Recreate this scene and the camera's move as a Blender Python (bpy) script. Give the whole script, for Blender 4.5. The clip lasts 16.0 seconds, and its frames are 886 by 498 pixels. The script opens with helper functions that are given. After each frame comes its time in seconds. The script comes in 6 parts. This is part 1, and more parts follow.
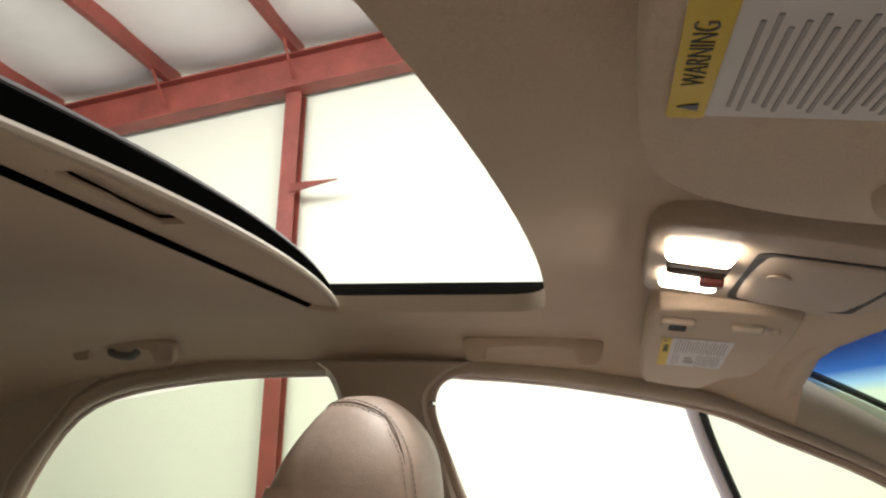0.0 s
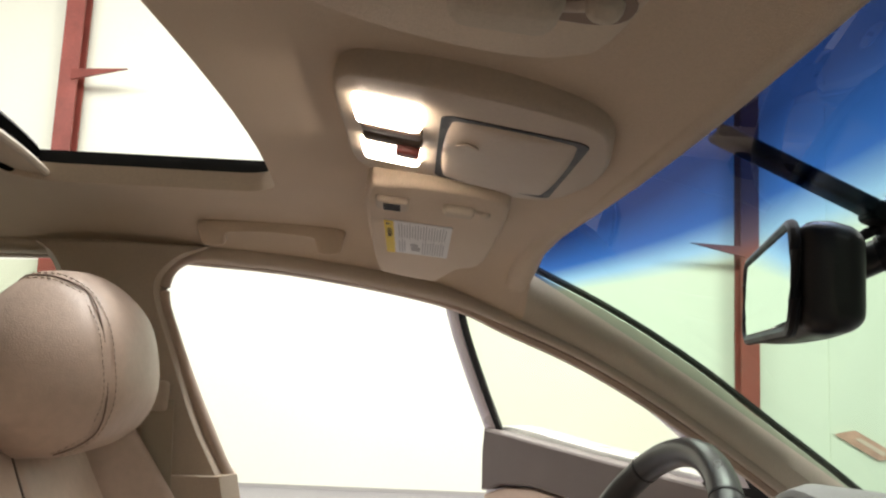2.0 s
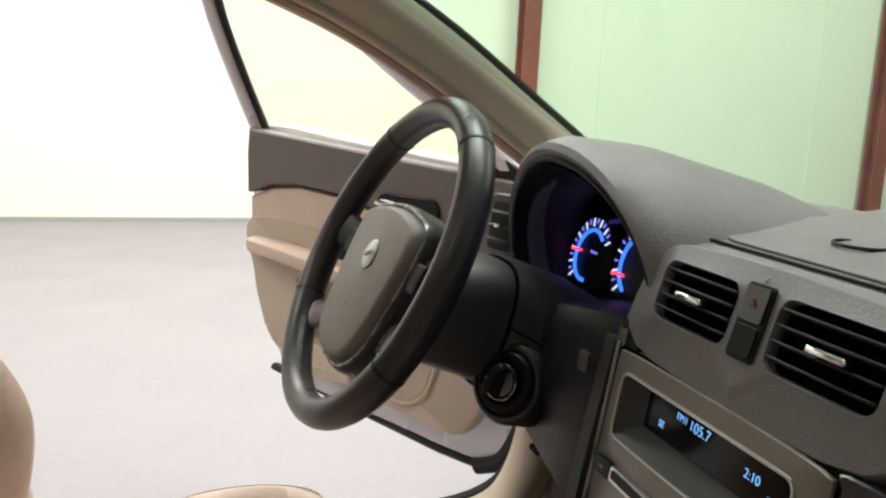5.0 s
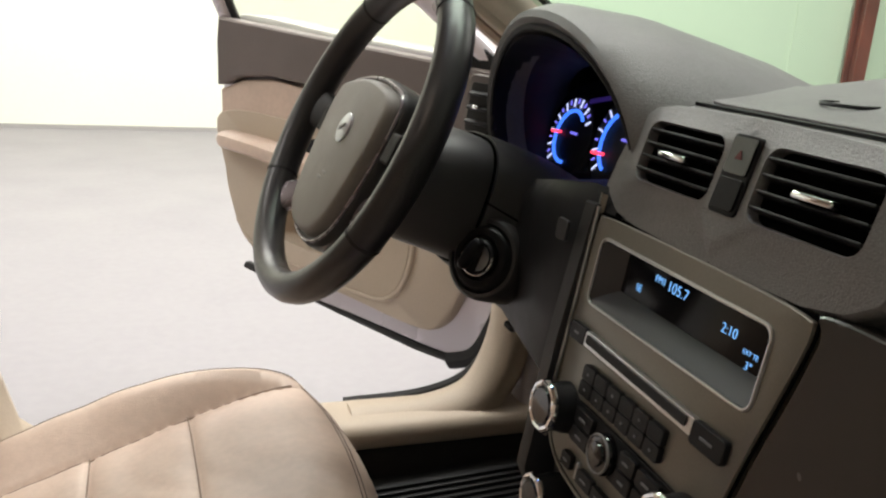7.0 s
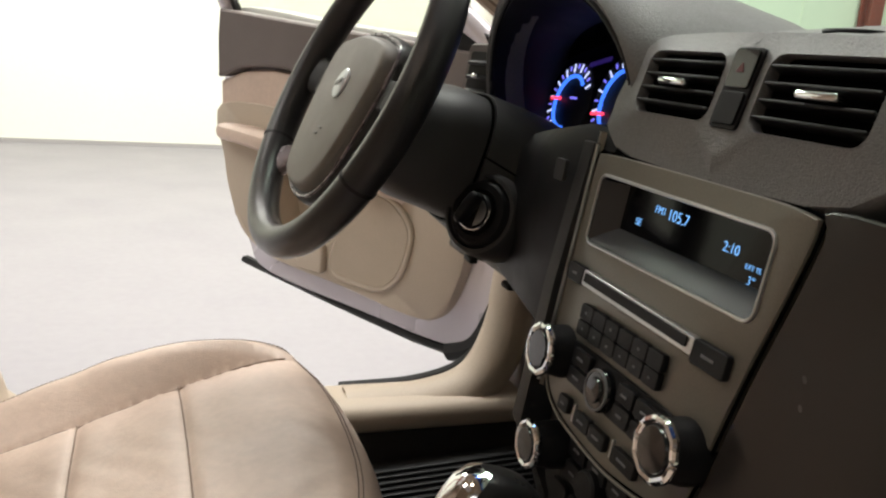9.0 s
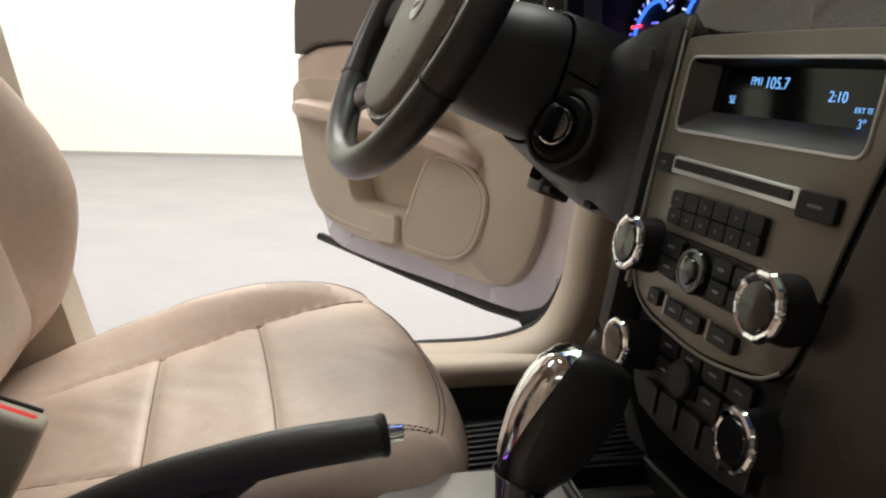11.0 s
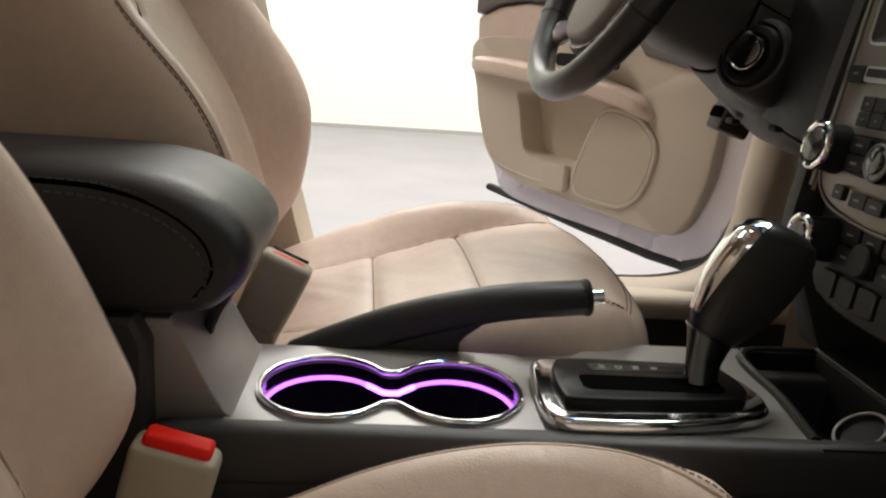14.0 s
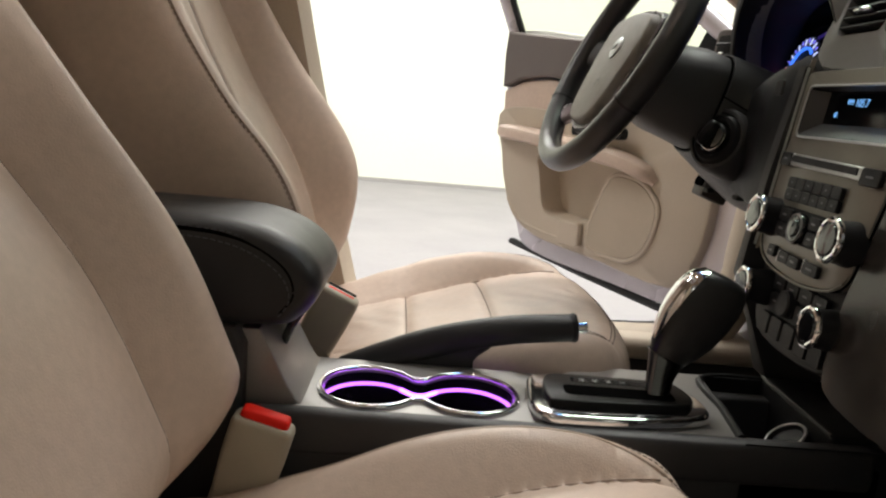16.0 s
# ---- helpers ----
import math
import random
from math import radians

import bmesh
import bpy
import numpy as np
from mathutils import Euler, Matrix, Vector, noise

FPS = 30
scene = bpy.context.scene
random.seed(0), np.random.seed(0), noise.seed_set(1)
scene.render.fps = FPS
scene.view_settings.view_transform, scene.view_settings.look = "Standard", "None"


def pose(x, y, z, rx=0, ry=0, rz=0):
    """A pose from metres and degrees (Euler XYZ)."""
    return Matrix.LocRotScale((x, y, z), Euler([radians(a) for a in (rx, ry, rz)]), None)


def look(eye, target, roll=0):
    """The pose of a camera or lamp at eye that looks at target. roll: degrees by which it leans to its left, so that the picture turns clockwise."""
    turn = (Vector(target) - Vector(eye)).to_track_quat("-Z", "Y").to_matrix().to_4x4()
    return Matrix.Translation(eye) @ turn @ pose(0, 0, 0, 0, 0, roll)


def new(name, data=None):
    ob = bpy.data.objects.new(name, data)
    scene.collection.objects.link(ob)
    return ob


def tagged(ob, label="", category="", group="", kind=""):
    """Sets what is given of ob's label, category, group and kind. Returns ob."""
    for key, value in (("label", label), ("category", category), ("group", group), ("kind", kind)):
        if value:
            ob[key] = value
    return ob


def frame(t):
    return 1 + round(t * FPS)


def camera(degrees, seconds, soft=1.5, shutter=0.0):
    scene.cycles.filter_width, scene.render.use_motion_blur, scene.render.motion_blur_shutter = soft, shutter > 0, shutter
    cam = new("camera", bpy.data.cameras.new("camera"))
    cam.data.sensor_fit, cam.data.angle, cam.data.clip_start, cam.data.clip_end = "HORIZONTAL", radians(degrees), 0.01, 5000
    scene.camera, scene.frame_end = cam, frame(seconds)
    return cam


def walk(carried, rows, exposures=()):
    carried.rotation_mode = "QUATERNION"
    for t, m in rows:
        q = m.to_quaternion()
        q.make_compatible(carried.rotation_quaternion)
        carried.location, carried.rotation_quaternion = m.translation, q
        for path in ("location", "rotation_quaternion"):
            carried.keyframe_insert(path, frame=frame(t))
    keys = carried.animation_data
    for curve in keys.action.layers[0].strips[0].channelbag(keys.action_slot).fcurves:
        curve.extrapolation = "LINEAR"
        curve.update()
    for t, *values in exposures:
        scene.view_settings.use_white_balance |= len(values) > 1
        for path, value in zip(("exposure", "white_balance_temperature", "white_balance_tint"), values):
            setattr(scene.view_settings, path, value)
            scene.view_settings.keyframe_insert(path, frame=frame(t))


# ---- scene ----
cam = camera(57.4, 16.0, 2.3)
PATH = [
    (0, (-0.501, -0.681, 1.275), (-0.907, 1.225, 1.723), 1.6),
    (0.5, (-0.475, -0.66, 1.271), (-0.768, 1.274, 1.686), 2.0),
    (1, (-0.445, -0.647, 1.261), (-0.61, 1.312, 1.628), 2.1),
    (1.5, (-0.423, -0.64, 1.255), (-0.461, 1.332, 1.587), 2.7),
    (2, (-0.405, -0.628, 1.24), (-0.344, 1.354, 1.505), 2.6),
    (2.5, (-0.385, -0.636, 1.227), (-0.238, 1.348, 1.432), 2.6),
    (3, (-0.371, -0.629, 1.218), (-0.129, 1.353, 1.323), 2.2),
    (3.5, (-0.363, -0.601, 1.199), (-0.037, 1.372, 1.171), 1.6),
    (4, (-0.358, -0.574, 1.188), (0.066, 1.373, 1.016), 1.9),
    (4.7, (-0.335, -0.532, 1.155), (0.213, 1.365, 0.838), 2.6),
    (6.8, (-0.325, -0.521, 1.09), (0.309, 1.304, 0.573), 3.6),
    (7, (-0.327, -0.519, 1.085), (0.309, 1.297, 0.543), 3.9),
    (7.5, (-0.324, -0.517, 1.068), (0.33, 1.301, 0.551), 3.9),
    (8, (-0.319, -0.522, 1.046), (0.335, 1.302, 0.549), 4.1),
    (10.5, (-0.317, -0.532, 0.922), (0.216, 1.343, 0.474), 3.4),
    (11, (-0.325, -0.536, 0.887), (0.145, 1.357, 0.448), 2.8),
    (11.5, (-0.336, -0.535, 0.849), (0.084, 1.365, 0.387), 3.5),
    (12, (-0.349, -0.536, 0.82), (0.016, 1.37, 0.338), 3.5),
    (12.5, (-0.371, -0.546, 0.796), (-0.072, 1.359, 0.268), 3.8),
    (13, (-0.39, -0.571, 0.789), (-0.15, 1.335, 0.235), 4.1),
    (13.5, (-0.407, -0.615, 0.8), (-0.223, 1.3, 0.255), 3.8),
    (14, (-0.415, -0.673, 0.817), (-0.277, 1.261, 0.326), 3.9),
    (14.5, (-0.417, -0.717, 0.834), (-0.315, 1.234, 0.404), 3.6),
    (15, (-0.416, -0.763, 0.847), (-0.339, 1.198, 0.461), 3.8),
    (15.5, (-0.416, -0.817, 0.859), (-0.346, 1.153, 0.518), 4.3),
    (16, (-0.416, -0.901, 0.855), (-0.361, 1.064, 0.487), 4.8),
]
walk(cam, [(t, look(eye, target, roll)) for t, eye, target, roll in PATH])

# ---- light ----
world = bpy.data.worlds.new("world")
scene.world = world
world.use_nodes = True
world.node_tree.nodes["Background"].inputs[0].default_value = (1.0, 0.98, 0.95, 1)
world.node_tree.nodes["Background"].inputs[1].default_value = 0.02
scene.view_settings.exposure = 0.44


def area_lamp(name, place, target, sx, sy, watts, colour=(1.0, 0.982, 0.935)):
    data = bpy.data.lights.new(name, "AREA")
    data.shape, data.size, data.size_y, data.energy, data.color = "RECTANGLE", sx, sy, watts, colour
    ob = new(name, data)
    ob.matrix_world = look(place, target)
    return ob


# Assumed ceiling lights, out of view, that wash the north wall.
for lx, ly in ((-4.0, 1.6), (0.5, 1.6), (5.5, 1.6)):
    area_lamp("added_hall_light", (lx, ly, 4.4), (lx, 6.2, 0.6), 3.0, 1.0, 208)
# Weak unseen lights added over the passenger side.
for lx in (-3.0, 3.5):
    area_lamp("added_hall_light", (lx, -5.5, 4.3), (lx, -5.5, 0), 3.0, 0.9, 14)
# Unseen light added to brighten the dash top through the windscreen.
area_lamp("added_hall_light", (1.1, 0.9, 4.6), (0.9, 0.7, 0.0), 2.4, 1.0, 75)
# Unseen light added to brighten the driver's seat through the open door.
area_lamp("added_hall_light", (-0.3, 5.7, 4.4), (-0.3, 0.4, 0.4), 3.0, 1.0, 112)


# ---- materials ----
def material(name, colour, rough=0.5, metal=0.0, grain=0.0, scale=200.0, bump=0.0, bump_scale=400.0, mottle=0.0, mottle_scale=6.0, coat=0.0, sheen=0.0):
    """A principled surface with colour variation at two scales and a fine relief."""
    m = bpy.data.materials.new(name)
    m.use_nodes = True
    n, l = m.node_tree.nodes, m.node_tree.links
    p = n["Principled BSDF"]
    p.inputs["Base Color"].default_value = (*colour, 1)
    p.inputs["Roughness"].default_value = rough
    p.inputs["Metallic"].default_value = metal
    p.inputs["Coat Weight"].default_value = coat
    p.inputs["Sheen Weight"].default_value = sheen
    co = n.new("ShaderNodeTexCoord")
    last = None
    for amount, size, detail in ((mottle, mottle_scale, 4.0), (grain, scale, 2.0)):
        if amount <= 0:
            continue
        t = n.new("ShaderNodeTexNoise")
        t.inputs["Scale"].default_value, t.inputs["Detail"].default_value = size, detail
        l.new(co.outputs["Object"], t.inputs["Vector"])
        r = n.new("ShaderNodeMapRange")
        r.inputs["From Min"].default_value, r.inputs["From Max"].default_value = 0.3, 0.7
        r.inputs["To Min"].default_value, r.inputs["To Max"].default_value = 1 - amount, 1 + amount
        l.new(t.outputs["Fac"], r.inputs["Value"])
        mix = n.new("ShaderNodeVectorMath")
        mix.operation = "SCALE"
        if last is None:
            mix.inputs[0].default_value = colour
        else:
            l.new(last, mix.inputs[0])
        l.new(r.outputs["Result"], mix.inputs["Scale"])
        last = mix.outputs["Vector"]
    if last is not None:
        l.new(last, p.inputs["Base Color"])
    if mottle > 0:
        rr = n.new("ShaderNodeMapRange")
        rr.inputs["To Min"].default_value, rr.inputs["To Max"].default_value = max(0.02, rough - 0.12), min(1, rough + 0.12)
        t2 = n.new("ShaderNodeTexNoise")
        t2.inputs["Scale"].default_value = mottle_scale * 2.3
        l.new(co.outputs["Object"], t2.inputs["Vector"])
        l.new(t2.outputs["Fac"], rr.inputs["Value"])
        l.new(rr.outputs["Result"], p.inputs["Roughness"])
    if bump > 0:
        t3 = n.new("ShaderNodeTexNoise")
        t3.inputs["Scale"].default_value, t3.inputs["Detail"].default_value = bump_scale, 3.0
        l.new(co.outputs["Object"], t3.inputs["Vector"])
        b = n.new("ShaderNodeBump")
        b.inputs["Strength"].default_value, b.inputs["Distance"].default_value = bump, 0.002
        l.new(t3.outputs["Fac"], b.inputs["Height"])
        l.new(b.outputs["Normal"], p.inputs["Normal"])
    return m


def leather(name, colour, rough=0.42):
    """Hide with a cell grain, soft creases and slight soiling."""
    m = material(name, colour, rough, grain=0.04, scale=90, mottle=0.07, mottle_scale=7)
    n, l = m.node_tree.nodes, m.node_tree.links
    co = n.new("ShaderNodeTexCoord")
    v = n.new("ShaderNodeTexVoronoi")
    v.inputs["Scale"].default_value = 520
    w = n.new("ShaderNodeTexNoise")
    w.inputs["Scale"].default_value, w.inputs["Detail"].default_value = 28, 3
    l.new(co.outputs["Object"], v.inputs["Vector"])
    l.new(co.outputs["Object"], w.inputs["Vector"])
    b1, b2 = n.new("ShaderNodeBump"), n.new("ShaderNodeBump")
    b1.inputs["Strength"].default_value, b1.inputs["Distance"].default_value = 0.25, 0.0008
    b2.inputs["Strength"].default_value, b2.inputs["Distance"].default_value = 0.12, 0.006
    l.new(w.outputs["Fac"], b2.inputs["Height"])
    l.new(v.outputs["Distance"], b1.inputs["Height"])
    l.new(b2.outputs["Normal"], b1.inputs["Normal"])
    l.new(b1.outputs["Normal"], n["Principled BSDF"].inputs["Normal"])
    return m


def glow(name, colour, strength):
    m = bpy.data.materials.new(name)
    m.use_nodes = True
    p = m.node_tree.nodes["Principled BSDF"]
    p.inputs["Base Color"].default_value = (*colour, 1)
    p.inputs["Emission Color"].default_value = (*colour, 1)
    p.inputs["Emission Strength"].default_value = strength
    return m


def glass(name, colour, rough=0.0):
    m = bpy.data.materials.new(name)
    m.use_nodes = True
    n, l = m.node_tree.nodes, m.node_tree.links
    n.remove(n["Principled BSDF"])
    tr, gl, mx, fr = n.new("ShaderNodeBsdfTransparent"), n.new("ShaderNodeBsdfGlossy"), n.new("ShaderNodeMixShader"), n.new("ShaderNodeMapRange")
    lw = n.new("ShaderNodeLayerWeight")
    lw.inputs[0].default_value = 0.25
    l.new(lw.outputs["Facing"], fr.inputs["Value"])
    fr.inputs["To Min"].default_value, fr.inputs["To Max"].default_value = 0.03, 0.16
    tr.inputs[0].default_value = (*colour, 1)
    gl.inputs["Roughness"].default_value = rough
    l.new(fr.outputs[0], mx.inputs[0])
    l.new(tr.outputs[0], mx.inputs[1])
    l.new(gl.outputs[0], mx.inputs[2])
    l.new(mx.outputs[0], n["Material Output"].inputs[0])
    return m


M_WALL = material("painted_wall", (0.80, 0.82, 0.70), 0.7, mottle=0.02, mottle_scale=0.6, grain=0.01, scale=30, bump=0.1, bump_scale=60)
M_FLOOR = material("sealed_concrete", (0.272, 0.258, 0.276), 0.42, mottle=0.012, mottle_scale=0.8, grain=0.03, scale=25)
M_CEIL = material("white_insulation", (0.80, 0.78, 0.75), 0.6, mottle=0.05, mottle_scale=1.5, bump=0.3, bump_scale=8)
M_STEEL = material("red_oxide_steel", (0.24, 0.055, 0.04), 0.55, mottle=0.25, mottle_scale=3, grain=0.08, scale=40)
M_HEAD = material("headliner_cloth", (0.60, 0.485, 0.36), 0.9, grain=0.05, scale=500, mottle=0.04, mottle_scale=8, bump=0.4, bump_scale=900, sheen=0.2)
M_VISOR = material("visor_cloth", (0.66, 0.545, 0.42), 0.9, grain=0.05, scale=500, mottle=0.03, mottle_scale=8, bump=0.4, bump_scale=900, sheen=0.2)
M_TRIM = material("beige_trim_plastic", (0.52, 0.44, 0.35), 0.55, grain=0.04, scale=350, mottle=0.04, mottle_scale=5, bump=0.25, bump_scale=900)
M_LEATHER = leather("beige_leather", (0.610, 0.480, 0.395))
M_LEATHER_D = leather("beige_leather_bolster", (0.50, 0.395, 0.315))
M_BLACKLEATHER = leather("black_leather", (0.022, 0.022, 0.023), 0.42)
M_BLACKLEATHER.node_tree.nodes["Principled BSDF"].inputs["Specular IOR Level"].default_value = 0.35
M_DASH = material("charcoal_dash_plastic", (0.180, 0.178, 0.178), 0.44, grain=0.12, scale=500, mottle=0.08, mottle_scale=9, bump=0.5, bump_scale=700)
M_DARK = material("black_plastic", (0.013, 0.013, 0.014), 0.46, mottle=0.1, mottle_scale=15, bump=0.15, bump_scale=900)
M_DARK.node_tree.nodes["Principled BSDF"].inputs["Specular IOR Level"].default_value = 0.2
M_SCREEN = material("black_display_window", (0.004, 0.004, 0.005), 0.10)
M_SCREEN.node_tree.nodes["Principled BSDF"].inputs["Specular IOR Level"].default_value = 0.22
M_PILLAR = material("pale_pillar_cloth", (0.60, 0.53, 0.43), 0.8, grain=0.05, scale=500, mottle=0.04, mottle_scale=6, bump=0.3, bump_scale=900)
M_GLOSSBLACK = material("gloss_black_plastic", (0.008, 0.008, 0.009), 0.12, mottle=0.05, mottle_scale=20, coat=0.3)
M_STACK = material("warm_grey_stack_paint", (0.215, 0.20, 0.17), 0.40, metal=0.35, grain=0.05, scale=600, mottle=0.05, mottle_scale=10)
M_CONSOLE = material("brushed_grey_console", (0.34, 0.33, 0.315), 0.36, metal=0.45, grain=0.06, scale=600, mottle=0.05, mottle_scale=8)
M_CONSIDE = material("dark_console_plastic", (0.034, 0.033, 0.034), 0.5, grain=0.05, scale=500, mottle=0.06, mottle_scale=10, bump=0.2, bump_scale=900)
M_SHROUD = material("shroud_plastic", (0.036, 0.036, 0.037), 0.48, grain=0.06, scale=500, mottle=0.08, mottle_scale=12, bump=0.2, bump_scale=900)
M_UNDER = material("dark_brown_under_panel", (0.050, 0.042, 0.038), 0.55, grain=0.05, scale=500, mottle=0.06, mottle_scale=10, bump=0.2, bump_scale=900)
M_SHELF = material("smooth_grey_shelf", (0.036, 0.036, 0.037), 0.35, mottle=0.03, mottle_scale=10)
M_SIDE = material("gloss_brown_black_panel", (0.030, 0.026, 0.023), 0.22, mottle=0.08, mottle_scale=9)
M_CHROME = material("chrome", (0.82, 0.82, 0.83), 0.08, metal=1.0)
M_SATIN = material("satin_silver", (0.62, 0.62, 0.62), 0.30, metal=1.0)
M_RUBBER = material("black_rubber", (0.012, 0.012, 0.012), 0.75, mottle=0.15, mottle_scale=20)
M_CARPET = material("dark_carpet", (0.03, 0.027, 0.025), 0.95, grain=0.4, scale=900, mottle=0.2, mottle_scale=12, bump=1.0, bump_scale=700)
M_PAINT = material("silver_car_paint", (0.62, 0.58, 0.62), 0.3, metal=0.25, coat=0.6, mottle=0.02, mottle_scale=4)
M_DOORTOP = material("taupe_grey_door_trim", (0.15, 0.125, 0.115), 0.55, grain=0.05, scale=400, mottle=0.05, mottle_scale=6, bump=0.3, bump_scale=800)
M_LABEL = material("label_paper", (0.75, 0.75, 0.74), 0.6, mottle=0.03, mottle_scale=20)
M_YELLOW = material("label_yellow", (0.75, 0.55, 0.03), 0.6, mottle=0.05, mottle_scale=20)
M_INK = material("label_ink", (0.42, 0.42, 0.43), 0.7)
M_RED = material("red_release_button", (0.88, 0.018, 0.008), 0.5, mottle=0.08, mottle_scale=40)
M_RED.node_tree.nodes["Principled BSDF"].inputs["Specular IOR Level"].default_value = 0.2
M_BUCKLE = material("grey_beige_buckle", (0.40, 0.36, 0.28), 0.5, mottle=0.05, mottle_scale=25, bump=0.15, bump_scale=900)
M_STITCH = material("dark_edge_thread", (0.16, 0.12, 0.10), 0.7)
M_SEAM = material("brown_seam_thread", (0.27, 0.20, 0.16), 0.8)
# Black without reflection: the darkness of gaps, holes and seams as a colour.
M_VOID = material("gap_shade_black", (0.003, 0.003, 0.003), 0.95)
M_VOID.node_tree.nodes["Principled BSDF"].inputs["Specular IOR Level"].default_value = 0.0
M_GATE = material("satin_black_gate", (0.008, 0.008, 0.008), 0.35, bump=0.1, bump_scale=900)
M_GATE.node_tree.nodes["Principled BSDF"].inputs["Specular IOR Level"].default_value = 0.14
M_GATE.node_tree.nodes["Principled BSDF"].inputs["Specular IOR Level"].default_value = 0.15
M_BADGE = material("silver_badge", (0.55, 0.57, 0.6), 0.3, metal=0.8)
M_LAMP = glow("reading_lamp_glow", (1.0, 0.84, 0.68), 15.0)
M_BLUE = glow("gauge_blue_glow", (0.05, 0.20, 1.0), 1.1)
M_WHITEGLOW = glow("gauge_white_glow", (0.60, 0.66, 1.0), 0.9)
M_REDGLOW = glow("gauge_red_glow", (1.0, 0.05, 0.10), 1.6)
M_VIOLETGLOW = glow("gauge_violet_glow", (0.22, 0.20, 1.0), 0.8)
M_DIMVIOLET = glow("dim_violet_display", (0.10, 0.05, 0.5), 0.10)
M_DISPLAY = glow("display_cyan_glow", (0.20, 0.50, 1.0), 0.85)
M_PURPLE = glow("cup_ring_glow", (0.42, 0.10, 1.0), 6.0)
M_PURPLE_HOT = glow("cup_ring_core", (0.50, 0.13, 1.0), 2.3)
M_WINDSCREEN = glass("green_tinted_glass", (0.90, 0.98, 0.90))
M_SIDEGLASS = glass("side_glass", (0.93, 0.96, 0.90))
M_MARK = material("grey_key_print", (0.15, 0.15, 0.16), 0.6)
M_KNOB = material("polished_black_leather", (0.010, 0.010, 0.010), 0.33, mottle=0.05, mottle_scale=30)
M_MIRRORCASE = material("satin_black_mirror_case", (0.016, 0.016, 0.018), 0.34, mottle=0.04, mottle_scale=30)
M_MIRROR = material("mirror_glass", (0.85, 0.87, 0.87), 0.02, metal=1.0)


# ---- mesh helpers ----
def empty(name, label="", category="", group="", kind="", at=(0, 0, 0)):
    ob = new(name)
    ob.location = at
    ob.empty_display_size = 0.05
    return tagged(ob, label, category, group, kind)


def part(name, bm, mat, parent=None, label="", smooth=True, angle=38):
    """Links a bmesh as one mesh object under a thing or a part; its points are in the world's metres."""
    me = bpy.data.meshes.new(name)
    bmesh.ops.recalc_face_normals(bm, faces=bm.faces)
    if smooth:
        for f in bm.faces:
            f.smooth = True
        for e in bm.edges:
            if len(e.link_faces) == 2 and e.calc_face_angle(0) > radians(angle):
                e.smooth = False
    bm.to_mesh(me)
    bm.free()
    for one in mat if isinstance(mat, (list, tuple)) else (mat,):
        me.materials.append(one)
    ob = new(name, me)
    if parent is not None:
        ob.parent = parent
        up, place = parent, Vector((0, 0, 0))
        while up is not None:
            place += up.location
            up = up.parent
        ob.location = -place
    if label:
        ob["label"] = label
    return ob


def axis_list(h, r, mid, n):
    inner = max(h - r, 0.0)
    out = [-h + r * (1 - math.cos(math.pi / 2 * k / n)) * 1.0 for k in range(n)]
    out += [-inner + 2 * inner * k / mid for k in range(mid + 1)]
    out += [-x for x in out[n - 1::-1]]
    keep = []
    for x in out:
        if not keep or abs(x - keep[-1]) > 1e-6:
            keep.append(x)
    return keep


def soft_box(size, r=0.01, mid=1, n=3, m=None, fn=None, bm=None, mids=None):
    """A box with rounded edges of radius r, centred; mid cells between the rounds; fn moves each point; m places it."""
    bm = bm or bmesh.new()
    h = [s / 2 for s in size]
    mids = mids or (mid, mid, mid)
    axes = [axis_list(h[k], min(r, h[k] * 0.999), mids[k], n) for k in range(3)]
    seen = {}

    def vert(q):
        key = tuple(round(x, 6) for x in q)
        if key not in seen:
            c = [max(-(h[k] - rr[k]), min(h[k] - rr[k], q[k])) for k in range(3)]
            d = [(q[k] - c[k]) / rr[k] for k in range(3)]
            s = math.sqrt(sum(x * x for x in d)) or 1
            p = Vector([c[k] + rr[k] * d[k] / s for k in range(3)])
            if fn:
                p = Vector(fn(p, [p[k] / h[k] for k in range(3)]))
            seen[key] = bm.verts.new(m @ p if m else p)
        return seen[key]

    rr = [min(r, h[k] * 0.999) for k in range(3)]
    for a in range(3):
        u, v = (a + 1) % 3, (a + 2) % 3
        for side in (-1, 1):
            for i in range(len(axes[u]) - 1):
                for j in range(len(axes[v]) - 1):
                    quad = []
                    for di, dj in ((0, 0), (1, 0), (1, 1), (0, 1)):
                        q = [0, 0, 0]
                        q[a], q[u], q[v] = side * h[a], axes[u][i + di], axes[v][j + dj]
                        quad.append(vert(q))
                    if len(set(quad)) == 4:
                        try:
                            bm.faces.new(quad)
                        except ValueError:
                            pass
    return bm


def at(x, y, z, rx=0, ry=0, rz=0):
    return pose(x, y, z, rx, ry, rz)


def frame_of(o, u, v):
    """A placing matrix with its x along u, its y along v (made square), at o."""
    u = Vector(u).normalized()
    w = u.cross(Vector(v)).normalized()
    v = w.cross(u)
    m = Matrix((u, v, w)).transposed().to_4x4()
    m.translation = o
    return m


def loft(rings, closed=True, caps=True, bm=None):
    """Skin between rings of equal count."""
    bm = bm or bmesh.new()
    rows = [[bm.verts.new(p) for p in ring] for ring in rings]
    n = len(rows[0])
    for a, b in zip(rows, rows[1:]):
        for i in range(n if closed else n - 1):
            bm.faces.new((a[i], a[(i + 1) % n], b[(i + 1) % n], b[i]))
    if caps and closed:
        bm.faces.new(rows[0][::-1])
        bm.faces.new(rows[-1])
    return bm


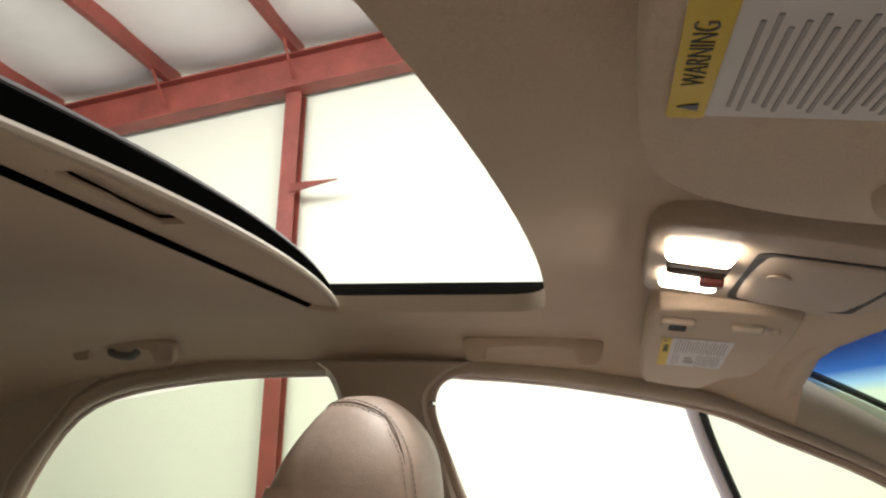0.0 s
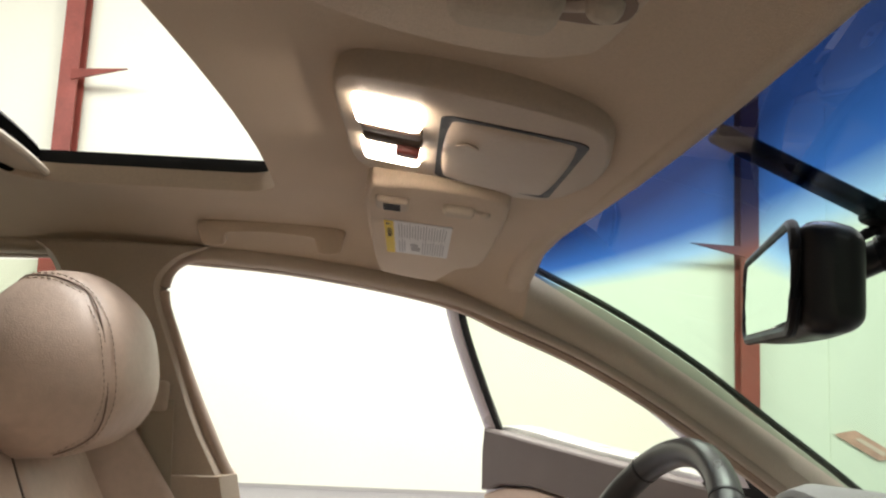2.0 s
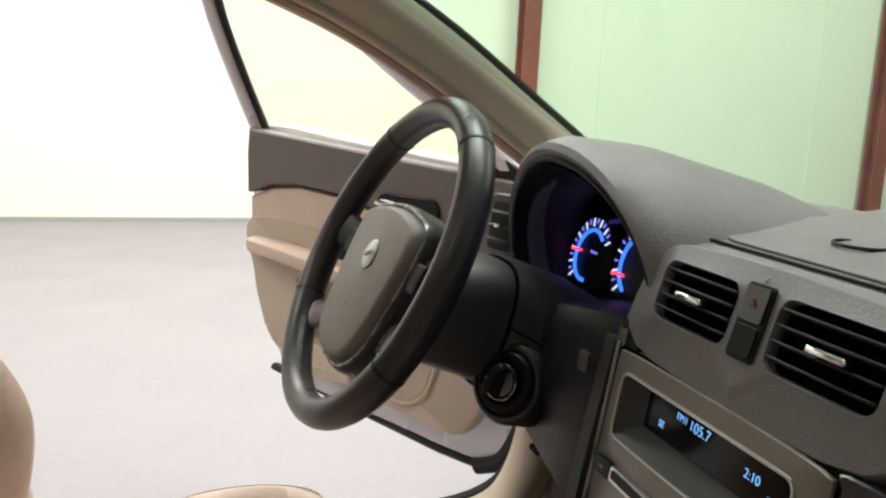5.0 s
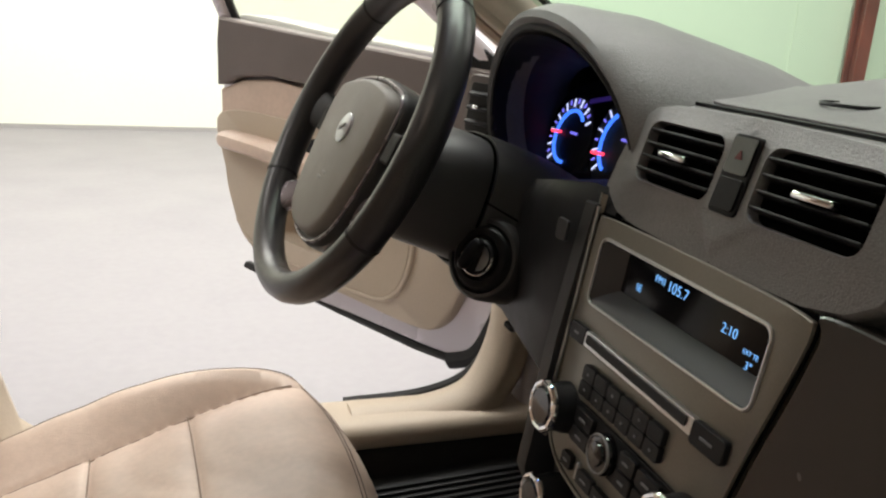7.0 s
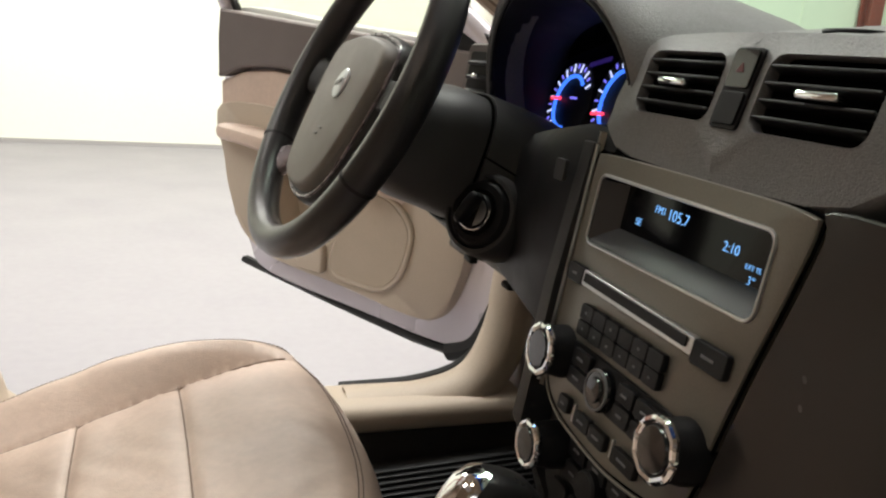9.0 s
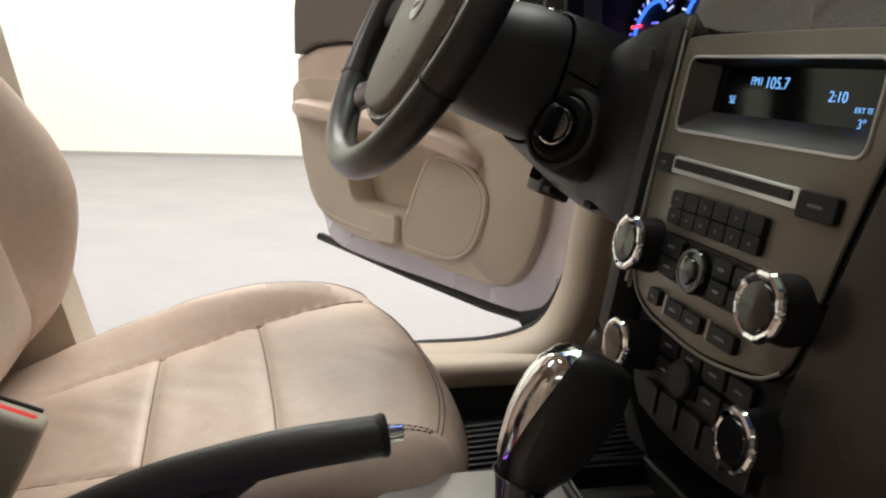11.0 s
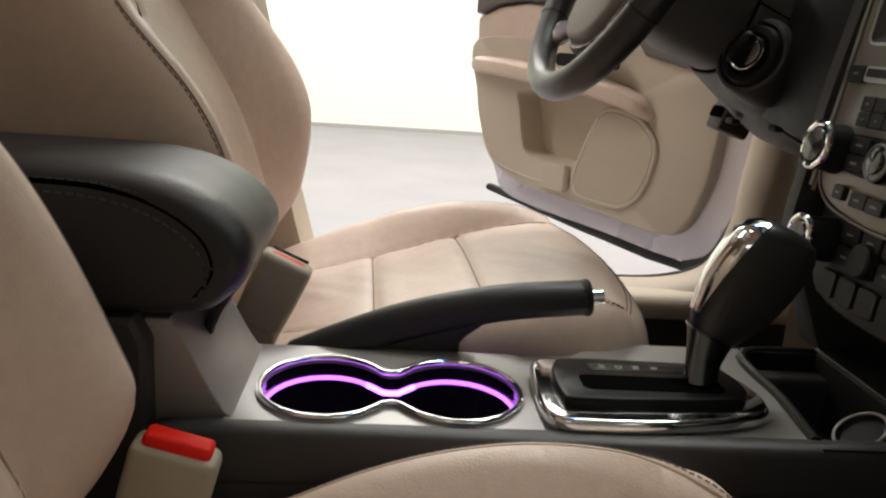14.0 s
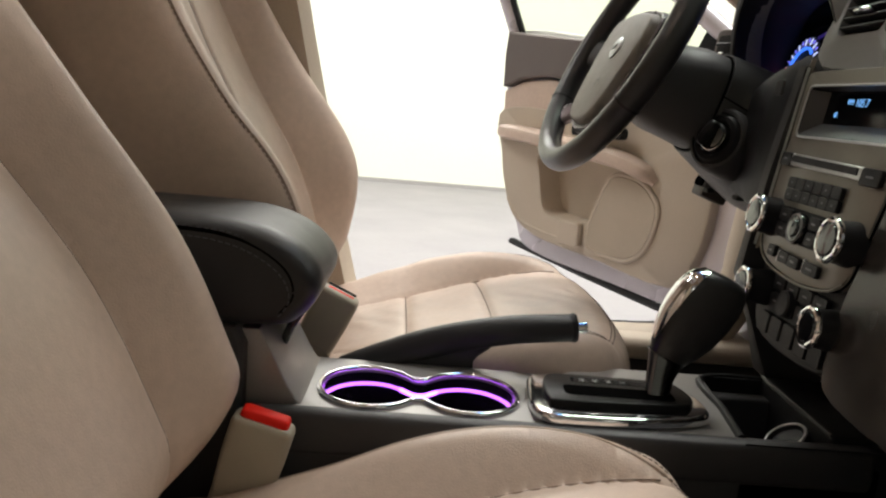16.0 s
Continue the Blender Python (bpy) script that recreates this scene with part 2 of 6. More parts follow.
def circle(r, n=24, ry=None, p=2.0):
    out = []
    for k in range(n):
        c, s = math.cos(2 * math.pi * k / n), math.sin(2 * math.pi * k / n)
        out.append((r * math.copysign(abs(c) ** (2 / p), c), (ry or r) * math.copysign(abs(s) ** (2 / p), s)))
    return out


def spline(points, n=8, closed=False):
    """Points along a smooth curve through the given ones."""
    P = [Vector(p) for p in points]
    out, count = [], len(P)
    for i in range(count if closed else count - 1):
        p1, p2 = P[i], P[(i + 1) % count]
        p0 = P[i - 1] if closed or i > 0 else 2 * p1 - p2
        p3 = P[(i + 2) % count] if closed or i + 2 < count else 2 * p2 - p1
        for k in range(n):
            t = k / n
            out.append(0.5 * (2 * p1 + (p2 - p0) * t + (2 * p0 - 5 * p1 + 4 * p2 - p3) * t * t + (3 * p1 - p0 - 3 * p2 + p3) * t ** 3))
    if not closed:
        out.append(P[-1])
    return out


def tube(points, r, sides=10, closed=False, flat=1.0, up=(0, 0, 1), bm=None, taper=None, p=2.0):
    """A round or flattened bar along points."""
    pts = [Vector(q) for q in points]
    rings = []
    for i, q in enumerate(pts):
        a = pts[i - 1] if closed or i > 0 else q
        b = pts[(i + 1) % len(pts)] if closed or i + 1 < len(pts) else q
        d = (b - a).normalized()
        side = d.cross(Vector(up))
        if side.length < 1e-5:
            side = d.cross(Vector((1, 0, 0)))
        side.normalize()
        top = side.cross(d)
        k = taper(i / (len(pts) - 1)) if taper else 1.0
        rings.append([q + side * x * k + top * y * k * flat for x, y in circle(r, sides, p=p)])
    if closed:
        rings.append(rings[0])
        bm = bm or bmesh.new()
        rows = [[bm.verts.new(q) for q in ring] for ring in rings[:-1]]
        rows.append(rows[0])
        for a, b in zip(rows, rows[1:]):
            for i in range(sides):
                bm.faces.new((a[i], a[(i + 1) % sides], b[(i + 1) % sides], b[i]))
        return bm
    return loft(rings, bm=bm)


def prism(poly, depth, m=None, r=0.0, bm=None, seg=2):
    """A plate: a 2D outline pulled up by depth, its rims rounded by r, placed by m."""
    bm = bm or bmesh.new()
    if r > 0:
        turn_ = [math.pi / 2 * k / seg for k in range(seg + 1)]
        levels = [(r - r * math.cos(a), r - r * math.sin(a)) for a in turn_]
        levels += [(depth - z, k) for z, k in reversed(levels)]
    else:
        levels = [(0.0, 0.0), (depth, 0.0)]
    pts = [Vector((p[0], p[1])) for p in poly]
    area = sum(a.x * b.y - b.x * a.y for a, b in zip(pts, pts[1:] + pts[:1]))
    if area < 0:
        pts.reverse()
    n = len(pts)
    ins = []
    for i in range(n):
        e1, e2 = (pts[i] - pts[i - 1]), (pts[(i + 1) % n] - pts[i])
        n1, n2 = Vector((-e1.y, e1.x)).normalized(), Vector((-e2.y, e2.x)).normalized()
        b = n1 + n2
        ins.append(b / max(0.35, b.length_squared / 2 if b.length > 0 else 1) * 0.5 * 1.0 if b.length > 1e-6 else n1)
    rings = [[(m @ Vector((*(p + d * k), z)) if m else Vector((*(p + d * k), z))) for p, d in zip(pts, ins)] for z, k in levels]
    return loft(rings, bm=bm)


def rounded(w, h, r, n=5, cx=0.0, cy=0.0):
    out = []
    for sx, sy, a0 in ((1, 1, 0), (-1, 1, 90), (-1, -1, 180), (1, -1, 270)):
        for k in range(n + 1):
            a = radians(a0 + 90 * k / n)
            out.append((cx + sx * (w / 2 - r) + r * math.cos(a), cy + sy * (h / 2 - r) + r * math.sin(a)))
    return out


def smooth_outline(points, n=6):
    return [(q.x, q.y) for q in spline([(x, y, 0) for x, y in points], n, closed=True)]


def sheet(fn, nu, nv, thick=0.0, hole=None, bm=None):
    """A surface fn(u, v) over the unit square, doubled at a distance of thick along its normal."""
    bm = bm or bmesh.new()
    grid = [[Vector(fn(i / nu, j / nv)) for j in range(nv + 1)] for i in range(nu + 1)]
    top = [[bm.verts.new(q) for q in row] for row in grid]
    faces = []
    for i in range(nu):
        for j in range(nv):
            if hole and hole((i + 0.5) / nu, (j + 0.5) / nv):
                continue
            faces.append(bm.faces.new((top[i][j], top[i + 1][j], top[i + 1][j + 1], top[i][j + 1])))
    for v in [v for v in bm.verts if not v.link_faces]:
        bm.verts.remove(v)
    if thick:
        bmesh.ops.recalc_face_normals(bm, faces=faces)
        bmesh.ops.solidify(bm, geom=faces, thickness=thick)
    return bm


def frame_ring(w, h, r, t, m, proud, deep, soft=0.002):
    """A rounded frame of width t round an opening: proud of its face, with walls going in to deep."""
    rings = []
    for ins, z in ((0.0, -0.004), (0.0, proud - soft), (soft * 0.3, proud - soft * 0.3), (soft, proud), (t - soft, proud), (t - soft * 0.3, proud - soft * 0.3), (t, proud - soft), (t, deep)):
        rings.append([m @ Vector((x, y, z)) for x, y in rounded(w - 2 * ins, h - 2 * ins, max(r - ins, 0.002))])
    return loft(rings, caps=False)


def along(table, x):
    """A smooth value at x from a table of (x, value)."""
    if x <= table[0][0]:
        return table[0][1]
    for k in range(len(table) - 1):
        (a, va), (b, vb) = table[k], table[k + 1]
        if x <= b:
            sa = (vb - table[k - 1][1]) / (b - table[k - 1][0]) if k else (vb - va) / (b - a)
            sb = (table[k + 2][1] - va) / (table[k + 2][0] - a) if k + 2 < len(table) else (vb - va) / (b - a)
            t, w = (x - a) / (b - a), b - a
            return va * (1 + 2 * t) * (1 - t) ** 2 + vb * t * t * (3 - 2 * t) + w * (sa * t * (1 - t) ** 2 - sb * t * t * (1 - t))
    return table[-1][1]


def smooth_step(t):
    t = max(0.0, min(1.0, t))
    return t * t * (3 - 2 * t)


def stitches(line, dash=0.0042, gap=0.0022, r=0.0007, bm=None):
    """Short threads laid along a line."""
    bm = bm or bmesh.new()
    P = [Vector(q) for q in line]
    left, on, run = dash, True, [P[0]]
    for a, b in zip(P, P[1:]):
        d, done = (b - a).length, 0.0
        while d - done > left:
            done += left
            q = a.lerp(b, done / d)
            if on:
                tube([run[0], q], r, 5, bm=bm)
            run, on = [q], not on
            left = dash if on else gap
        left -= d - done
    return bm


def soft_point(size, r, q):
    """Where the point q of a box's surface lies once its edges are rounded by r."""
    p = []
    h = [s / 2 for s in size]
    rr = [min(r, k * 0.999) for k in h]
    c = [max(-(h[k] - rr[k]), min(h[k] - rr[k], q[k])) for k in range(3)]
    d = [(q[k] - c[k]) / rr[k] for k in range(3)]
    s = math.sqrt(sum(x * x for x in d)) or 1
    return Vector([c[k] + rr[k] * d[k] / s for k in range(3)])


def lathe(profile, n=32, m=None, bm=None):
    """A turned body: profile of (radius, height) about z."""
    rings = []
    for r, z in profile:
        ring = [Vector((max(r, 1e-4) * math.cos(2 * math.pi * k / n), max(r, 1e-4) * math.sin(2 * math.pi * k / n), z)) for k in range(n)]
        rings.append([m @ q for q in ring] if m else ring)
    return loft(rings, bm=bm)


def lettering(text, size, m, mat, parent, name="display_text"):
    cu = bpy.data.curves.new(name, "FONT")
    cu.body, cu.size, cu.extrude = text, size, 0.0002
    cu.offset = -0.012 * size
    cu.align_x, cu.align_y = "CENTER", "CENTER"
    tmp = bpy.data.objects.new(name, cu)
    me = bpy.data.meshes.new_from_object(tmp)
    bpy.data.objects.remove(tmp)
    me.transform(m)
    me.materials.append(mat)
    ob = new(name, me)
    ob.parent = parent
    return ob


def box(x0, x1, y0, y1, z0, z1, r=0.0):
    if r:
        return soft_box((x1 - x0, y1 - y0, z1 - z0), r, m=at((x0 + x1) / 2, (y0 + y1) / 2, (z0 + z1) / 2))
    bm = bmesh.new()
    bmesh.ops.create_cube(bm, size=1, matrix=Matrix.LocRotScale(((x0 + x1) / 2, (y0 + y1) / 2, (z0 + z1) / 2), None, (x1 - x0, y1 - y0, z1 - z0)))
    return bm


# ---- the hall ----
def hall_wall(name, bm, mat, label):
    return tagged(part(name, bm, mat, None, label, smooth=False), label, "wall", kind="structure")


tagged(part("ground", box(-14, 16, -12, 7.2, -0.2, 0.0), M_FLOOR, smooth=False), "pale grey sealed concrete hall floor, lightly mottled", "floor", kind="structure")
hall_wall("wall_north", box(-14, 16, 7.0, 7.2, 0.0, 7.6), M_WALL, "pale green-white painted hall wall behind the open door")
hall_wall("wall_south", box(-14, 16, -12.2, -12.0, 0.0, 7.6), M_WALL, "pale painted hall wall")
hall_wall("wall_east", box(16.0, 16.2, -12.2, 7.2, 0.0, 7.6), M_WALL, "pale painted hall end wall")
hall_wall("wall_west", box(-14.2, -14.0, -12.2, 7.2, 0.0, 7.6), M_WALL, "pale painted hall end wall")
tagged(part("baseboard", box(-14, 16, 6.985, 6.998, 0.0, 0.03), material("grey_joint", (0.35, 0.34, 0.32), 0.7), smooth=False), "thin grey joint where wall meets floor", "skirting", kind="structure")


def slope(x):
    return 4.76 + 0.163 * (x + 3.75)


def ceiling_sheet(u, v):
    x, y = -13.9 + 29.8 * u, -11.9 + 19.0 * v
    k = ((x + 6.65) / 1.45) % 1.0
    top = slope(x) if x < 5 else slope(5) - 0.163 * (x - 5)
    return x, y, top + 0.66 - 0.09 * math.sin(math.pi * k) - 0.012 * math.sin(y * 4.2)


tagged(part("ceiling", sheet(ceiling_sheet, 160, 40, 0.03), M_CEIL), "white quilted insulation sagging between red purlins", "ceiling", kind="structure")


def i_beam(a, b, depth, width, up):
    """A rolled section from a to b: web and two flanges."""
    d = Vector(b) - Vector(a)
    m = frame_of(a, d, Vector(up).cross(d))
    t, w, h = 0.011, width / 2, depth / 2
    half = [(-w, -h), (w, -h), (w, -h + 2 * t), (t, -h + 2 * t), (t, h - 2 * t), (w, h - 2 * t), (w, h), (-w, h), (-w, h - 2 * t), (-t, h - 2 * t), (-t, -h + 2 * t), (-w, -h + 2 * t)]
    return loft([[m @ Vector((x, y, z)) for y, z in half] for x in (0.0, d.length)])


rafter = empty("steel_rafter", "red-oxide steel rafter sloping along the hall wall", "beam")
part("rafter_section", i_beam((-13.8, 6.78, slope(-13.8) + 0.21), (5.0, 6.78, slope(5.0) + 0.21), 0.40, 0.24, (0, 0, 1)), M_STEEL, rafter, smooth=False)
part("rafter_section", i_beam((5.0, 6.78, slope(5.0) + 0.21), (15.8, 6.78, slope(-5.8) + 0.21), 0.40, 0.24, (0, 0, 1)), M_STEEL, rafter, smooth=False)
for k in range(-4, 8):
    px = -6.65 + 1.45 * k
    zt = slope(px) + 0.42
    purlin = empty("roof_purlin", "red-oxide steel purlin under white roof insulation", "beam", "roof purlins")
    part("web", box(px - 0.012, px + 0.012, -11.8, 6.95, zt, zt + 0.24), M_STEEL, purlin, smooth=False)
    part("flange", box(px - 0.012, px + 0.07, -11.8, 6.95, zt - 0.012, zt), M_STEEL, purlin, smooth=False)
    part("flange", box(px - 0.07, px + 0.012, -11.8, 6.95, zt + 0.24, zt + 0.252), M_STEEL, purlin, smooth=False)
    part("flange_brace", tube([(px + 0.03, 6.35, zt), (px + 0.02, 6.7, zt - 0.30)], 0.018, 6), M_STEEL, purlin, smooth=False)
    part("clip", box(px - 0.10, px + 0.10, 6.72, 6.86, zt - 0.008, zt + 0.01), M_SATIN, purlin, smooth=False)
for cx, bz, side in ((-3.75, 3.72, 1), (2.70, 2.38, -1), (7.0, 3.72, 1), (-9.6, 3.72, 1), (12.6, 3.0, 1)):
    col = empty("steel_column", "red-oxide steel wall column with a small bracket", "column", "wall columns")
    zt = (slope(cx) if cx < 5 else slope(10 - cx)) + 0.01
    part("shaft", i_beam((cx, 6.86, 0.0), (cx, 6.86, zt), 0.17, 0.17, (0, 1, 0)), M_STEEL, col, smooth=False)
    part("base_plate", box(cx - 0.14, cx + 0.14, 6.72, 6.99, 0.0, 0.02), M_STEEL, col, smooth=False)
    bm = bmesh.new()
    tri = [(0.08, 0.0), (0.62, 0.0), (0.08, -0.10)]
    m = frame_of((cx, 6.70, bz), (side, -0.15, 0), (0, 0, 1) if side > 0 else (0, 0, 1))
    prism(tri, 0.03, m, bm=bm)
    part("bracket", bm, M_STEEL, col, smooth=False)
for wx in (3.55, 6.2):
    tagged(part("trim", box(wx - 0.006, wx + 0.006, 6.992, 7.0, 0.03, 4.6), M_WALL, smooth=False), "thin raised joint between painted wall panels", "wall joint", kind="structure")
sign = empty("wall_notice", "small red and white notice plate on the hall wall", "sign")
part("plate", prism([(3.57, 0.69), (3.77, 0.735), (4.22, 0.50), (3.99, 0.465)], 0.01, Matrix(((1, 0, 0, 0), (0, 0, 1, 6.97), (0, 1, 0, 0), (0, 0, 0, 1)))), material("faded_red_print", (0.60, 0.34, 0.27), 0.6, mottle=0.2, mottle_scale=8), sign, smooth=False)
part("print_bar", prism([(3.76, 0.655), (3.82, 0.665), (4.08, 0.525), (4.02, 0.51)], 0.004, Matrix(((1, 0, 0, 0), (0, 0, 1, 6.964), (0, 1, 0, 0), (0, 0, 0, 1)))), material("faded_pink_print", (0.70, 0.52, 0.44), 0.6, mottle=0.1, mottle_scale=8), sign, smooth=False)


# ---- the car's shell ----
RAIL = ((-1.85, 1.20), (-1.60, 1.28), (-1.44, 1.340), (-1.2, 1.380), (-0.9, 1.393), (-0.75, 1.390), (-0.576, 1.378), (-0.365, 1.344), (-0.25, 1.300), (-0.13, 1.251))


def rail_z(x):
    for (a, za), (b, zb) in zip(RAIL, RAIL[1:]):
        if x <= b:
            return za + (zb - za) * max(0.0, (x - a) / (b - a))
    return RAIL[-1][1]


def roof_z(x, y):
    """The headliner's height: flat in the middle, turning down to the rails over the doors."""
    z = 1.442
    if x > -0.5:
        z -= 0.052 * ((x + 0.5) / 0.28) ** 2
    if x < -1.2:
        z -= 0.12 * ((x + 1.2) / 0.5) ** 2
    edge = min(z - 0.02, rail_z(x) - 0.002)
    return z - (z - edge) * min(1.0, abs(y) / 0.65) ** 8


def perimeter(poly, n):
    """n points at even steps round a closed outline."""
    P = [Vector((x, y)) for x, y in poly]
    P.append(P[0])
    lens = [0.0]
    for a, b in zip(P, P[1:]):
        lens.append(lens[-1] + (b - a).length)
    out, k = [], 0
    for i in range(n):
        d = lens[-1] * i / n
        while lens[k + 1] < d:
            k += 1
        t = (d - lens[k]) / max(1e-9, lens[k + 1] - lens[k])
        out.append(P[k].lerp(P[k + 1], t))
    return out


def roof_with_opening(opening, outer, zoff, lip, steps=16, n=200):
    """A roof skin round an opening, drawn in towards rings of the outer outline by direction."""
    inner = perimeter(opening, n)
    c = Vector((sum(p.x for p in inner) / n, sum(p.y for p in inner) / n))
    x0, x1, y0, y1 = outer
    rings = []
    if lip:
        rings.append([(p.x + (c.x - p.x) * 0.004, p.y, roof_z(p.x, p.y) + zoff + lip) for p in inner])
        rings.append([(p.x + (c.x - p.x) * 0.004, p.y, roof_z(p.x, p.y) + zoff + 0.012) for p in inner])
    for s in range(steps + 1):
        t = (s / steps) ** 1.5
        ring = []
        for p in inner:
            d = p - c
            kx = ((x1 if d.x > 0 else x0) - c.x) / d.x if abs(d.x) > 1e-6 else 1e9
            ky = ((y1 if d.y > 0 else y0) - c.y) / d.y if abs(d.y) > 1e-6 else 1e9
            q = c + d * min(kx, ky)
            w = p.lerp(q, t)
            ring.append((w.x, w.y, roof_z(w.x, w.y) + zoff))
        rings.append(ring)
    return loft(rings, caps=False)


def opening_outline(x0, x1, hy, r, bow):
    pts = []
    for sx, sy, a0 in ((1, 1, 0), (-1, 1, 90), (-1, -1, 180), (1, -1, 270)):
        for k in range(9):
            a = radians(a0 + 90 * k / 8)
            pts.append(((x0 + x1) / 2 + sx * ((x1 - x0) / 2 - r) + r * math.cos(a), sy * (hy - r) + r * math.sin(a)))
        if a0 == 270:
            for k in range(1, 12):
                pts.append((x1 + 0.0, -(hy - r) + 2 * (hy - r) * k / 12))
    return [(x - (bow * ((y - 0.05) / 0.45) ** 2 if x > (x0 + x1) / 2 else 0), y if y > 0 else y * 1.12) for x, y in pts]


car = empty("sedan", "silver sedan shell with beige headliner and pillar trims, driver's door open", "car")
HOLE = opening_outline(-0.915, -0.571, 0.405, 0.045, 0.032)
part("headliner", roof_with_opening(HOLE, (-1.85, -0.235, -0.662, 0.662), 0.0, 0.024), M_HEAD, car, "beige woven headliner round the open sunroof")
part("roof_panel", roof_with_opening(opening_outline(-1.25, -0.52, 0.45, 0.06, 0.02), (-1.95, -0.235, -0.70, 0.70), 0.052, 0.0), M_PAINT, car)
sun = empty("sunroof", "half open sunroof, tinted glass over a sliding beige shade", "sunroof")


def shade_point(u, v):
    y = -0.415 + 0.83 * v
    x = -1.22 + (0.383 - 0.052 * (y / 0.41) ** 2) * u
    return x, y, 1.452 - 0.004 * u


def finger_hole(u, v):
    x, y, z = shade_point(u, v)
    return abs(x + 0.876) < 0.016 and abs(y + 0.13) < 0.074


part("shade", sheet(shade_point, 72, 72, -0.006, finger_hole), M_HEAD, sun, "beige sliding sunroof shade")
part("shade_edge", tube([(shade_point(1, k / 24)[0] + 0.002, shade_point(1, k / 24)[1], shade_point(1, k / 24)[2] + 0.003) for k in range(25)], 0.005, 8), M_TRIM, sun)
cup = frame_of((-0.876, -0.13, 1.4515), (-0.02, 1, 0), (1, 0, 0))
part("finger_recess", tube([cup @ Vector((px, py, 0.0)) for px, py in rounded(0.152, 0.034, 0.010)], 0.0035, 8, closed=True), M_HEAD, sun)
part("recess_floor", prism(rounded(0.155, 0.036, 0.007), 0.002, cup @ at(0, 0, -0.009), 0.0005), M_HEAD, sun)
# Black tube painted as the dark gap behind the sliding shade.
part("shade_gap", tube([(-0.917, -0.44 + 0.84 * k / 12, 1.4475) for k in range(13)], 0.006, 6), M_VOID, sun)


def pane_point(u, v):
    y = -0.415 + 0.83 * v
    x = -1.26 + (0.396 - 0.05 * (y / 0.42) ** 2) * u
    return x, y, 1.498 - 0.012 * u


part("pane", sheet(pane_point, 20, 20, 0.005), M_GLOSSBLACK, sun, "dark tinted sliding glass")
part("pane_seal", tube([(pane_point(1, k / 24)[0] + 0.004, pane_point(1, k / 24)[1], pane_point(1, k / 24)[2] + 0.001) for k in range(25)], 0.0045, 8), material("grey_seal", (0.07, 0.06, 0.06), 0.6), sun)
# Black sheet in place of the darkness between shade lip and glass.
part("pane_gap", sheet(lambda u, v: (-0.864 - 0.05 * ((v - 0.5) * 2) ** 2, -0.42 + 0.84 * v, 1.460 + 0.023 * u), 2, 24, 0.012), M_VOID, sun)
for s in (-1, 1):
    part("guide_rail", tube([(x, s * 0.425, 1.470) for x in (-0.95, -0.7, -0.60, -0.575)], 0.015, 6, p=4), M_RUBBER, sun)

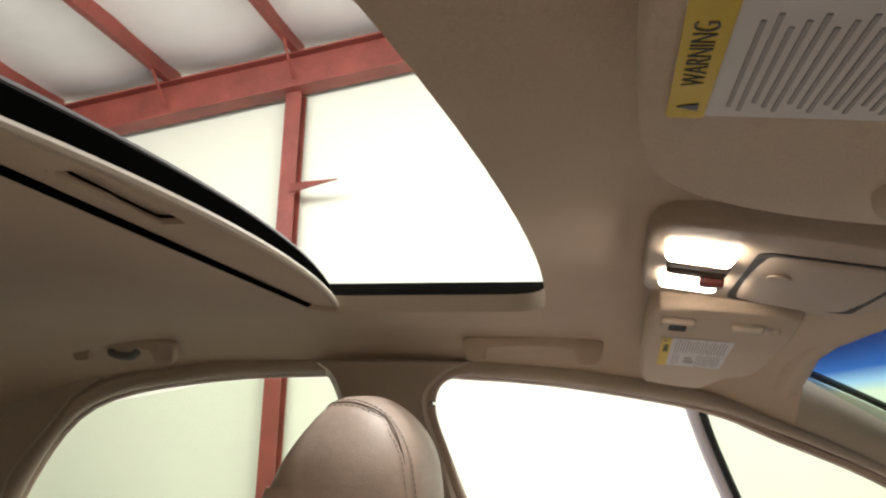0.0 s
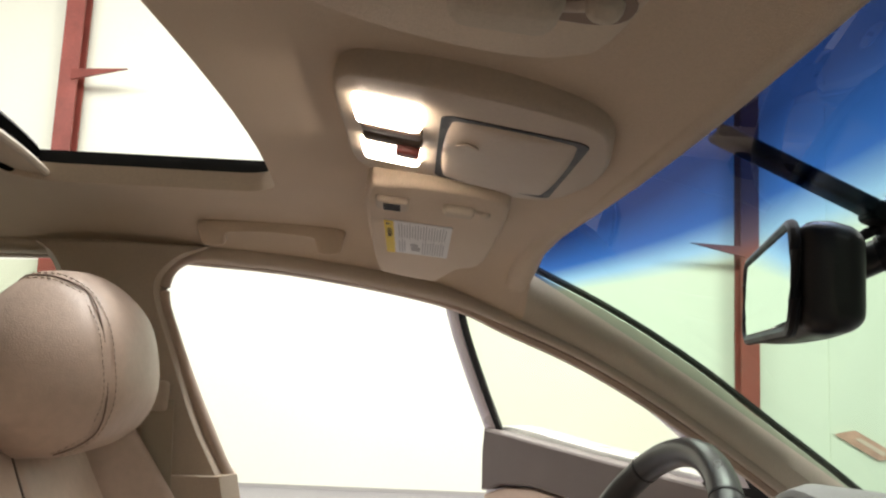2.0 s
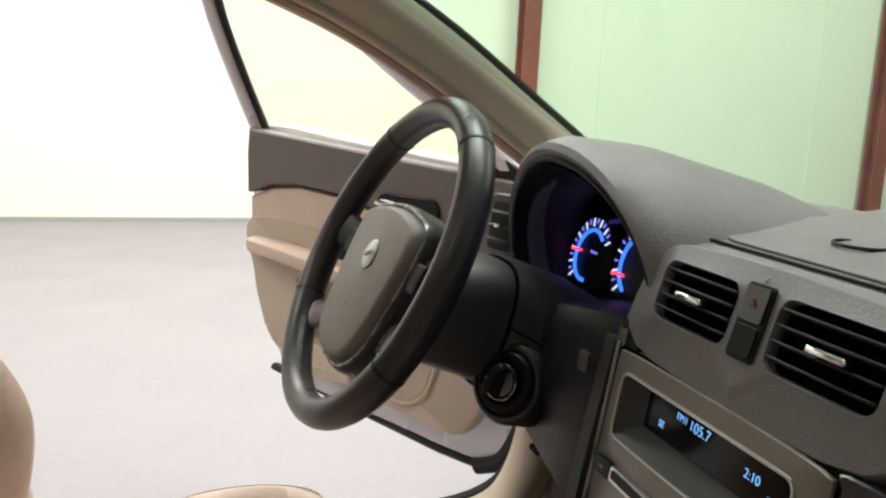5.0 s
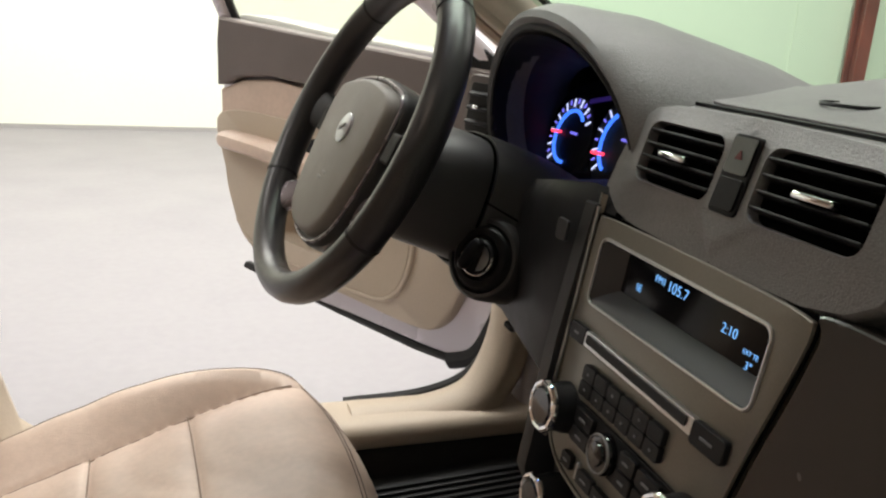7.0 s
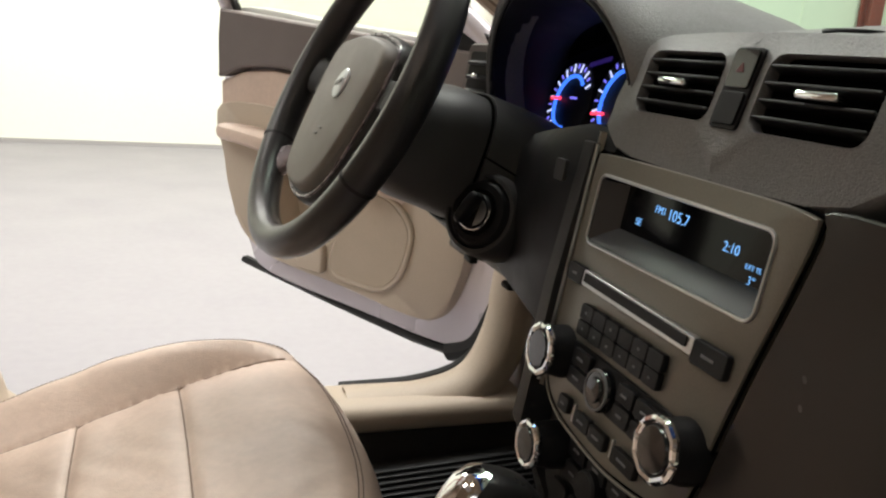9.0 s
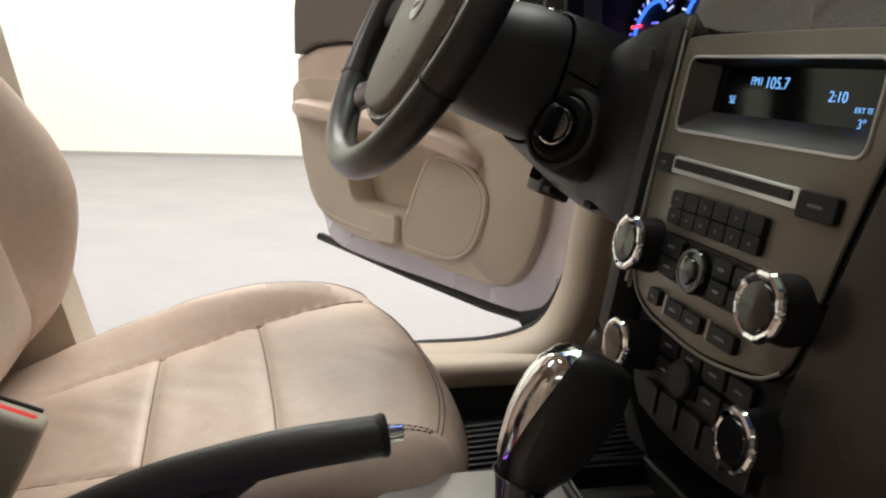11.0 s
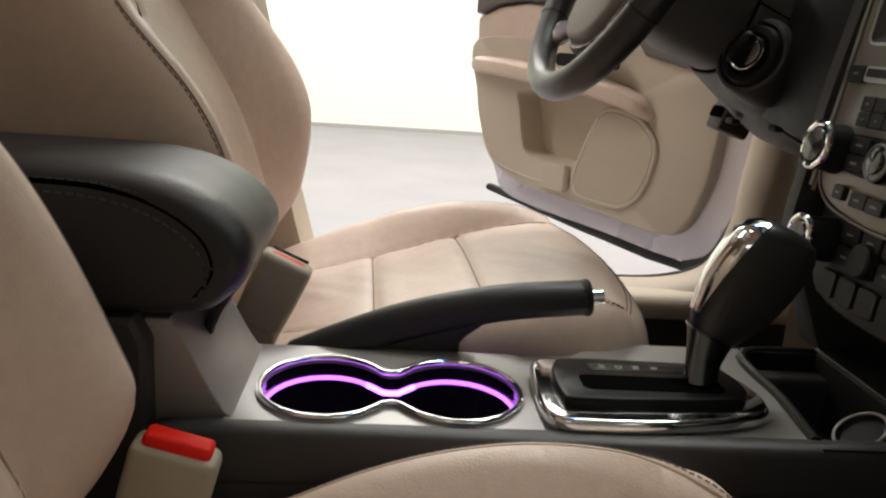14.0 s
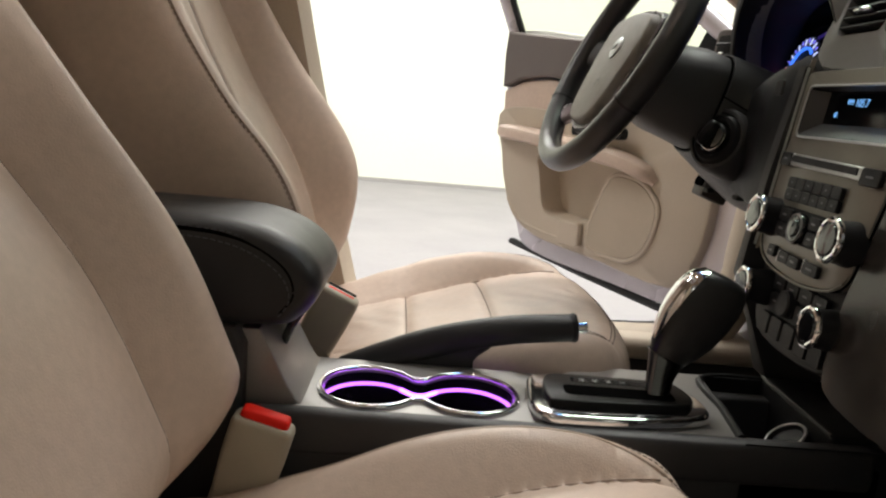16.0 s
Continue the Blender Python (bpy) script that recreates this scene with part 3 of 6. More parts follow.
# side rails over the doors, and pillars
for s in (-1, 1):
    y = 0.655 * s
    line = spline([(-1.60, y, 1.02), (-1.555, y, 1.175), (-1.44, y, 1.318), (-1.2, y, 1.372), (-0.9, y, 1.385), (-0.75, y, 1.382), (-0.576, y, 1.370), (-0.365, y, 1.336), (-0.25, y, 1.292), (-0.13, y, 1.243), (0.0, y, 1.172), (0.16, y, 1.068), (0.30, y, 0.965)], 5)
    line = [q + Vector((0, 0, 0.008)) for q in line]
    part("roof_rail", tube(line, 0.019, 10, taper=lambda t: 1.0 - 0.5 * max(0.0, min(1.0, (t - 0.55) / 0.12))), M_TRIM, car)
    part("door_seal", tube([q + Vector((0, 0.022 * s, -0.013)) for q in line], 0.010, 8), M_LEATHER_D, car)
    top = spline([(-0.262, y * 0.985, 1.398), (-0.1, y * 0.985, 1.322), (0.037, y * 0.985, 1.242), (0.16, y * 0.985, 1.155), (0.284, y * 0.985, 1.066), (0.40, y * 0.985, 0.975)], 5)
    low = spline([(-0.30, y, 1.325), (-0.16, y, 1.262), (-0.02, y, 1.188), (0.08, y, 1.125), (0.19, y, 1.05), (0.30, y, 0.965)], 5)
    rings = []
    for a, b in zip(top, low):
        mid = (a + b) / 2
        rings.append([a + Vector((0, 0.03 * s, 0)), a, (a * 3 + b) / 4 - Vector((0, 0.014 * s, 0)), mid - Vector((0, 0.02 * s, 0)), (a + b * 3) / 4 - Vector((0, 0.014 * s, 0)), b, b + Vector((0, 0.05 * s, 0))])
    part("a_pillar_trim", loft(rings), M_PILLAR, car, "smooth beige windscreen pillar trim")
    part("windscreen_seal", tube([q + Vector((0.004, 0.012 * s, 0.008)) for q in top], 0.006, 6), M_RUBBER, car)
    # belt-line wall of the rear door and the pillar behind the driver's door
    edge_ = [(-0.715, 1.386), (-0.758, 1.378), (-0.784, 1.362), (-0.795, 1.335), (-0.792, 1.300), (-0.770, 1.245), (-0.736, 1.168), (-0.690, 1.075), (-0.672, 1.045)]
    part("pillar_seal", tube(spline([(x - 0.004, y - 0.006 * s, z) for x, z in edge_], 5), 0.0105, 10), M_LEATHER_D, car, "brown-beige door seal along the pillar")
    bp = [(-1.01, 1.390, -0.722, 1.392), (-0.985, 1.372, -0.762, 1.376), (-0.968, 1.345, -0.792, 1.345), (-0.955, 1.31, -0.793, 1.31), (-0.945, 1.25, -0.770, 1.25), (-0.92, 1.15, -0.722, 1.13), (-0.89, 1.05, -0.676, 1.045)]
    rings = []
    for (x0, _, z0), (x1, _, z1) in zip(spline([(q[0], 0, q[1]) for q in bp], 4), spline([(q[2], 0, q[3]) for q in bp], 4)):
        rings.append([(x0, y, z0), (x0 + 0.02, y - 0.03 * s, z0), ((x0 + x1) / 2, y - 0.042 * s, (z0 + z1) / 2), (x1 - 0.012, y - 0.030 * s, z1), (x1, y, z1), (x1 - 0.01, y + 0.03 * s, z1), (x0, y + 0.03 * s, z0)])
    part("b_pillar_upper_trim", loft(rings), M_TRIM, car, "beige upper door-pillar trim")
    rings = []
    for x0, x1, z in ((-0.90, -0.652, 1.05), (-0.88, -0.63, 0.95), (-0.86, -0.595, 0.80), (-0.84, -0.56, 0.62), (-0.84, -0.52, 0.47), (-0.86, -0.44, 0.40)):
        rings.append([(x0, y, z), (x0 + 0.02, y - 0.045 * s, z), ((x0 + x1) / 2, y - 0.055 * s, z), (x1 - 0.03, y - 0.045 * s, z), (x1 - 0.012, y - 0.005 * s, z), (x1 - 0.03, y + 0.06 * s, z), (x0, y + 0.06 * s, z)])
    part("b_pillar_lower_trim", loft(rings), M_TRIM, car, "beige lower door-pillar trim")
    part("sill_trim", soft_box((1.30, 0.12, 0.055), 0.024, m=at(-0.16, 0.770 * s, 0.374), mids=(6, 1, 1)), M_TRIM, car, "beige plastic door sill cover")
    part("sill_carpet", soft_box((1.30, 0.06, 0.16), 0.015, m=at(-0.16, 0.755 * s, 0.275), mids=(6, 1, 1)), M_CARPET, car)
    part("sill_step", soft_box((1.36, 0.07, 0.22), 0.02, m=at(-0.16, 0.845 * s, 0.26), mids=(6, 1, 1)), M_PAINT, car)
    hook = spline([(-0.03, 0.775 * s, 0.365), (0.12, 0.775 * s, 0.372), (0.215, 0.772 * s, 0.41), (0.262, 0.768 * s, 0.50), (0.275, 0.762 * s, 0.62), (0.29, 0.745 * s, 0.80), (0.31, 0.70 * s, 0.97)], 6)
    part("kick_panel", tube(hook, 0.045, 10), M_TRIM, car, "beige trim curving from sill to windscreen pillar")
    part("sill_seal", tube([q + Vector((0, 0.05 * s, 0.025)) for q in hook], 0.012, 8), M_RUBBER, car)
    part("hinge_post", box(0.29, 0.42, min(0.73 * s, 0.86 * s), max(0.73 * s, 0.86 * s), 0.2, 0.90, 0.02), M_PAINT, car)
    part("rear_door_panel", soft_box((0.95, 0.06, 0.70), 0.02, m=at(-1.36, 0.72 * s, 0.62)), M_TRIM, car)
    part("c_pillar_trim", prism([(-1.40, 1.36), (-1.46, 1.32), (-1.56, 1.19), (-1.61, 1.02), (-1.63, 0.90), (-2.0, 0.90), (-1.95, 1.2), (-1.80, 1.42), (-1.5, 1.43)], 0.03, Matrix(((1, 0, 0, 0), (0, 0, 1, 0.645 * s - 0.015), (0, 1, 0, 0), (0, 0, 0, 1))), 0.004), M_TRIM, car, "beige rear quarter trim")
    pane = part("rear_side_pane", prism([(-0.96, 0.95), (-0.95, 1.37), (-1.2, 1.36), (-1.46, 1.31), (-1.57, 1.18), (-1.63, 0.95)], 0.004, Matrix(((1, 0, 0, 0), (0, 0, 1, 0.70 * s), (0, 1, 0, 0), (0, 0, 0, 1)))), M_SIDEGLASS, car)
    pane.visible_shadow = False
part("parcel_shelf", box(-2.2, -1.72, -0.72, 0.72, 0.93, 0.97, 0.01), M_TRIM, car)
part("rear_bulkhead", box(-1.85, -1.8, -0.72, 0.72, 0.2, 0.95), M_TRIM, car)
part("floor_pan", box(-1.8, 0.62, -0.80, 0.80, 0.24, 0.28), M_CARPET, car)
part("firewall", box(0.58, 0.62, -0.80, 0.80, 0.17, 0.95), M_CARPET, car)
part("header_rail", tube([(-0.252 + 0.03 * (1 - (y / 0.6) ** 2), y, roof_z(-0.25, y) + 0.014) for y in [-0.6 + 0.1 * k for k in range(13)]], 0.020, 10), M_HEAD, car)


def screen_point(u, v):
    """The windscreen: u from the roof down, v across."""
    y = -0.70 + 1.40 * v
    b = 1 - (y / 0.70) ** 2
    x = (-0.29 + 0.055 * b) + (0.86 + 0.10 * b) * u
    return x, y, 1.412 + 0.005 * b - (0.49 + 0.07 * (1 - b)) * u + 0.035 * b * math.sin(math.pi * u)


ws = part("windscreen", sheet(screen_point, 20, 20), M_WINDSCREEN, car, "green-tinted windscreen with a deep blue shade band")
ws.visible_shadow = False


def band_material():
    """Blue shade band that fades downwards along the glass."""
    m = M_WINDSCREEN
    n, l = m.node_tree.nodes, m.node_tree.links
    tr = [q for q in n if q.type == "BSDF_TRANSPARENT"][0]
    co, sep, ramp = n.new("ShaderNodeTexCoord"), n.new("ShaderNodeSeparateXYZ"), n.new("ShaderNodeValToRGB")
    mr = n.new("ShaderNodeMapRange")
    mr.inputs["From Min"].default_value, mr.inputs["From Max"].default_value = 1.398, 1.350
    l.new(co.outputs["Object"], sep.inputs[0])
    l.new(sep.outputs["Z"], mr.inputs["Value"])
    l.new(mr.outputs["Result"], ramp.inputs[0])
    e = ramp.color_ramp.elements
    e[0].position, e[0].color = 0.0, (0.012, 0.035, 0.16, 1)
    e[1].position, e[1].color = 1.0, (0.62, 0.80, 0.68, 1)
    for pos, c in ((0.45, (0.03, 0.12, 0.45, 1)), (0.75, (0.30, 0.55, 0.85, 1))):
        q = ramp.color_ramp.elements.new(pos)
        q.color = c
    l.new(ramp.outputs[0], tr.inputs[0])


band_material()

# ---- things on the roof ----
def grab_handle(x0, x1, y, z, hook=False):
    t = empty("grab_handle", "beige folding grab handle above the door" + (" with a coat hook" if hook else ""), "grab handle", "grab handles")
    cx, L = (x0 + x1) / 2, x1 - x0
    m = frame_of((cx, y, z), (1, 0, 0), (0, -0.35, 0.94))
    if (m.to_3x3() @ Vector((0, 0, 1))).y > 0:
        m = m @ at(0, 0, 0, 180)
    f = 1 if (m.to_3x3() @ Vector((0, 1, 0))).z > 0 else -1
    h = L / 2
    bow = smooth_outline([(-h, 0.018 * f), (-h * 0.55, 0.0225 * f), (0.0, 0.0235 * f), (h * 0.55, 0.0225 * f), (h, 0.016 * f), (h + 0.001, -0.004 * f), (h - 0.006, -0.021 * f), (h - 0.034, -0.022 * f), (h - 0.041, -0.004 * f), (h - 0.050, 0.0015 * f), (0.0, 0.0055 * f), (-h + 0.046, 0.0035 * f), (-h + 0.037, -0.002 * f), (-h + 0.033, -0.016 * f), (-h + 0.008, -0.017 * f), (-h + 0.001, -0.006 * f)], 5)
    # Recess coloured darker for its shade, grip lighter to stand out from it.
    part("recess", soft_box((L - 0.030, 0.026, 0.012), 0.005, m=m @ at(0, 0.010 * f, -0.034)), M_LEATHER_D, t, "handle recess, its shade given by a darker beige")
    part("grip", prism(bow, 0.019, m @ at(0, 0, -0.014), 0.006, seg=4), M_VISOR, t, "beige bow-shaped grip")
    for sx, up_ in ((-1, -0.010), (1, -0.014)):
        part("foot", soft_box((0.024, 0.016, 0.040), 0.005, m=m @ at(sx * (h - 0.019), up_ * f, -0.030)), M_TRIM, t)
    part("screw_cover", soft_box((0.066, 0.009, 0.012), 0.003, m=m @ at(h * 0.35, 0.031 * f, -0.018)), M_TRIM, t)
    if hook:
        part("coat_hook", tube(spline([m @ Vector((-0.03, 0.004 * f, -0.016)), m @ Vector((-0.022, -0.006 * f, -0.004)), m @ Vector((0.012, -0.010 * f, -0.004)), m @ Vector((0.024, -0.002 * f, -0.008))], 5), 0.007, 8), M_DASH, t, "grey folding coat hook")
    return t


grab_handle(-0.728, -0.518, 0.566, 1.405)
grab_handle(-1.418, -1.225, 0.566, 1.400, True)


def visor(s, x0, x1, y0, y1, z0, z1, shift):
    """A folded sun visor between |y| y0 (inner) and y1; s is the side."""
    t = empty("sun_visor", "beige cloth sun visor folded up, white and yellow warning label", "sun visor", "sun visors")
    o = Vector(((x0 + x1) / 2, s * (y0 + y1) / 2, (z0 + z1) / 2))
    m = frame_of(o, (0, y1 - y0, (z1 - z0)) if s > 0 else (0, y0 - y1, z1 - z0), (-1 if s > 0 else 1, 0, 0.09 if s > 0 else -0.09))
    # local x runs outwards, local z faces down into the cabin
    down = m.to_3x3() @ Vector((0, 0, 1))
    if down.z > 0:
        m = m @ at(0, 0, 0, 180)
    L, W = y1 - y0, x1 - x0
    f = 1 if (m.to_3x3() @ Vector((0, 1, 0))).x > 0 else -1  # local y towards the front
    out = [(-L / 2 + 0.05, -W / 2 * f), (L / 2 - 0.06, -W / 2 * f), (L / 2 - 0.015, (-W / 2 + 0.02) * f), (L / 2, (-W / 2 + 0.07) * f), (L / 2 - 0.01, (W / 2 - 0.06) * f), (L / 2 - 0.10, (W / 2 - 0.035) * f), (L / 2 - 0.16, (W / 2 - 0.005) * f), (-L / 2 + 0.05, W / 2 * f), (-L / 2 + 0.008, (W / 2 - 0.02) * f), (-L / 2, 0), (-L / 2 + 0.008, (-W / 2 + 0.03) * f)]
    if s < 0:
        out = [(-L / 2 + 0.12, -W / 2 * f), (L / 2 - 0.06, -W / 2 * f), (L / 2 - 0.015, (-W / 2 + 0.02) * f), (L / 2, 0), (L / 2 - 0.02, (W / 2 - 0.03) * f), (L / 2 - 0.08, W / 2 * f), (-L / 2 + 0.06, W / 2 * f), (-L / 2 + 0.012, (W / 2 - 0.015) * f), (-L / 2 + 0.002, (W / 2 - 0.05) * f), (-L / 2 + 0.018, (-W / 2 + 0.06) * f), (-L / 2 + 0.055, (-W / 2 + 0.018) * f)]
    part("panel", prism(smooth_outline(out, 5), 0.030, m @ at(0, 0, -0.020), 0.013, seg=6), M_VISOR, t)
    lx, ly = (shift, (-0.018 if s > 0 else -0.036) * f)
    lab = part("warning_label", prism(rounded(0.15, 0.078, 0.003), 0.0012, m @ at(lx, ly, 0.0102)), M_LABEL, t, "white warning label with a yellow strip", smooth=False)
    part("yellow_strip", prism(rounded(0.15, 0.011, 0.002), 0.0008, m @ at(lx, ly - 0.0335 * f, 0.0116)), M_YELLOW, lab, smooth=False)
    lettering("WARNING", 0.0085, m @ at(lx - 0.026, ly - 0.0335 * f, 0.0125), M_DARK, lab, "strip_print")
    part("strip_triangle", prism([(-0.0032, -0.003), (0.0032, -0.003), (0.0, 0.003)], 0.0004, m @ at(lx - 0.064, ly - 0.0335 * f, 0.0124)), M_DARK, lab, smooth=False)
    ink = bmesh.new()
    for k in range(18):
        w = 0.058 + 0.008 * math.sin(k * 2.1)
        for off in (-0.036, 0.036):
            if off > 0 and 2 < k < 9:
                continue
            prism([(-w / 2, -0.0006), (w / 2, -0.0006), (w / 2, 0.0006), (-w / 2, 0.0006)], 0.0004, m @ at(lx + off, ly + (-0.022 + 0.0032 * k) * f, 0.0115), bm=ink)
    prism(rounded(0.012, 0.010, 0.004), 0.0004, m @ at(lx + 0.026, ly - 0.004 * f, 0.0115), bm=ink)
    prism(rounded(0.020, 0.012, 0.004), 0.0004, m @ at(lx + 0.045, ly - 0.002 * f, 0.0115), bm=ink)
    part("label_print", ink, M_INK, lab, smooth=False)
    if s > 0:
        part("logo_clip", soft_box((0.03, 0.035, 0.010), 0.004, m=m @ at(-L / 2 + 0.055, (-W / 2 + 0.03) * f, 0.012)), M_TRIM, t)
    slots = bmesh.new()
    for k in range(3 if s > 0 else 0):
        soft_box((0.004, 0.018, 0.004), 0.001, m=m @ at(-L / 2 + 0.047 + 0.008 * k, (-W / 2 + 0.03) * f, 0.0165), bm=slots)
    if s > 0:
        part("clip_slot", slots, M_DARK, t)
    clip = m @ at(-L / 2 + (0.076 if s < 0 else 0.054), (W / 2 - 0.052) * f, 0.005) @ Matrix.Scale(1.0 if s < 0 else 0.8, 4)
    # Flat brown plate; its colour stands for the shadowed hollow round the clip.
    part("clip_hollow_shade", prism(rounded(0.034, 0.066, 0.014), 0.0016, clip @ at(0.002, 0.014 * f, 0.0045)), M_SEAM, t)
    block = part("retainer_clip", soft_box((0.030, 0.042, 0.020), 0.008, mid=2, n=4, m=clip @ at(0, 0, 0.006)), M_PILLAR, t, "pale retainer clip")
    part("clip_slot", soft_box((0.006, 0.032, 0.006), 0.002, m=clip @ at(0.0135, 0.0, 0.0075)), M_DARK, block)
    part("pivot_rod", tube([clip @ Vector((-0.002, 0.018 * f, 0.003)), clip @ Vector((0.006, 0.034 * f, 0.004))], 0.0050, 10), M_TRIM, t)
    part("rod_end", soft_box((0.014, 0.014, 0.014), 0.006, mid=1, n=4, m=clip @ at(0.007, 0.035 * f, 0.006)), M_PILLAR, t)
    return t


visor(1, -0.463, -0.312, 0.14, 0.585, 1.410, 1.362, -0.02)
visor(-1, -0.491, -0.325, 0.276, 0.66, 1.389, 1.362, 0.047)

over = empty("overhead_console", "beige overhead console with two lit reading lamps and a storage box", "console")
oc = at(-0.365, 0.0, 1.425)
out = smooth_outline([(-0.105, -0.14), (-0.06, -0.165), (0.03, -0.165), (0.085, -0.14), (0.105, -0.06), (0.11, 0.0), (0.105, 0.06), (0.085, 0.14), (0.03, 0.165), (-0.06, 0.165), (-0.105, 0.14), (-0.11, 0.0)], 5)
part("housing", prism([(x, y * 0.86 + 0.026) for x, y in out], 0.045, at(-0.365, 0.0, 1.4088, 0, 9), 0.009, seg=4), M_TRIM, over)
face = at(-0.365, 0.0, 1.409, 180, 9)
for s in (-1, 1):
    lens = part("reading_lamp", soft_box((0.052, 0.054, 0.012), 0.0059, mid=2, n=4, m=face @ at(-0.068, -0.056 * s - 0.008, 0.002)), M_LAMP, over, "lit white reading lamp")
    part("lamp_switch", soft_box((0.05, 0.018, 0.010), 0.004, m=face @ at(-0.066, -0.014 * s - 0.008, 0.002)), material("brown_switch", (0.12, 0.085, 0.06), 0.5), over)
part("microphone_grille", soft_box((0.02, 0.016, 0.012), 0.003, m=face @ at(-0.052, -0.028, 0.008)), material("dark_red_lens", (0.2, 0.03, 0.02), 0.4), over)
boxdoor = part("storage_box_door", soft_box((0.108, 0.196, 0.022), 0.0105, mid=6, n=4, m=face @ at(0.027, -0.034, -0.003), fn=lambda p, q: (p.x, p.y, p.z - 0.004 * (q[0] ** 2 + q[1] ** 2))), M_TRIM, over, "closed beige storage box door")
part("push_mark", lathe([(0.0, 0.0), (0.009, 0.0), (0.01, 0.0012), (0.009, 0.002), (0.0, 0.002)], 20, face @ at(-0.005, 0.012, 0.0065)), M_TRIM, boxdoor)
part("box_gap", prism(rounded(0.111, 0.199, 0.012), 0.0018, face @ at(0.027, -0.034, -0.0005)), M_DARK, over)

mirror = empty("rear_view_mirror", "black rear-view mirror on a jointed arm under the windscreen", "mirror")
mm = frame_of((-0.1045, 0.000, 1.303), (0.27, 0.963, 0.0), (0.02, 0.0, 1.0))
part("housing", soft_box((0.256, 0.078, 0.044), 0.013, mid=6, n=5, m=mm, fn=lambda p, q: (p.x * (1 - 0.05 * max(0, q[2])), p.y * (1 - 0.05 * q[0] * q[0]) * (1 - 0.12 * max(0, q[2])), p.z + 0.006 * (1 - q[0] * q[0]))), M_MIRRORCASE, mirror, "black plastic mirror housing")
gl = mm @ at(0, 0, -0.0205, 180)
part("glass_bezel", prism(rounded(0.250, 0.074, 0.020), 0.004, gl @ at(0, 0, -0.001), 0.0015), M_DARK, mirror)
part("glass_rim", tube([gl @ Vector((x, y, 0.002)) for x, y in rounded(0.248, 0.072, 0.020)], 0.0042, 8, closed=True), M_DARK, mirror)
part("mirror_glass", prism(rounded(0.238, 0.063, 0.016), 0.0025, gl @ at(0, 0, 0.0018), 0.0006), M_MIRROR, mirror)
part("ball_arm", tube([(-0.036, -0.055, 1.340), (-0.060, -0.035, 1.330), (-0.090, -0.004, 1.312)], 0.0125, 14), M_MIRRORCASE, mirror, "round ball-jointed arm")
part("arm_collar", tube([(-0.054, -0.040, 1.3325), (-0.058, -0.0367, 1.3308)], 0.0145, 14), M_DARK, mirror)
part("mount", soft_box((0.082, 0.036, 0.040), 0.013, mid=4, n=4, m=at(-0.026, -0.055, 1.347, 0, 12), fn=lambda p, q: (p.x, p.y * (1 - 0.25 * max(0, q[0])), p.z * (0.72 - 0.40 * q[0]) - 0.003 * q[0])), M_MIRRORCASE, mirror, "wedge-shaped windscreen mount")
part("cable_cover", soft_box((0.140, 0.022, 0.012), 0.004, m=at(-0.128, -0.055, 1.386, 0, 24)), M_MIRRORCASE, mirror)
part("cover_end", soft_box((0.026, 0.026, 0.016), 0.005, m=at(-0.066, -0.055, 1.357, 0, 20)), M_DARK, mirror)
part("cable", tube(spline([(-0.062, -0.052, 1.352), (-0.082, -0.040, 1.335), (-0.080, -0.018, 1.292), (-0.094, -0.006, 1.280)], 6), 0.004, 8), M_DARK, mirror)


# ---- the open driver's door ----
HINGE = Vector((0.37, 0.79, 0.0))
DU, DN = Vector((-0.6, 0.8, 0.0)), Vector((0.8, 0.6, 0.0))


def dp(s, z, n=0.0):
    """A place on the door: s along it from the hinge, z up, n outwards from its inner face."""
    return HINGE + DU * s + DN * n + Vector((0, 0, z))


def door_plate(poly, n0, n1, r=0.0, bm=None):
    m = Matrix((DU, Vector((0, 0, 1)), DN)).transposed().to_4x4()
    m.translation = HINGE + DN * n0
    return prism(poly, n1 - n0, m, r, bm=bm)


door = empty("driver_door", "open driver's door, beige and taupe trim, silver painted edge", "car door")
skin = smooth_outline([(0.06, 0.42), (0.04, 0.7), (0.05, 0.98), (0.3, 1.02), (0.62, 1.045), (0.955, 1.065), (0.985, 0.95), (0.985, 0.78), (0.95, 0.62), (0.89, 0.50), (0.82, 0.43), (0.5, 0.40), (0.25, 0.385)], 5)
TRIM = smooth_outline([(0.20, 0.83), (0.203, 0.73), (0.207, 0.633), (0.222, 0.545), (0.262, 0.46), (0.33, 0.437), (0.54, 0.460), (0.70, 0.472), (0.79, 0.487), (0.878, 0.532), (0.925, 0.62), (0.946, 0.70), (0.954, 0.84), (0.60, 0.84)], 5)
POCKET = smooth_outline([(0.778, 0.715), (0.772, 0.66), (0.745, 0.568), (0.69, 0.551), (0.60, 0.552), (0.572, 0.566), (0.55, 0.62), (0.527, 0.695), (0.54, 0.718), (0.65, 0.725)], 5)


def star(poly, c, n):
    """An outline sampled at even turns round c."""
    out = []
    for k in range(n):
        d = Vector((math.cos(2 * math.pi * k / n), math.sin(2 * math.pi * k / n)))
        best = None
        for a, b in zip(poly, poly[1:] + poly[:1]):
            ax, ay, ex, ey = a[0] - c[0], a[1] - c[1], b[0] - a[0], b[1] - a[1]
            det = d.x * ey - d.y * ex
            if abs(det) < 1e-9:
                continue
            far, along = (ax * ey - ay * ex) / det, (ax * d.y - ay * d.x) / det
            if far > 0 and -1e-6 <= along <= 1 + 1e-6 and (best is None or far > best):
                best = far
        out.append((c[0] + d.x * best, c[1] + d.y * best))
    return out


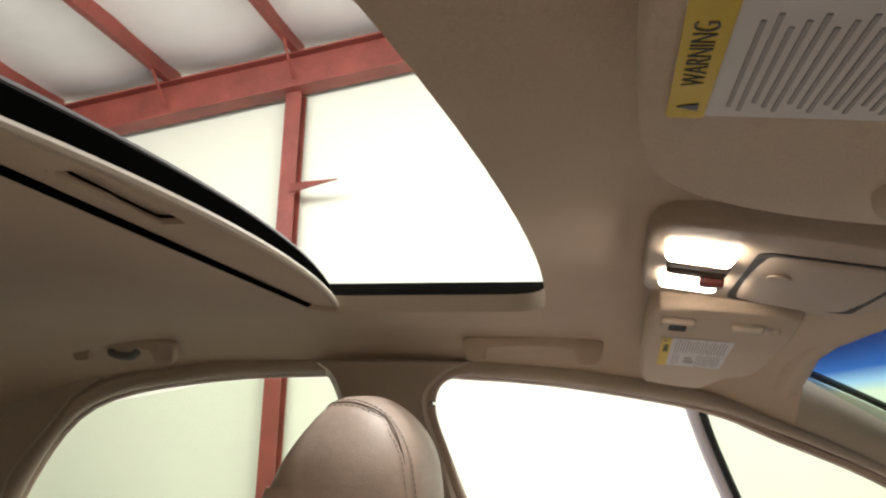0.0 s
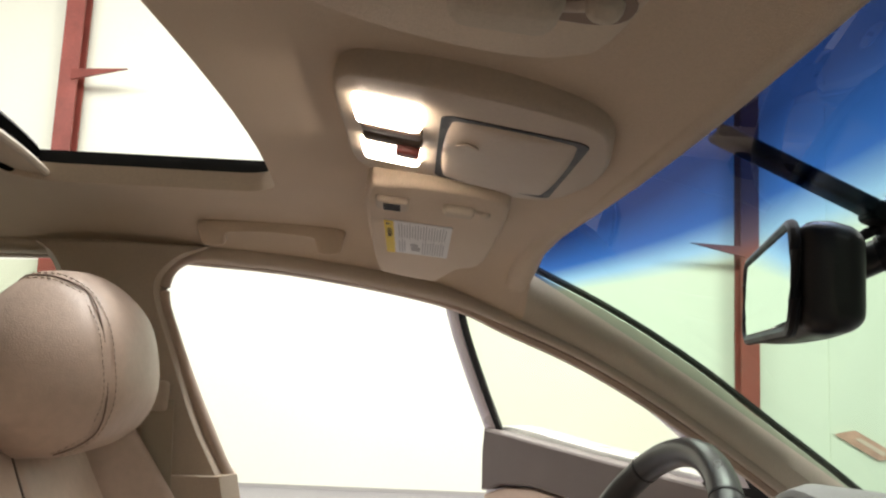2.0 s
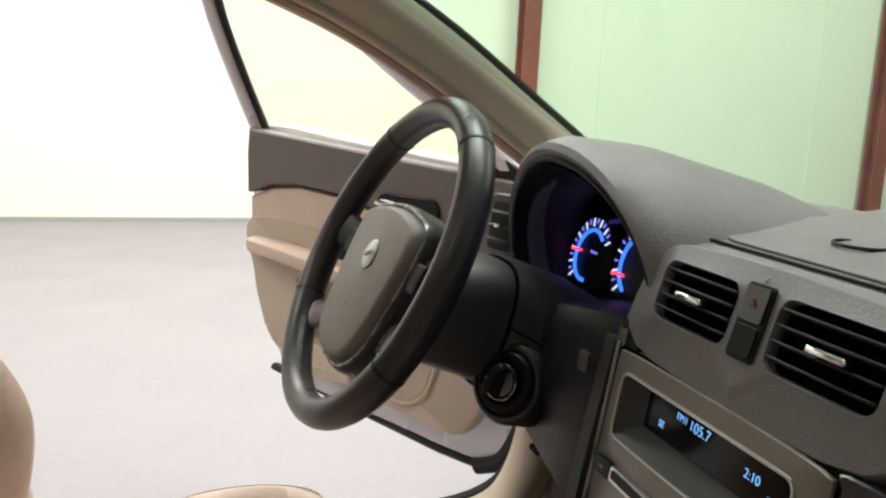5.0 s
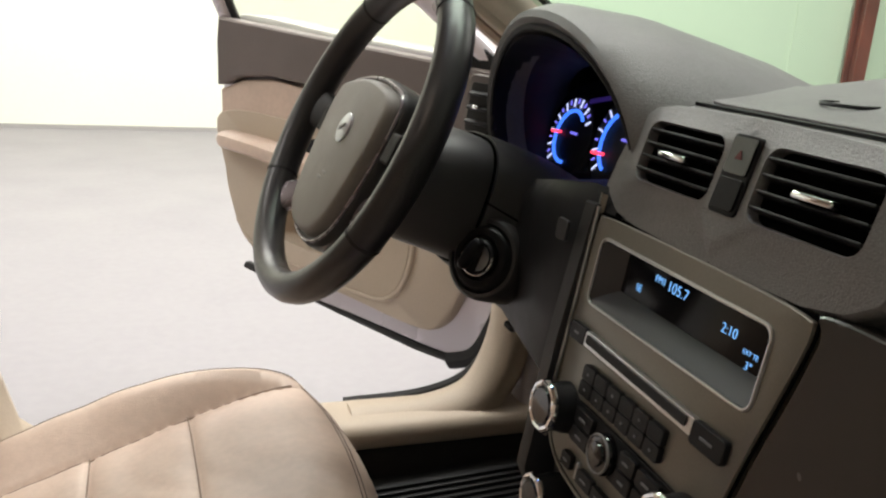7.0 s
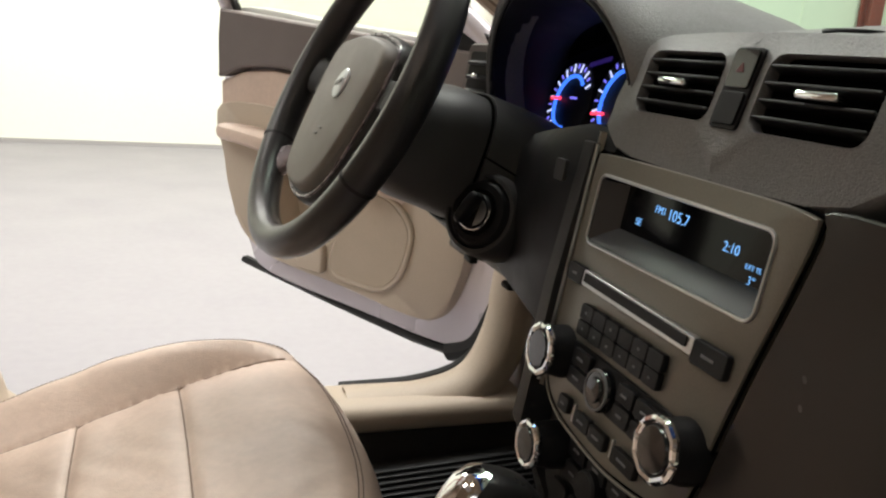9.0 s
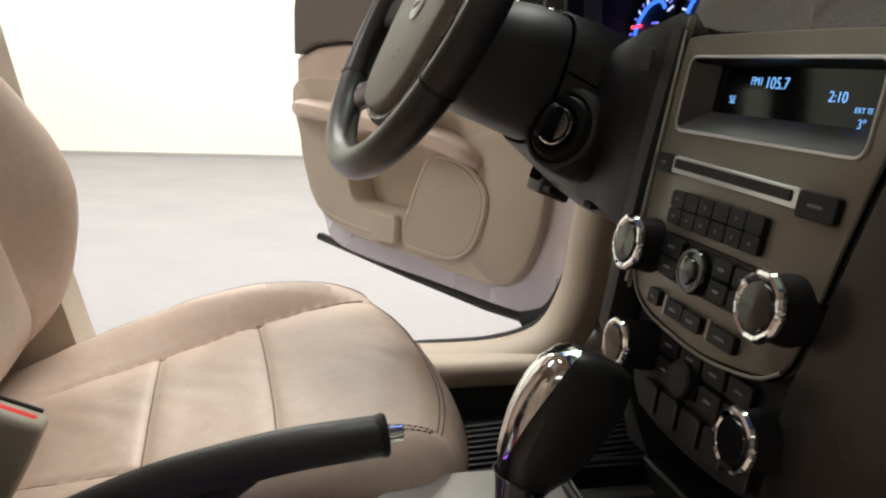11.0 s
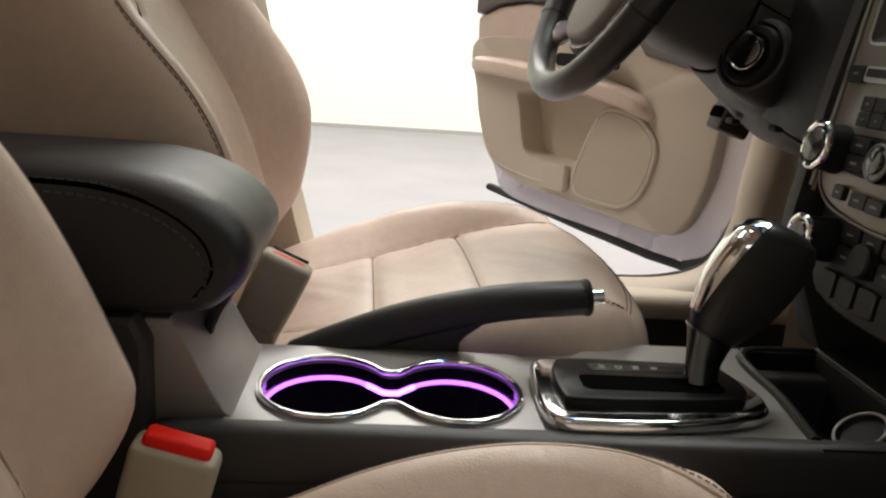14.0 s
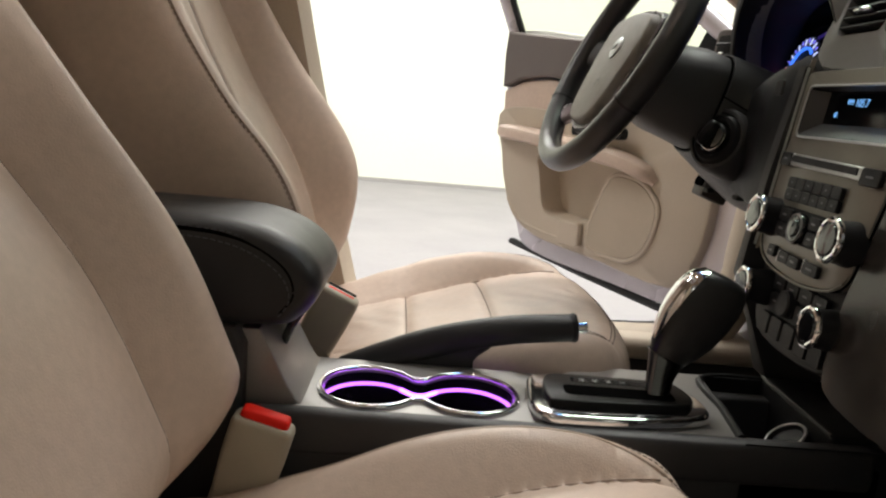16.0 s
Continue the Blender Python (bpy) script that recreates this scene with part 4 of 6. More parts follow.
def grown(poly, c, k):
    return [(c[0] + (x - c[0]) * k, c[1] + (y - c[1]) * k) for x, y in poly]


PC = (0.65, 0.63)
outer_, inner_ = star(TRIM, PC, 180), star(POCKET, PC, 180)
rings = []
for poly, k, n_ in ((outer_, 1.0, 0.045), (outer_, 1.0, 0.012), (outer_, 0.992, 0.004), (outer_, 0.975, 0.0), (inner_, 1.10, 0.0), (inner_, 1.03, 0.001), (inner_, 1.0, 0.006), (inner_, 0.95, 0.078)):
    rings.append([dp(x, z, n_) for x, z in grown(poly, PC, k)])
hull = star(skin, PC, 180)
part("outer_shell", loft([[dp(x, z, n_) for x, z in grown(poly, PC, k)] for poly, k, n_ in ((hull, 0.975, 0.130), (hull, 0.995, 0.126), (hull, 1.0, 0.116), (hull, 1.0, 0.048), (hull, 0.994, 0.038), (hull, 0.978, 0.035), (inner_, 1.08, 0.035), (inner_, 1.05, 0.092), (inner_, 0.3, 0.092))], caps=False), M_PAINT, door, "silver painted door shell")
part("outer_skin", door_plate(grown(skin, PC, 0.976), 0.112, 0.132, 0.004), M_PAINT, door)
part("lower_trim", loft(rings, caps=False), M_TRIM, door, "beige moulded lower door trim")
part("pocket_floor", door_plate(grown(POCKET, PC, 0.98), 0.074, 0.078), M_TRIM, door)
part("upper_trim", door_plate([(0.10, 0.93), (0.10, 0.995), (0.3, 1.008), (0.62, 1.033), (0.952, 1.06), (0.958, 1.0), (0.955, 0.90), (0.93, 0.905), (0.88, 0.925), (0.78, 0.935), (0.65, 0.925), (0.52, 0.90), (0.44, 0.865), (0.40, 0.82), (0.30, 0.80), (0.10, 0.80)], -0.012, 0.04, 0.012), M_DOORTOP, door, "taupe-grey soft upper door trim")
part("insert", door_plate([(0.955, 0.795), (0.957, 0.89), (0.88, 0.918), (0.78, 0.928), (0.65, 0.918), (0.53, 0.892), (0.45, 0.858), (0.40, 0.82), (0.39, 0.775)], 0.002, 0.045, 0.008), M_LEATHER, door, "beige leather door insert")
arm = spline([dp(0.946, 0.771, 0.014), dp(0.90, 0.771, 0.0), dp(0.80, 0.767, -0.012), dp(0.62, 0.752, -0.024), dp(0.48, 0.737, -0.020), dp(0.41, 0.715, -0.004), dp(0.375, 0.69, 0.012)], 8)
part("armrest", tube(arm, 0.042, 14, flat=0.55, p=2.8, taper=lambda t: min(1.0, 0.72 + 2.2 * t, 0.55 + 3.0 * (1 - t))), M_LEATHER, door, "padded beige door armrest")
part("switch_panel", door_plate(rounded(0.17, 0.03, 0.01, cx=0.54, cy=0.80), -0.048, -0.02, 0.004), M_DARK, door)
part("handle_cup", door_plate(rounded(0.17, 0.058, 0.024, cx=0.435, cy=0.915), -0.020, 0.0, 0.004), M_GLOSSBLACK, door)
part("pull_handle", tube(spline([dp(0.405, 0.905, -0.026), dp(0.455, 0.916, -0.036), dp(0.510, 0.924, -0.026)], 6), 0.011, 10, flat=0.6), M_CHROME, door, "chrome inner pull handle")
part("pocket_bump", door_plate(rounded(0.082, 0.070, 0.014, cx=0.625, cy=0.517), -0.020, 0.002, 0.010), M_TRIM, door)
spk = smooth_outline([(0.495, 0.688), (0.44, 0.690), (0.39, 0.672), (0.352, 0.625), (0.362, 0.555), (0.388, 0.508), (0.432, 0.484), (0.50, 0.484), (0.552, 0.490), (0.566, 0.520), (0.55, 0.575), (0.522, 0.645)], 6)
part("speaker_bezel", tube([dp(x, z, -0.003) for x, z in grown(spk, (0.455, 0.585), 1.04)], 0.0065, 10, closed=True, up=DN), M_TRIM, door)
part("speaker_grille", door_plate(spk, -0.009, 0.004, 0.006), material("perforated_grille", (0.46, 0.385, 0.30), 0.7, grain=0.18, scale=900, mottle=0.04, mottle_scale=8), door, "beige perforated speaker grille")
part("trim_crease", tube(spline([dp(0.90, 0.575, 0.002), dp(0.84, 0.522, 0.0), dp(0.75, 0.502, 0.0), dp(0.66, 0.495, 0.0)], 5), 0.004, 6), M_TRIM, door)
part("bottom_seal", tube([dp(0.915, 0.440, 0.05), dp(0.6, 0.400, 0.05), dp(0.36, 0.374, 0.05), dp(0.25, 0.370, 0.05)], 0.014, 6, flat=0.7), M_RUBBER, door)
part("hinge_seal", tube(spline([dp(0.26, 0.370, 0.045), dp(0.20, 0.40, 0.045), dp(0.165, 0.46, 0.045), dp(0.135, 0.56, 0.045), dp(0.115, 0.75, 0.045), dp(0.10, 0.97, 0.045)], 6), 0.022, 8), M_RUBBER, door)
fr = spline([dp(0.955, 1.06, 0.03), dp(0.975, 1.2, -0.03), dp(0.985, 1.33, -0.085), dp(0.975, 1.395, -0.11), dp(0.93, 1.415, -0.12), dp(0.80, 1.40, -0.115), dp(0.62, 1.33, -0.09), dp(0.42, 1.19, -0.045), dp(0.24, 1.05, 0.01), dp(0.14, 0.97, 0.03)], 6)
part("window_frame", tube(fr, 0.024, 10), M_PAINT, door, "silver window frame")
part("glass_run", tube([q - DU * 0.026 + DN * 0.004 + Vector((0, 0, -0.016)) for q in fr], 0.010, 8), M_RUBBER, door)
pane = part("window_pane", prism([(0.955, 1.055), (0.975, 1.2), (0.985, 1.33), (0.93, 1.41), (0.80, 1.395), (0.62, 1.325), (0.42, 1.185), (0.24, 1.045), (0.24, 1.0)], 0.004, Matrix((DU, Vector((0, 0, 1)) * 0.94 - DN * 0.33, DN)).transposed().to_4x4() @ at(0, 0, 0)), M_SIDEGLASS, door)
pane.location += HINGE + DN * 0.37 + Vector((0, 0, 0.06))
pane.visible_shadow = False
part("mirror_sail", door_plate([(0.13, 0.985), (0.30, 1.01), (0.27, 1.075), (0.17, 1.02)], -0.004, 0.02, 0.004), M_DARK, door)

# ---- the dashboard ----
dash = empty("dashboard", "charcoal grained dashboard with hooded gauges and twin centre vents", "dashboard")
prof = [(0.075, 0.925), (0.068, 0.945), (0.095, 1.012), (0.108, 1.024), (0.135, 1.028), (0.26, 1.046), (0.42, 1.04), (0.56, 1.02), (0.66, 0.985), (0.66, 0.90), (0.12, 0.86)]


def dash_ring(y):
    a = max(0.0, abs(y) - 0.17) / 0.5
    out = []
    for x, z in prof:
        k = 0.055 * a * a
        if 0.165 < y < 0.565 and x < 0.20:
            x = 0.205
        out.append((x + k + (0.035 * min(1, a * 3) if x < 0.12 else 0), y, z - 0.03 * a * a))
    return out


part("upper_pad", loft([dash_ring(-0.70 + 1.40 * k / 56) for k in range(57)]), M_DASH, dash, "grained charcoal upper dash pad")
part("tray_lid_gap", tube([(0.125, -0.16 + 0.30 * k / 24, 1.0285) for k in range(25)], 0.0018, 5), M_DARK, dash)
part("tray_lid", prism(rounded(0.25, 0.30, 0.04, cx=0.0, cy=0.0), 0.006, at(0.262, -0.02, 1.0405, 0, -7), 0.002), M_DASH, dash, "shallow lid on the dash top")
part("lid_notch", tube([(0.205 + 0.020 * math.cos(a), 0.014 + 0.024 * math.sin(a), 1.0400) for a in [math.pi * (0.35 + 1.3 * k / 20) for k in range(21)]], 0.0018, 6), M_DARK, dash, "crescent finger notch")
# vent housing
vent_face = frame_of((0.078, -0.0235, 0.986), (0, -1, 0), (0.27, 0, 0.96))
VENTS = ((-0.064, 0.100, 0.052), (0.086, 0.102, 0.054))


def to_middle(x, y, z, cx, k):
    """A point of a vent's surround drawn in by k; the two surrounds meet flush on the middle line."""
    mid = smooth_step(1.4 - abs(x - 0.010) / 0.012)
    inside = smooth_step((y + 0.072) / 0.020) * smooth_step((0.046 - y) / 0.012)
    lift = mid * inside if z > -0.01 else 0.0
    return cx + (x - cx) * (k + (1 - k) * mid), y * k, z + (0.0125 - z) * lift


shell_ = bmesh.new()
for cx, w, h in VENTS:
    f = -1 if cx < 0 else 1
    edge_ = [(0.010 + f * x * (0.92 if f > 0 else 1.0), y) for x, y in ((0.0, -0.074), (0.06, -0.073), (0.10, -0.070), (0.145, -0.062), (0.168, -0.048), (0.172, -0.02), (0.164, 0.012), (0.152, 0.030), (0.138, 0.040), (0.115, 0.044), (0.06, 0.046), (0.0, 0.047))]
    rim_, hole_ = star(edge_, (cx, 0.0), 128), star(rounded(w, h, 0.012, cx=cx), (cx, 0.0), 128)
    loft([[vent_face @ Vector(to_middle(x, y, z, cx, k)) for x, y in poly] for poly, k, z in ((rim_, 1.0, -0.046), (rim_, 1.0, -0.004), (rim_, 0.985, 0.003), (rim_, 0.955, 0.007), (hole_, 1.09, 0.0125), (hole_, 1.03, 0.0135), (hole_, 1.0, 0.011), (hole_, 0.985, 0.0))], caps=False, bm=shell_)
part("vent_housing", shell_, M_DASH, dash, "charcoal centre vent housing")


def vent(cx, w, h, tab):
    # Flat black plate; the vent's dark depth is put into its colour.
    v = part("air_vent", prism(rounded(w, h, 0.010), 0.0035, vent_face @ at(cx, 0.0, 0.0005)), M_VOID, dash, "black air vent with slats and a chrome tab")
    for k in range(4):
        part("slat", soft_box((w - 0.002, 0.0024, 0.012), 0.0011, n=2, m=vent_face @ at(cx, -h / 2 + h * (k + 0.75) / 4.5, 0.0085, -12)), M_DARK, v)
    part("vent_tab", soft_box((0.036, 0.0055, 0.010), 0.0022, m=vent_face @ at(tab, 0.0, 0.0165)), M_CHROME, v, "chrome vent tab")


vent(-0.064, 0.100, 0.052, -0.064)
vent(0.086, 0.102, 0.054, 0.093)
hz = part("hazard_switch", prism(rounded(0.031, 0.060, 0.004), 0.0100, vent_face @ at(0.010, 0.001, 0.0045), 0.001), M_DARK, dash, "black hazard and lock switches")
part("hazard_button", prism(rounded(0.026, 0.028, 0.003), 0.003, vent_face @ at(0.010, 0.015, 0.0135), 0.001), M_GLOSSBLACK, hz)
part("lock_button", prism(rounded(0.026, 0.024, 0.003), 0.004, vent_face @ at(0.010, -0.014, 0.0125), 0.001), M_DARK, hz)
part("hazard_mark", prism([(-0.004, -0.003), (0.004, -0.003), (0.0, 0.004)], 0.0006, vent_face @ at(0.010, 0.015, 0.0166)), material("dim_red_mark", (0.10, 0.012, 0.012), 0.5), hz, smooth=False)

# gauge hood
CY, CZ = 0.321, 0.955
def hood_arc(w, h, x, n=28, drop=0.0):
    out = []
    for k in range(n + 1):
        a = math.pi * (-0.16 + 1.32 * k / n)
        far = max(0.0, math.cos(a))
        out.append(Vector((x - 0.02 * math.sin(a) - drop + 0.012 * far, CY + w * math.cos(a) - 0.032 * far, CZ + h * math.sin(a))))
    return out


rings = [hood_arc(0.205, 0.115, 0.12), hood_arc(0.210, 0.128, 0.085), hood_arc(0.211, 0.134, 0.074), hood_arc(0.214, 0.141, 0.070), hood_arc(0.220, 0.149, 0.074), hood_arc(0.237, 0.157, 0.10), hood_arc(0.25, 0.150, 0.18), hood_arc(0.26, 0.12, 0.30), hood_arc(0.27, 0.06, 0.44)]
part("gauge_hood", loft([list(r) for r in rings], closed=False, caps=False), M_DASH, dash, "arched charcoal hood over the gauges")
part("hood_lip", tube(hood_arc(0.2085, 0.131, 0.076), 0.004, 8), M_DARK, dash)
part("hood_lining", loft([hood_arc(0.206, 0.122, 0.078), [Vector((q.x, q.y + 0.040 * smooth_step((q.y - CY) / 0.12), q.z)) for q in hood_arc(0.182, 0.098, 0.19)]], closed=False, caps=False), M_DARK, dash)
cluster = part("gauge_face", prism(rounded(0.42, 0.22, 0.06), 0.01, frame_of((0.19, CY + 0.032, 0.950), (0, -1, 0), (0.25, 0, 0.97))), M_GLOSSBLACK, dash, "black gauge face with blue lit dials")
gf = frame_of((0.182, 0.325, 0.955), (0, -1, 0), (0.25, 0, 0.97))
for cx, cv, r, a0, a1 in ((-0.124, -0.008, 0.046, 225, 30), (0.001, 0.002, 0.050, 225, 0)):
    n = 16
    dial = part("dial", lathe([(0.0, 0.0), (r + 0.009, 0.0), (r + 0.010, 0.001), (r + 0.008, 0.0016), (0.0, 0.0012)], 40, gf @ at(cx, cv, 0.0)), M_DARK, cluster)
    for k in range(n + 1):
        a = radians(a0 + (a1 - a0) * k / n)
        long = k % 2 == 0
        part("dial_mark", soft_box((0.012 if long else 0.007, 0.0026, 0.002), 0.0009, n=1, m=gf @ at(cx + (r - (0.0 if long else -0.002)) * math.cos(a), cv + (r - (0.0 if long else -0.002)) * math.sin(a), 0.003, 0, 0, math.degrees(a))), M_WHITEGLOW if long else M_VIOLETGLOW, dial)
    arc = [gf @ Vector((cx + (r - 0.011) * math.cos(radians(a)), cv + (r - 0.011) * math.sin(radians(a)), 0.003)) for a in range(a1 + 15, a0 + (60 if r < 0.048 else 20), 6)]
    part("dial_arc", tube(arc, 0.0026, 6), M_BLUE, dial, "blue lit arc")
    part("needle", soft_box((r * 0.62, 0.0040, 0.002), 0.0009, n=1, m=gf @ at(cx - r * 0.72, cv + 0.002 - (0.020 if r > 0.048 else 0.0), 0.0050, 0, 0, 4)), M_REDGLOW, dial, "red lit needle")
    part("dial_text_bar", soft_box((0.018, 0.003, 0.0012), 0.0005, n=1, m=gf @ at(cx + 0.012, cv + 0.006, 0.003)), M_VIOLETGLOW, dial)
part("info_bar", soft_box((0.05, 0.006, 0.002), 0.0009, n=1, m=gf @ at(-0.075, 0.048, 0.002, 0, 0, 12)), M_DIMVIOLET, cluster, "dim violet trip display")
# side vent
sv = frame_of((0.100, 0.566, 0.968), (0.30, -0.95, 0), (0.15, 0, 1))
side = part("side_vent", prism(rounded(0.078, 0.095, 0.012), 0.05, sv @ at(0, 0, -0.045), 0.006), M_DOORTOP, dash, "grey outer air vent")
part("vent_well", prism(rounded(0.055, 0.070, 0.006), 0.004, sv @ at(0, 0, 0.003), 0.001), M_RUBBER, side)
for k in range(3):
    part("slat", soft_box((0.052, 0.005, 0.012), 0.002, m=sv @ at(0, -0.02 + 0.02 * k, 0.007, 30)), M_DARK, side)
part("vent_tab", soft_box((0.012, 0.006, 0.010), 0.002, m=sv @ at(0.0, 0.0, 0.013)), M_CHROME, side)
# lower dash
rings = []
for y, x, z0, z1 in ((0.115, 0.045, 0.72, 0.94), (0.16, 0.03, 0.73, 0.945), (0.25, 0.035, 0.745, 0.93), (0.40, 0.05, 0.76, 0.90), (0.55, 0.07, 0.775, 0.90), (0.66, 0.11, 0.79, 0.93)):
    rings.append([(x + 0.22, y, z0 - 0.01), (x + 0.03, y, z0 - 0.012), (x + 0.008, y, z0), (x, y, (z0 + z1) / 2), (x + 0.012, y, z1 - 0.02), (x + 0.03, y, z1), (x + 0.22, y, z1)])
part("lower_cover", loft(rings), M_DARK, dash, "black lower dash cover round the steering column")
part("blank_switch", prism(rounded(0.020, 0.020, 0.003), 0.004, frame_of((0.0285, 0.150, 0.902), (0, -1, 0), (0.1, 0, 1)), 0.001), M_CONSIDE, dash)
part("knee_panel", loft([[(0.40, y, 0.74), (0.36, y, 0.70), (0.37, y, 0.58), (0.43, y, 0.47), (0.47, y, 0.47), (0.47, y, 0.74)] for y in (0.14, 0.3, 0.5, 0.66)]), M_TRIM, dash, "beige knee panel")
part("under_panel", loft([[(0.30, y, 0.745 + 0.05 * (y - 0.12)), (0.055 + 0.09 * (y - 0.12), y, 0.712 + 0.12 * (y - 0.12)), (0.075 + 0.09 * (y - 0.12), y, 0.700 + 0.12 * (y - 0.12)), (0.31, y, 0.730 + 0.05 * (y - 0.12))] for y in (0.12, 0.25, 0.40, 0.55, 0.66)]), M_UNDER, dash, "dark brown panel under the dash")
part("port_bracket", soft_box((0.050, 0.055, 0.050), 0.006, m=at(0.105, 0.560, 0.735, 0, 20)), M_UNDER, dash)
# Black block painted as the dark inside of the socket.
part("port_socket", soft_box((0.006, 0.036, 0.018), 0.003, m=at(0.078, 0.556, 0.745, 0, 20)), M_VOID, dash)
part("footwell_side", loft([[(0.32, 0.690, z0), (0.38, 0.680, z0), (0.46, 0.665, z0), (0.57, 0.64, z0)] for z0 in (0.82, 0.74, 0.60, 0.45, 0.30)], closed=False), M_TRIM, dash, "beige footwell side trim")
part("left_stack_cheek", loft([[(0.10, y, 0.93), (0.045 + dx, y, 0.93), (0.02 + dx, y, 0.80), (-0.0 + dx, y, 0.66), (0.06, y, 0.52), (0.16, y, 0.52)] for y, dx in ((0.175, 0.02), (0.145, 0.0), (0.13, 0.002))]), M_SHROUD, dash)
part("passenger_pad", loft([[(0.40, y, 0.93), (0.085, y, 0.93), (0.06 + 0.2 * (abs(y) - 0.13) ** 2, y, 0.90), (0.055 + 0.2 * (abs(y) - 0.13) ** 2, y, 0.80), (0.08, y, 0.65), (0.14, y, 0.55), (0.40, y, 0.52)] for y in (-0.145, -0.2, -0.3, -0.45, -0.6, -0.69)]), M_DARK, dash, "charcoal passenger side dash")
for z, y, w in ((0.755, 0.30, 0.022), (0.752, 0.43, 0.026), (0.752, 0.19, 0.02)):
    part("cover_slot", soft_box((0.012, w, 0.008), 0.003, m=at(0.052, y, z - 0.012)), M_RUBBER, dash)

# ---- the centre stack ----
stack = empty("centre_stack", "warm grey painted centre stack with radio display, buttons and chrome-ringed knobs", "car stereo")
SU = Vector((0.15, 0, 1.0)).normalized()
sf = frame_of((0.036, -0.012, 0.83), (0, -1, 0), SU)          # upper face: radio
lf = frame_of((0.020, -0.004, 0.70), (0, -1, 0), (0.02, 0, 0.2))  # lower face: climate
FASCIA = smooth_outline([(-0.137, 0.088), (-0.125, 0.094), (-0.06, 0.095), (0.06, 0.095), (0.126, 0.093), (0.136, 0.084), (0.128, 0.040), (0.116, -0.010), (0.106, -0.060), (0.097, -0.108), (0.088, -0.130), (0.066, -0.142), (0.0, -0.151), (-0.05, -0.149), (-0.095, -0.142), (-0.122, -0.128), (-0.134, -0.100), (-0.137, -0.04), (-0.137, 0.03)], 5)
DISP = (-0.006, 0.045)
rim_, hole_ = star(FASCIA, DISP, 160), star(rounded(0.226, 0.060, 0.010, cx=DISP[0], cy=DISP[1]), DISP, 160)
part("fascia", loft([[sf @ Vector((x, y, z)) for x, y in grown(poly, DISP, k)] for poly, k, z in ((rim_, 1.0, -0.032), (rim_, 1.0, -0.004), (rim_, 0.994, -0.001), (rim_, 0.98, 0.0), (hole_, 1.06, 0.0), (hole_, 1.0, 0.0))], caps=False), M_STACK, stack, "warm grey painted radio fascia")
part("fascia_shadow_gap", tube([sf @ Vector((x, y, -0.004)) for x, y in grown(FASCIA, (0.0, -0.02), 1.008)], 0.0013, 6, closed=True), M_VOID, stack)
part("lower_body", prism(smooth_outline([(-0.118, 0.07), (0.0, 0.07), (0.118, 0.07), (0.12, 0.0), (0.115, -0.06), (0.09, -0.10), (0.0, -0.11), (-0.09, -0.10), (-0.115, -0.06), (-0.12, 0.0)], 4), 0.05, lf @ at(0, 0, -0.058), 0.006), M_DARK, stack, "black lower stack with climate controls")
part("cheek_trim", loft([[sf @ Vector((-0.139 - d, v, -0.001 - h)) for v in (0.112, 0.03, -0.04, -0.10, -0.135)] for d, h in ((0.0, 0.004), (0.004, 0.0), (0.014, 0.004), (0.026, 0.020), (0.030, 0.045))], closed=False), M_STACK, stack, "warm grey cheek beside the fascia")
part("cheek_edge", tube([sf @ Vector((-0.1425, v, 0.0)) for v in (0.100, 0.03, -0.04, -0.10, -0.13)], 0.0022, 8), M_SATIN, stack)
part("side_panel", prism(smooth_outline([(0.141, 0.098), (0.24, 0.096), (0.33, 0.085), (0.34, -0.08), (0.33, -0.24), (0.22, -0.25), (0.11, -0.24), (0.094, -0.19), (0.094, -0.14), (0.1015, -0.108), (0.1105, -0.06), (0.1205, -0.010), (0.1325, 0.040), (0.140, 0.080)], 4), 0.026, sf @ at(0, 0, -0.029), 0.004), M_SIDE, stack, "glossy brown-black side panel")
well = part("display_bezel", frame_ring(0.231, 0.065, 0.011, 0.0028, sf @ at(*DISP, 0.0), 0.0022, -0.020, 0.0012), M_SATIN, stack, "satin silver display frame")
part("display_glass", prism(rounded(0.226, 0.050, 0.006), 0.003, sf @ at(DISP[0] + 0.002, DISP[1] + 0.008, -0.020), 0.0008), M_SCREEN, well, "black radio display")
part("display_well", loft([[sf @ Vector((DISP[0] + x, DISP[1] + y, z)) for x, y in rounded(0.2255 - 2 * i_, 0.0595 - 2 * i_, 0.009)] for z, i_ in ((0.0005, 0.0), (-0.010, 0.001), (-0.0215, 0.002))], caps=False), M_DARK, well)
part("display_shelf", loft([[sf @ Vector((DISP[0] + x * k, DISP[1] + v, z)) for x in (-0.111, -0.08, 0.0, 0.08, 0.111)] for k, v, z in ((1.0, -0.0295, 0.0012), (0.985, -0.024, -0.004), (0.93, -0.013, -0.0150), (0.93, -0.0115, -0.0165), (0.93, -0.016, -0.0165), (1.0, -0.030, -0.0165))], closed=False), M_SHELF, well, "smooth grey sloping shelf below the display")
part("well_cheek", loft([[sf @ Vector((DISP[0] - 0.1115 + d, DISP[1] + v, z)) for v in (-0.027, 0.0, 0.027)] for d, z in ((0.0, 0.001), (0.012, -0.010), (0.020, -0.0166))], closed=False), M_SHELF, well)


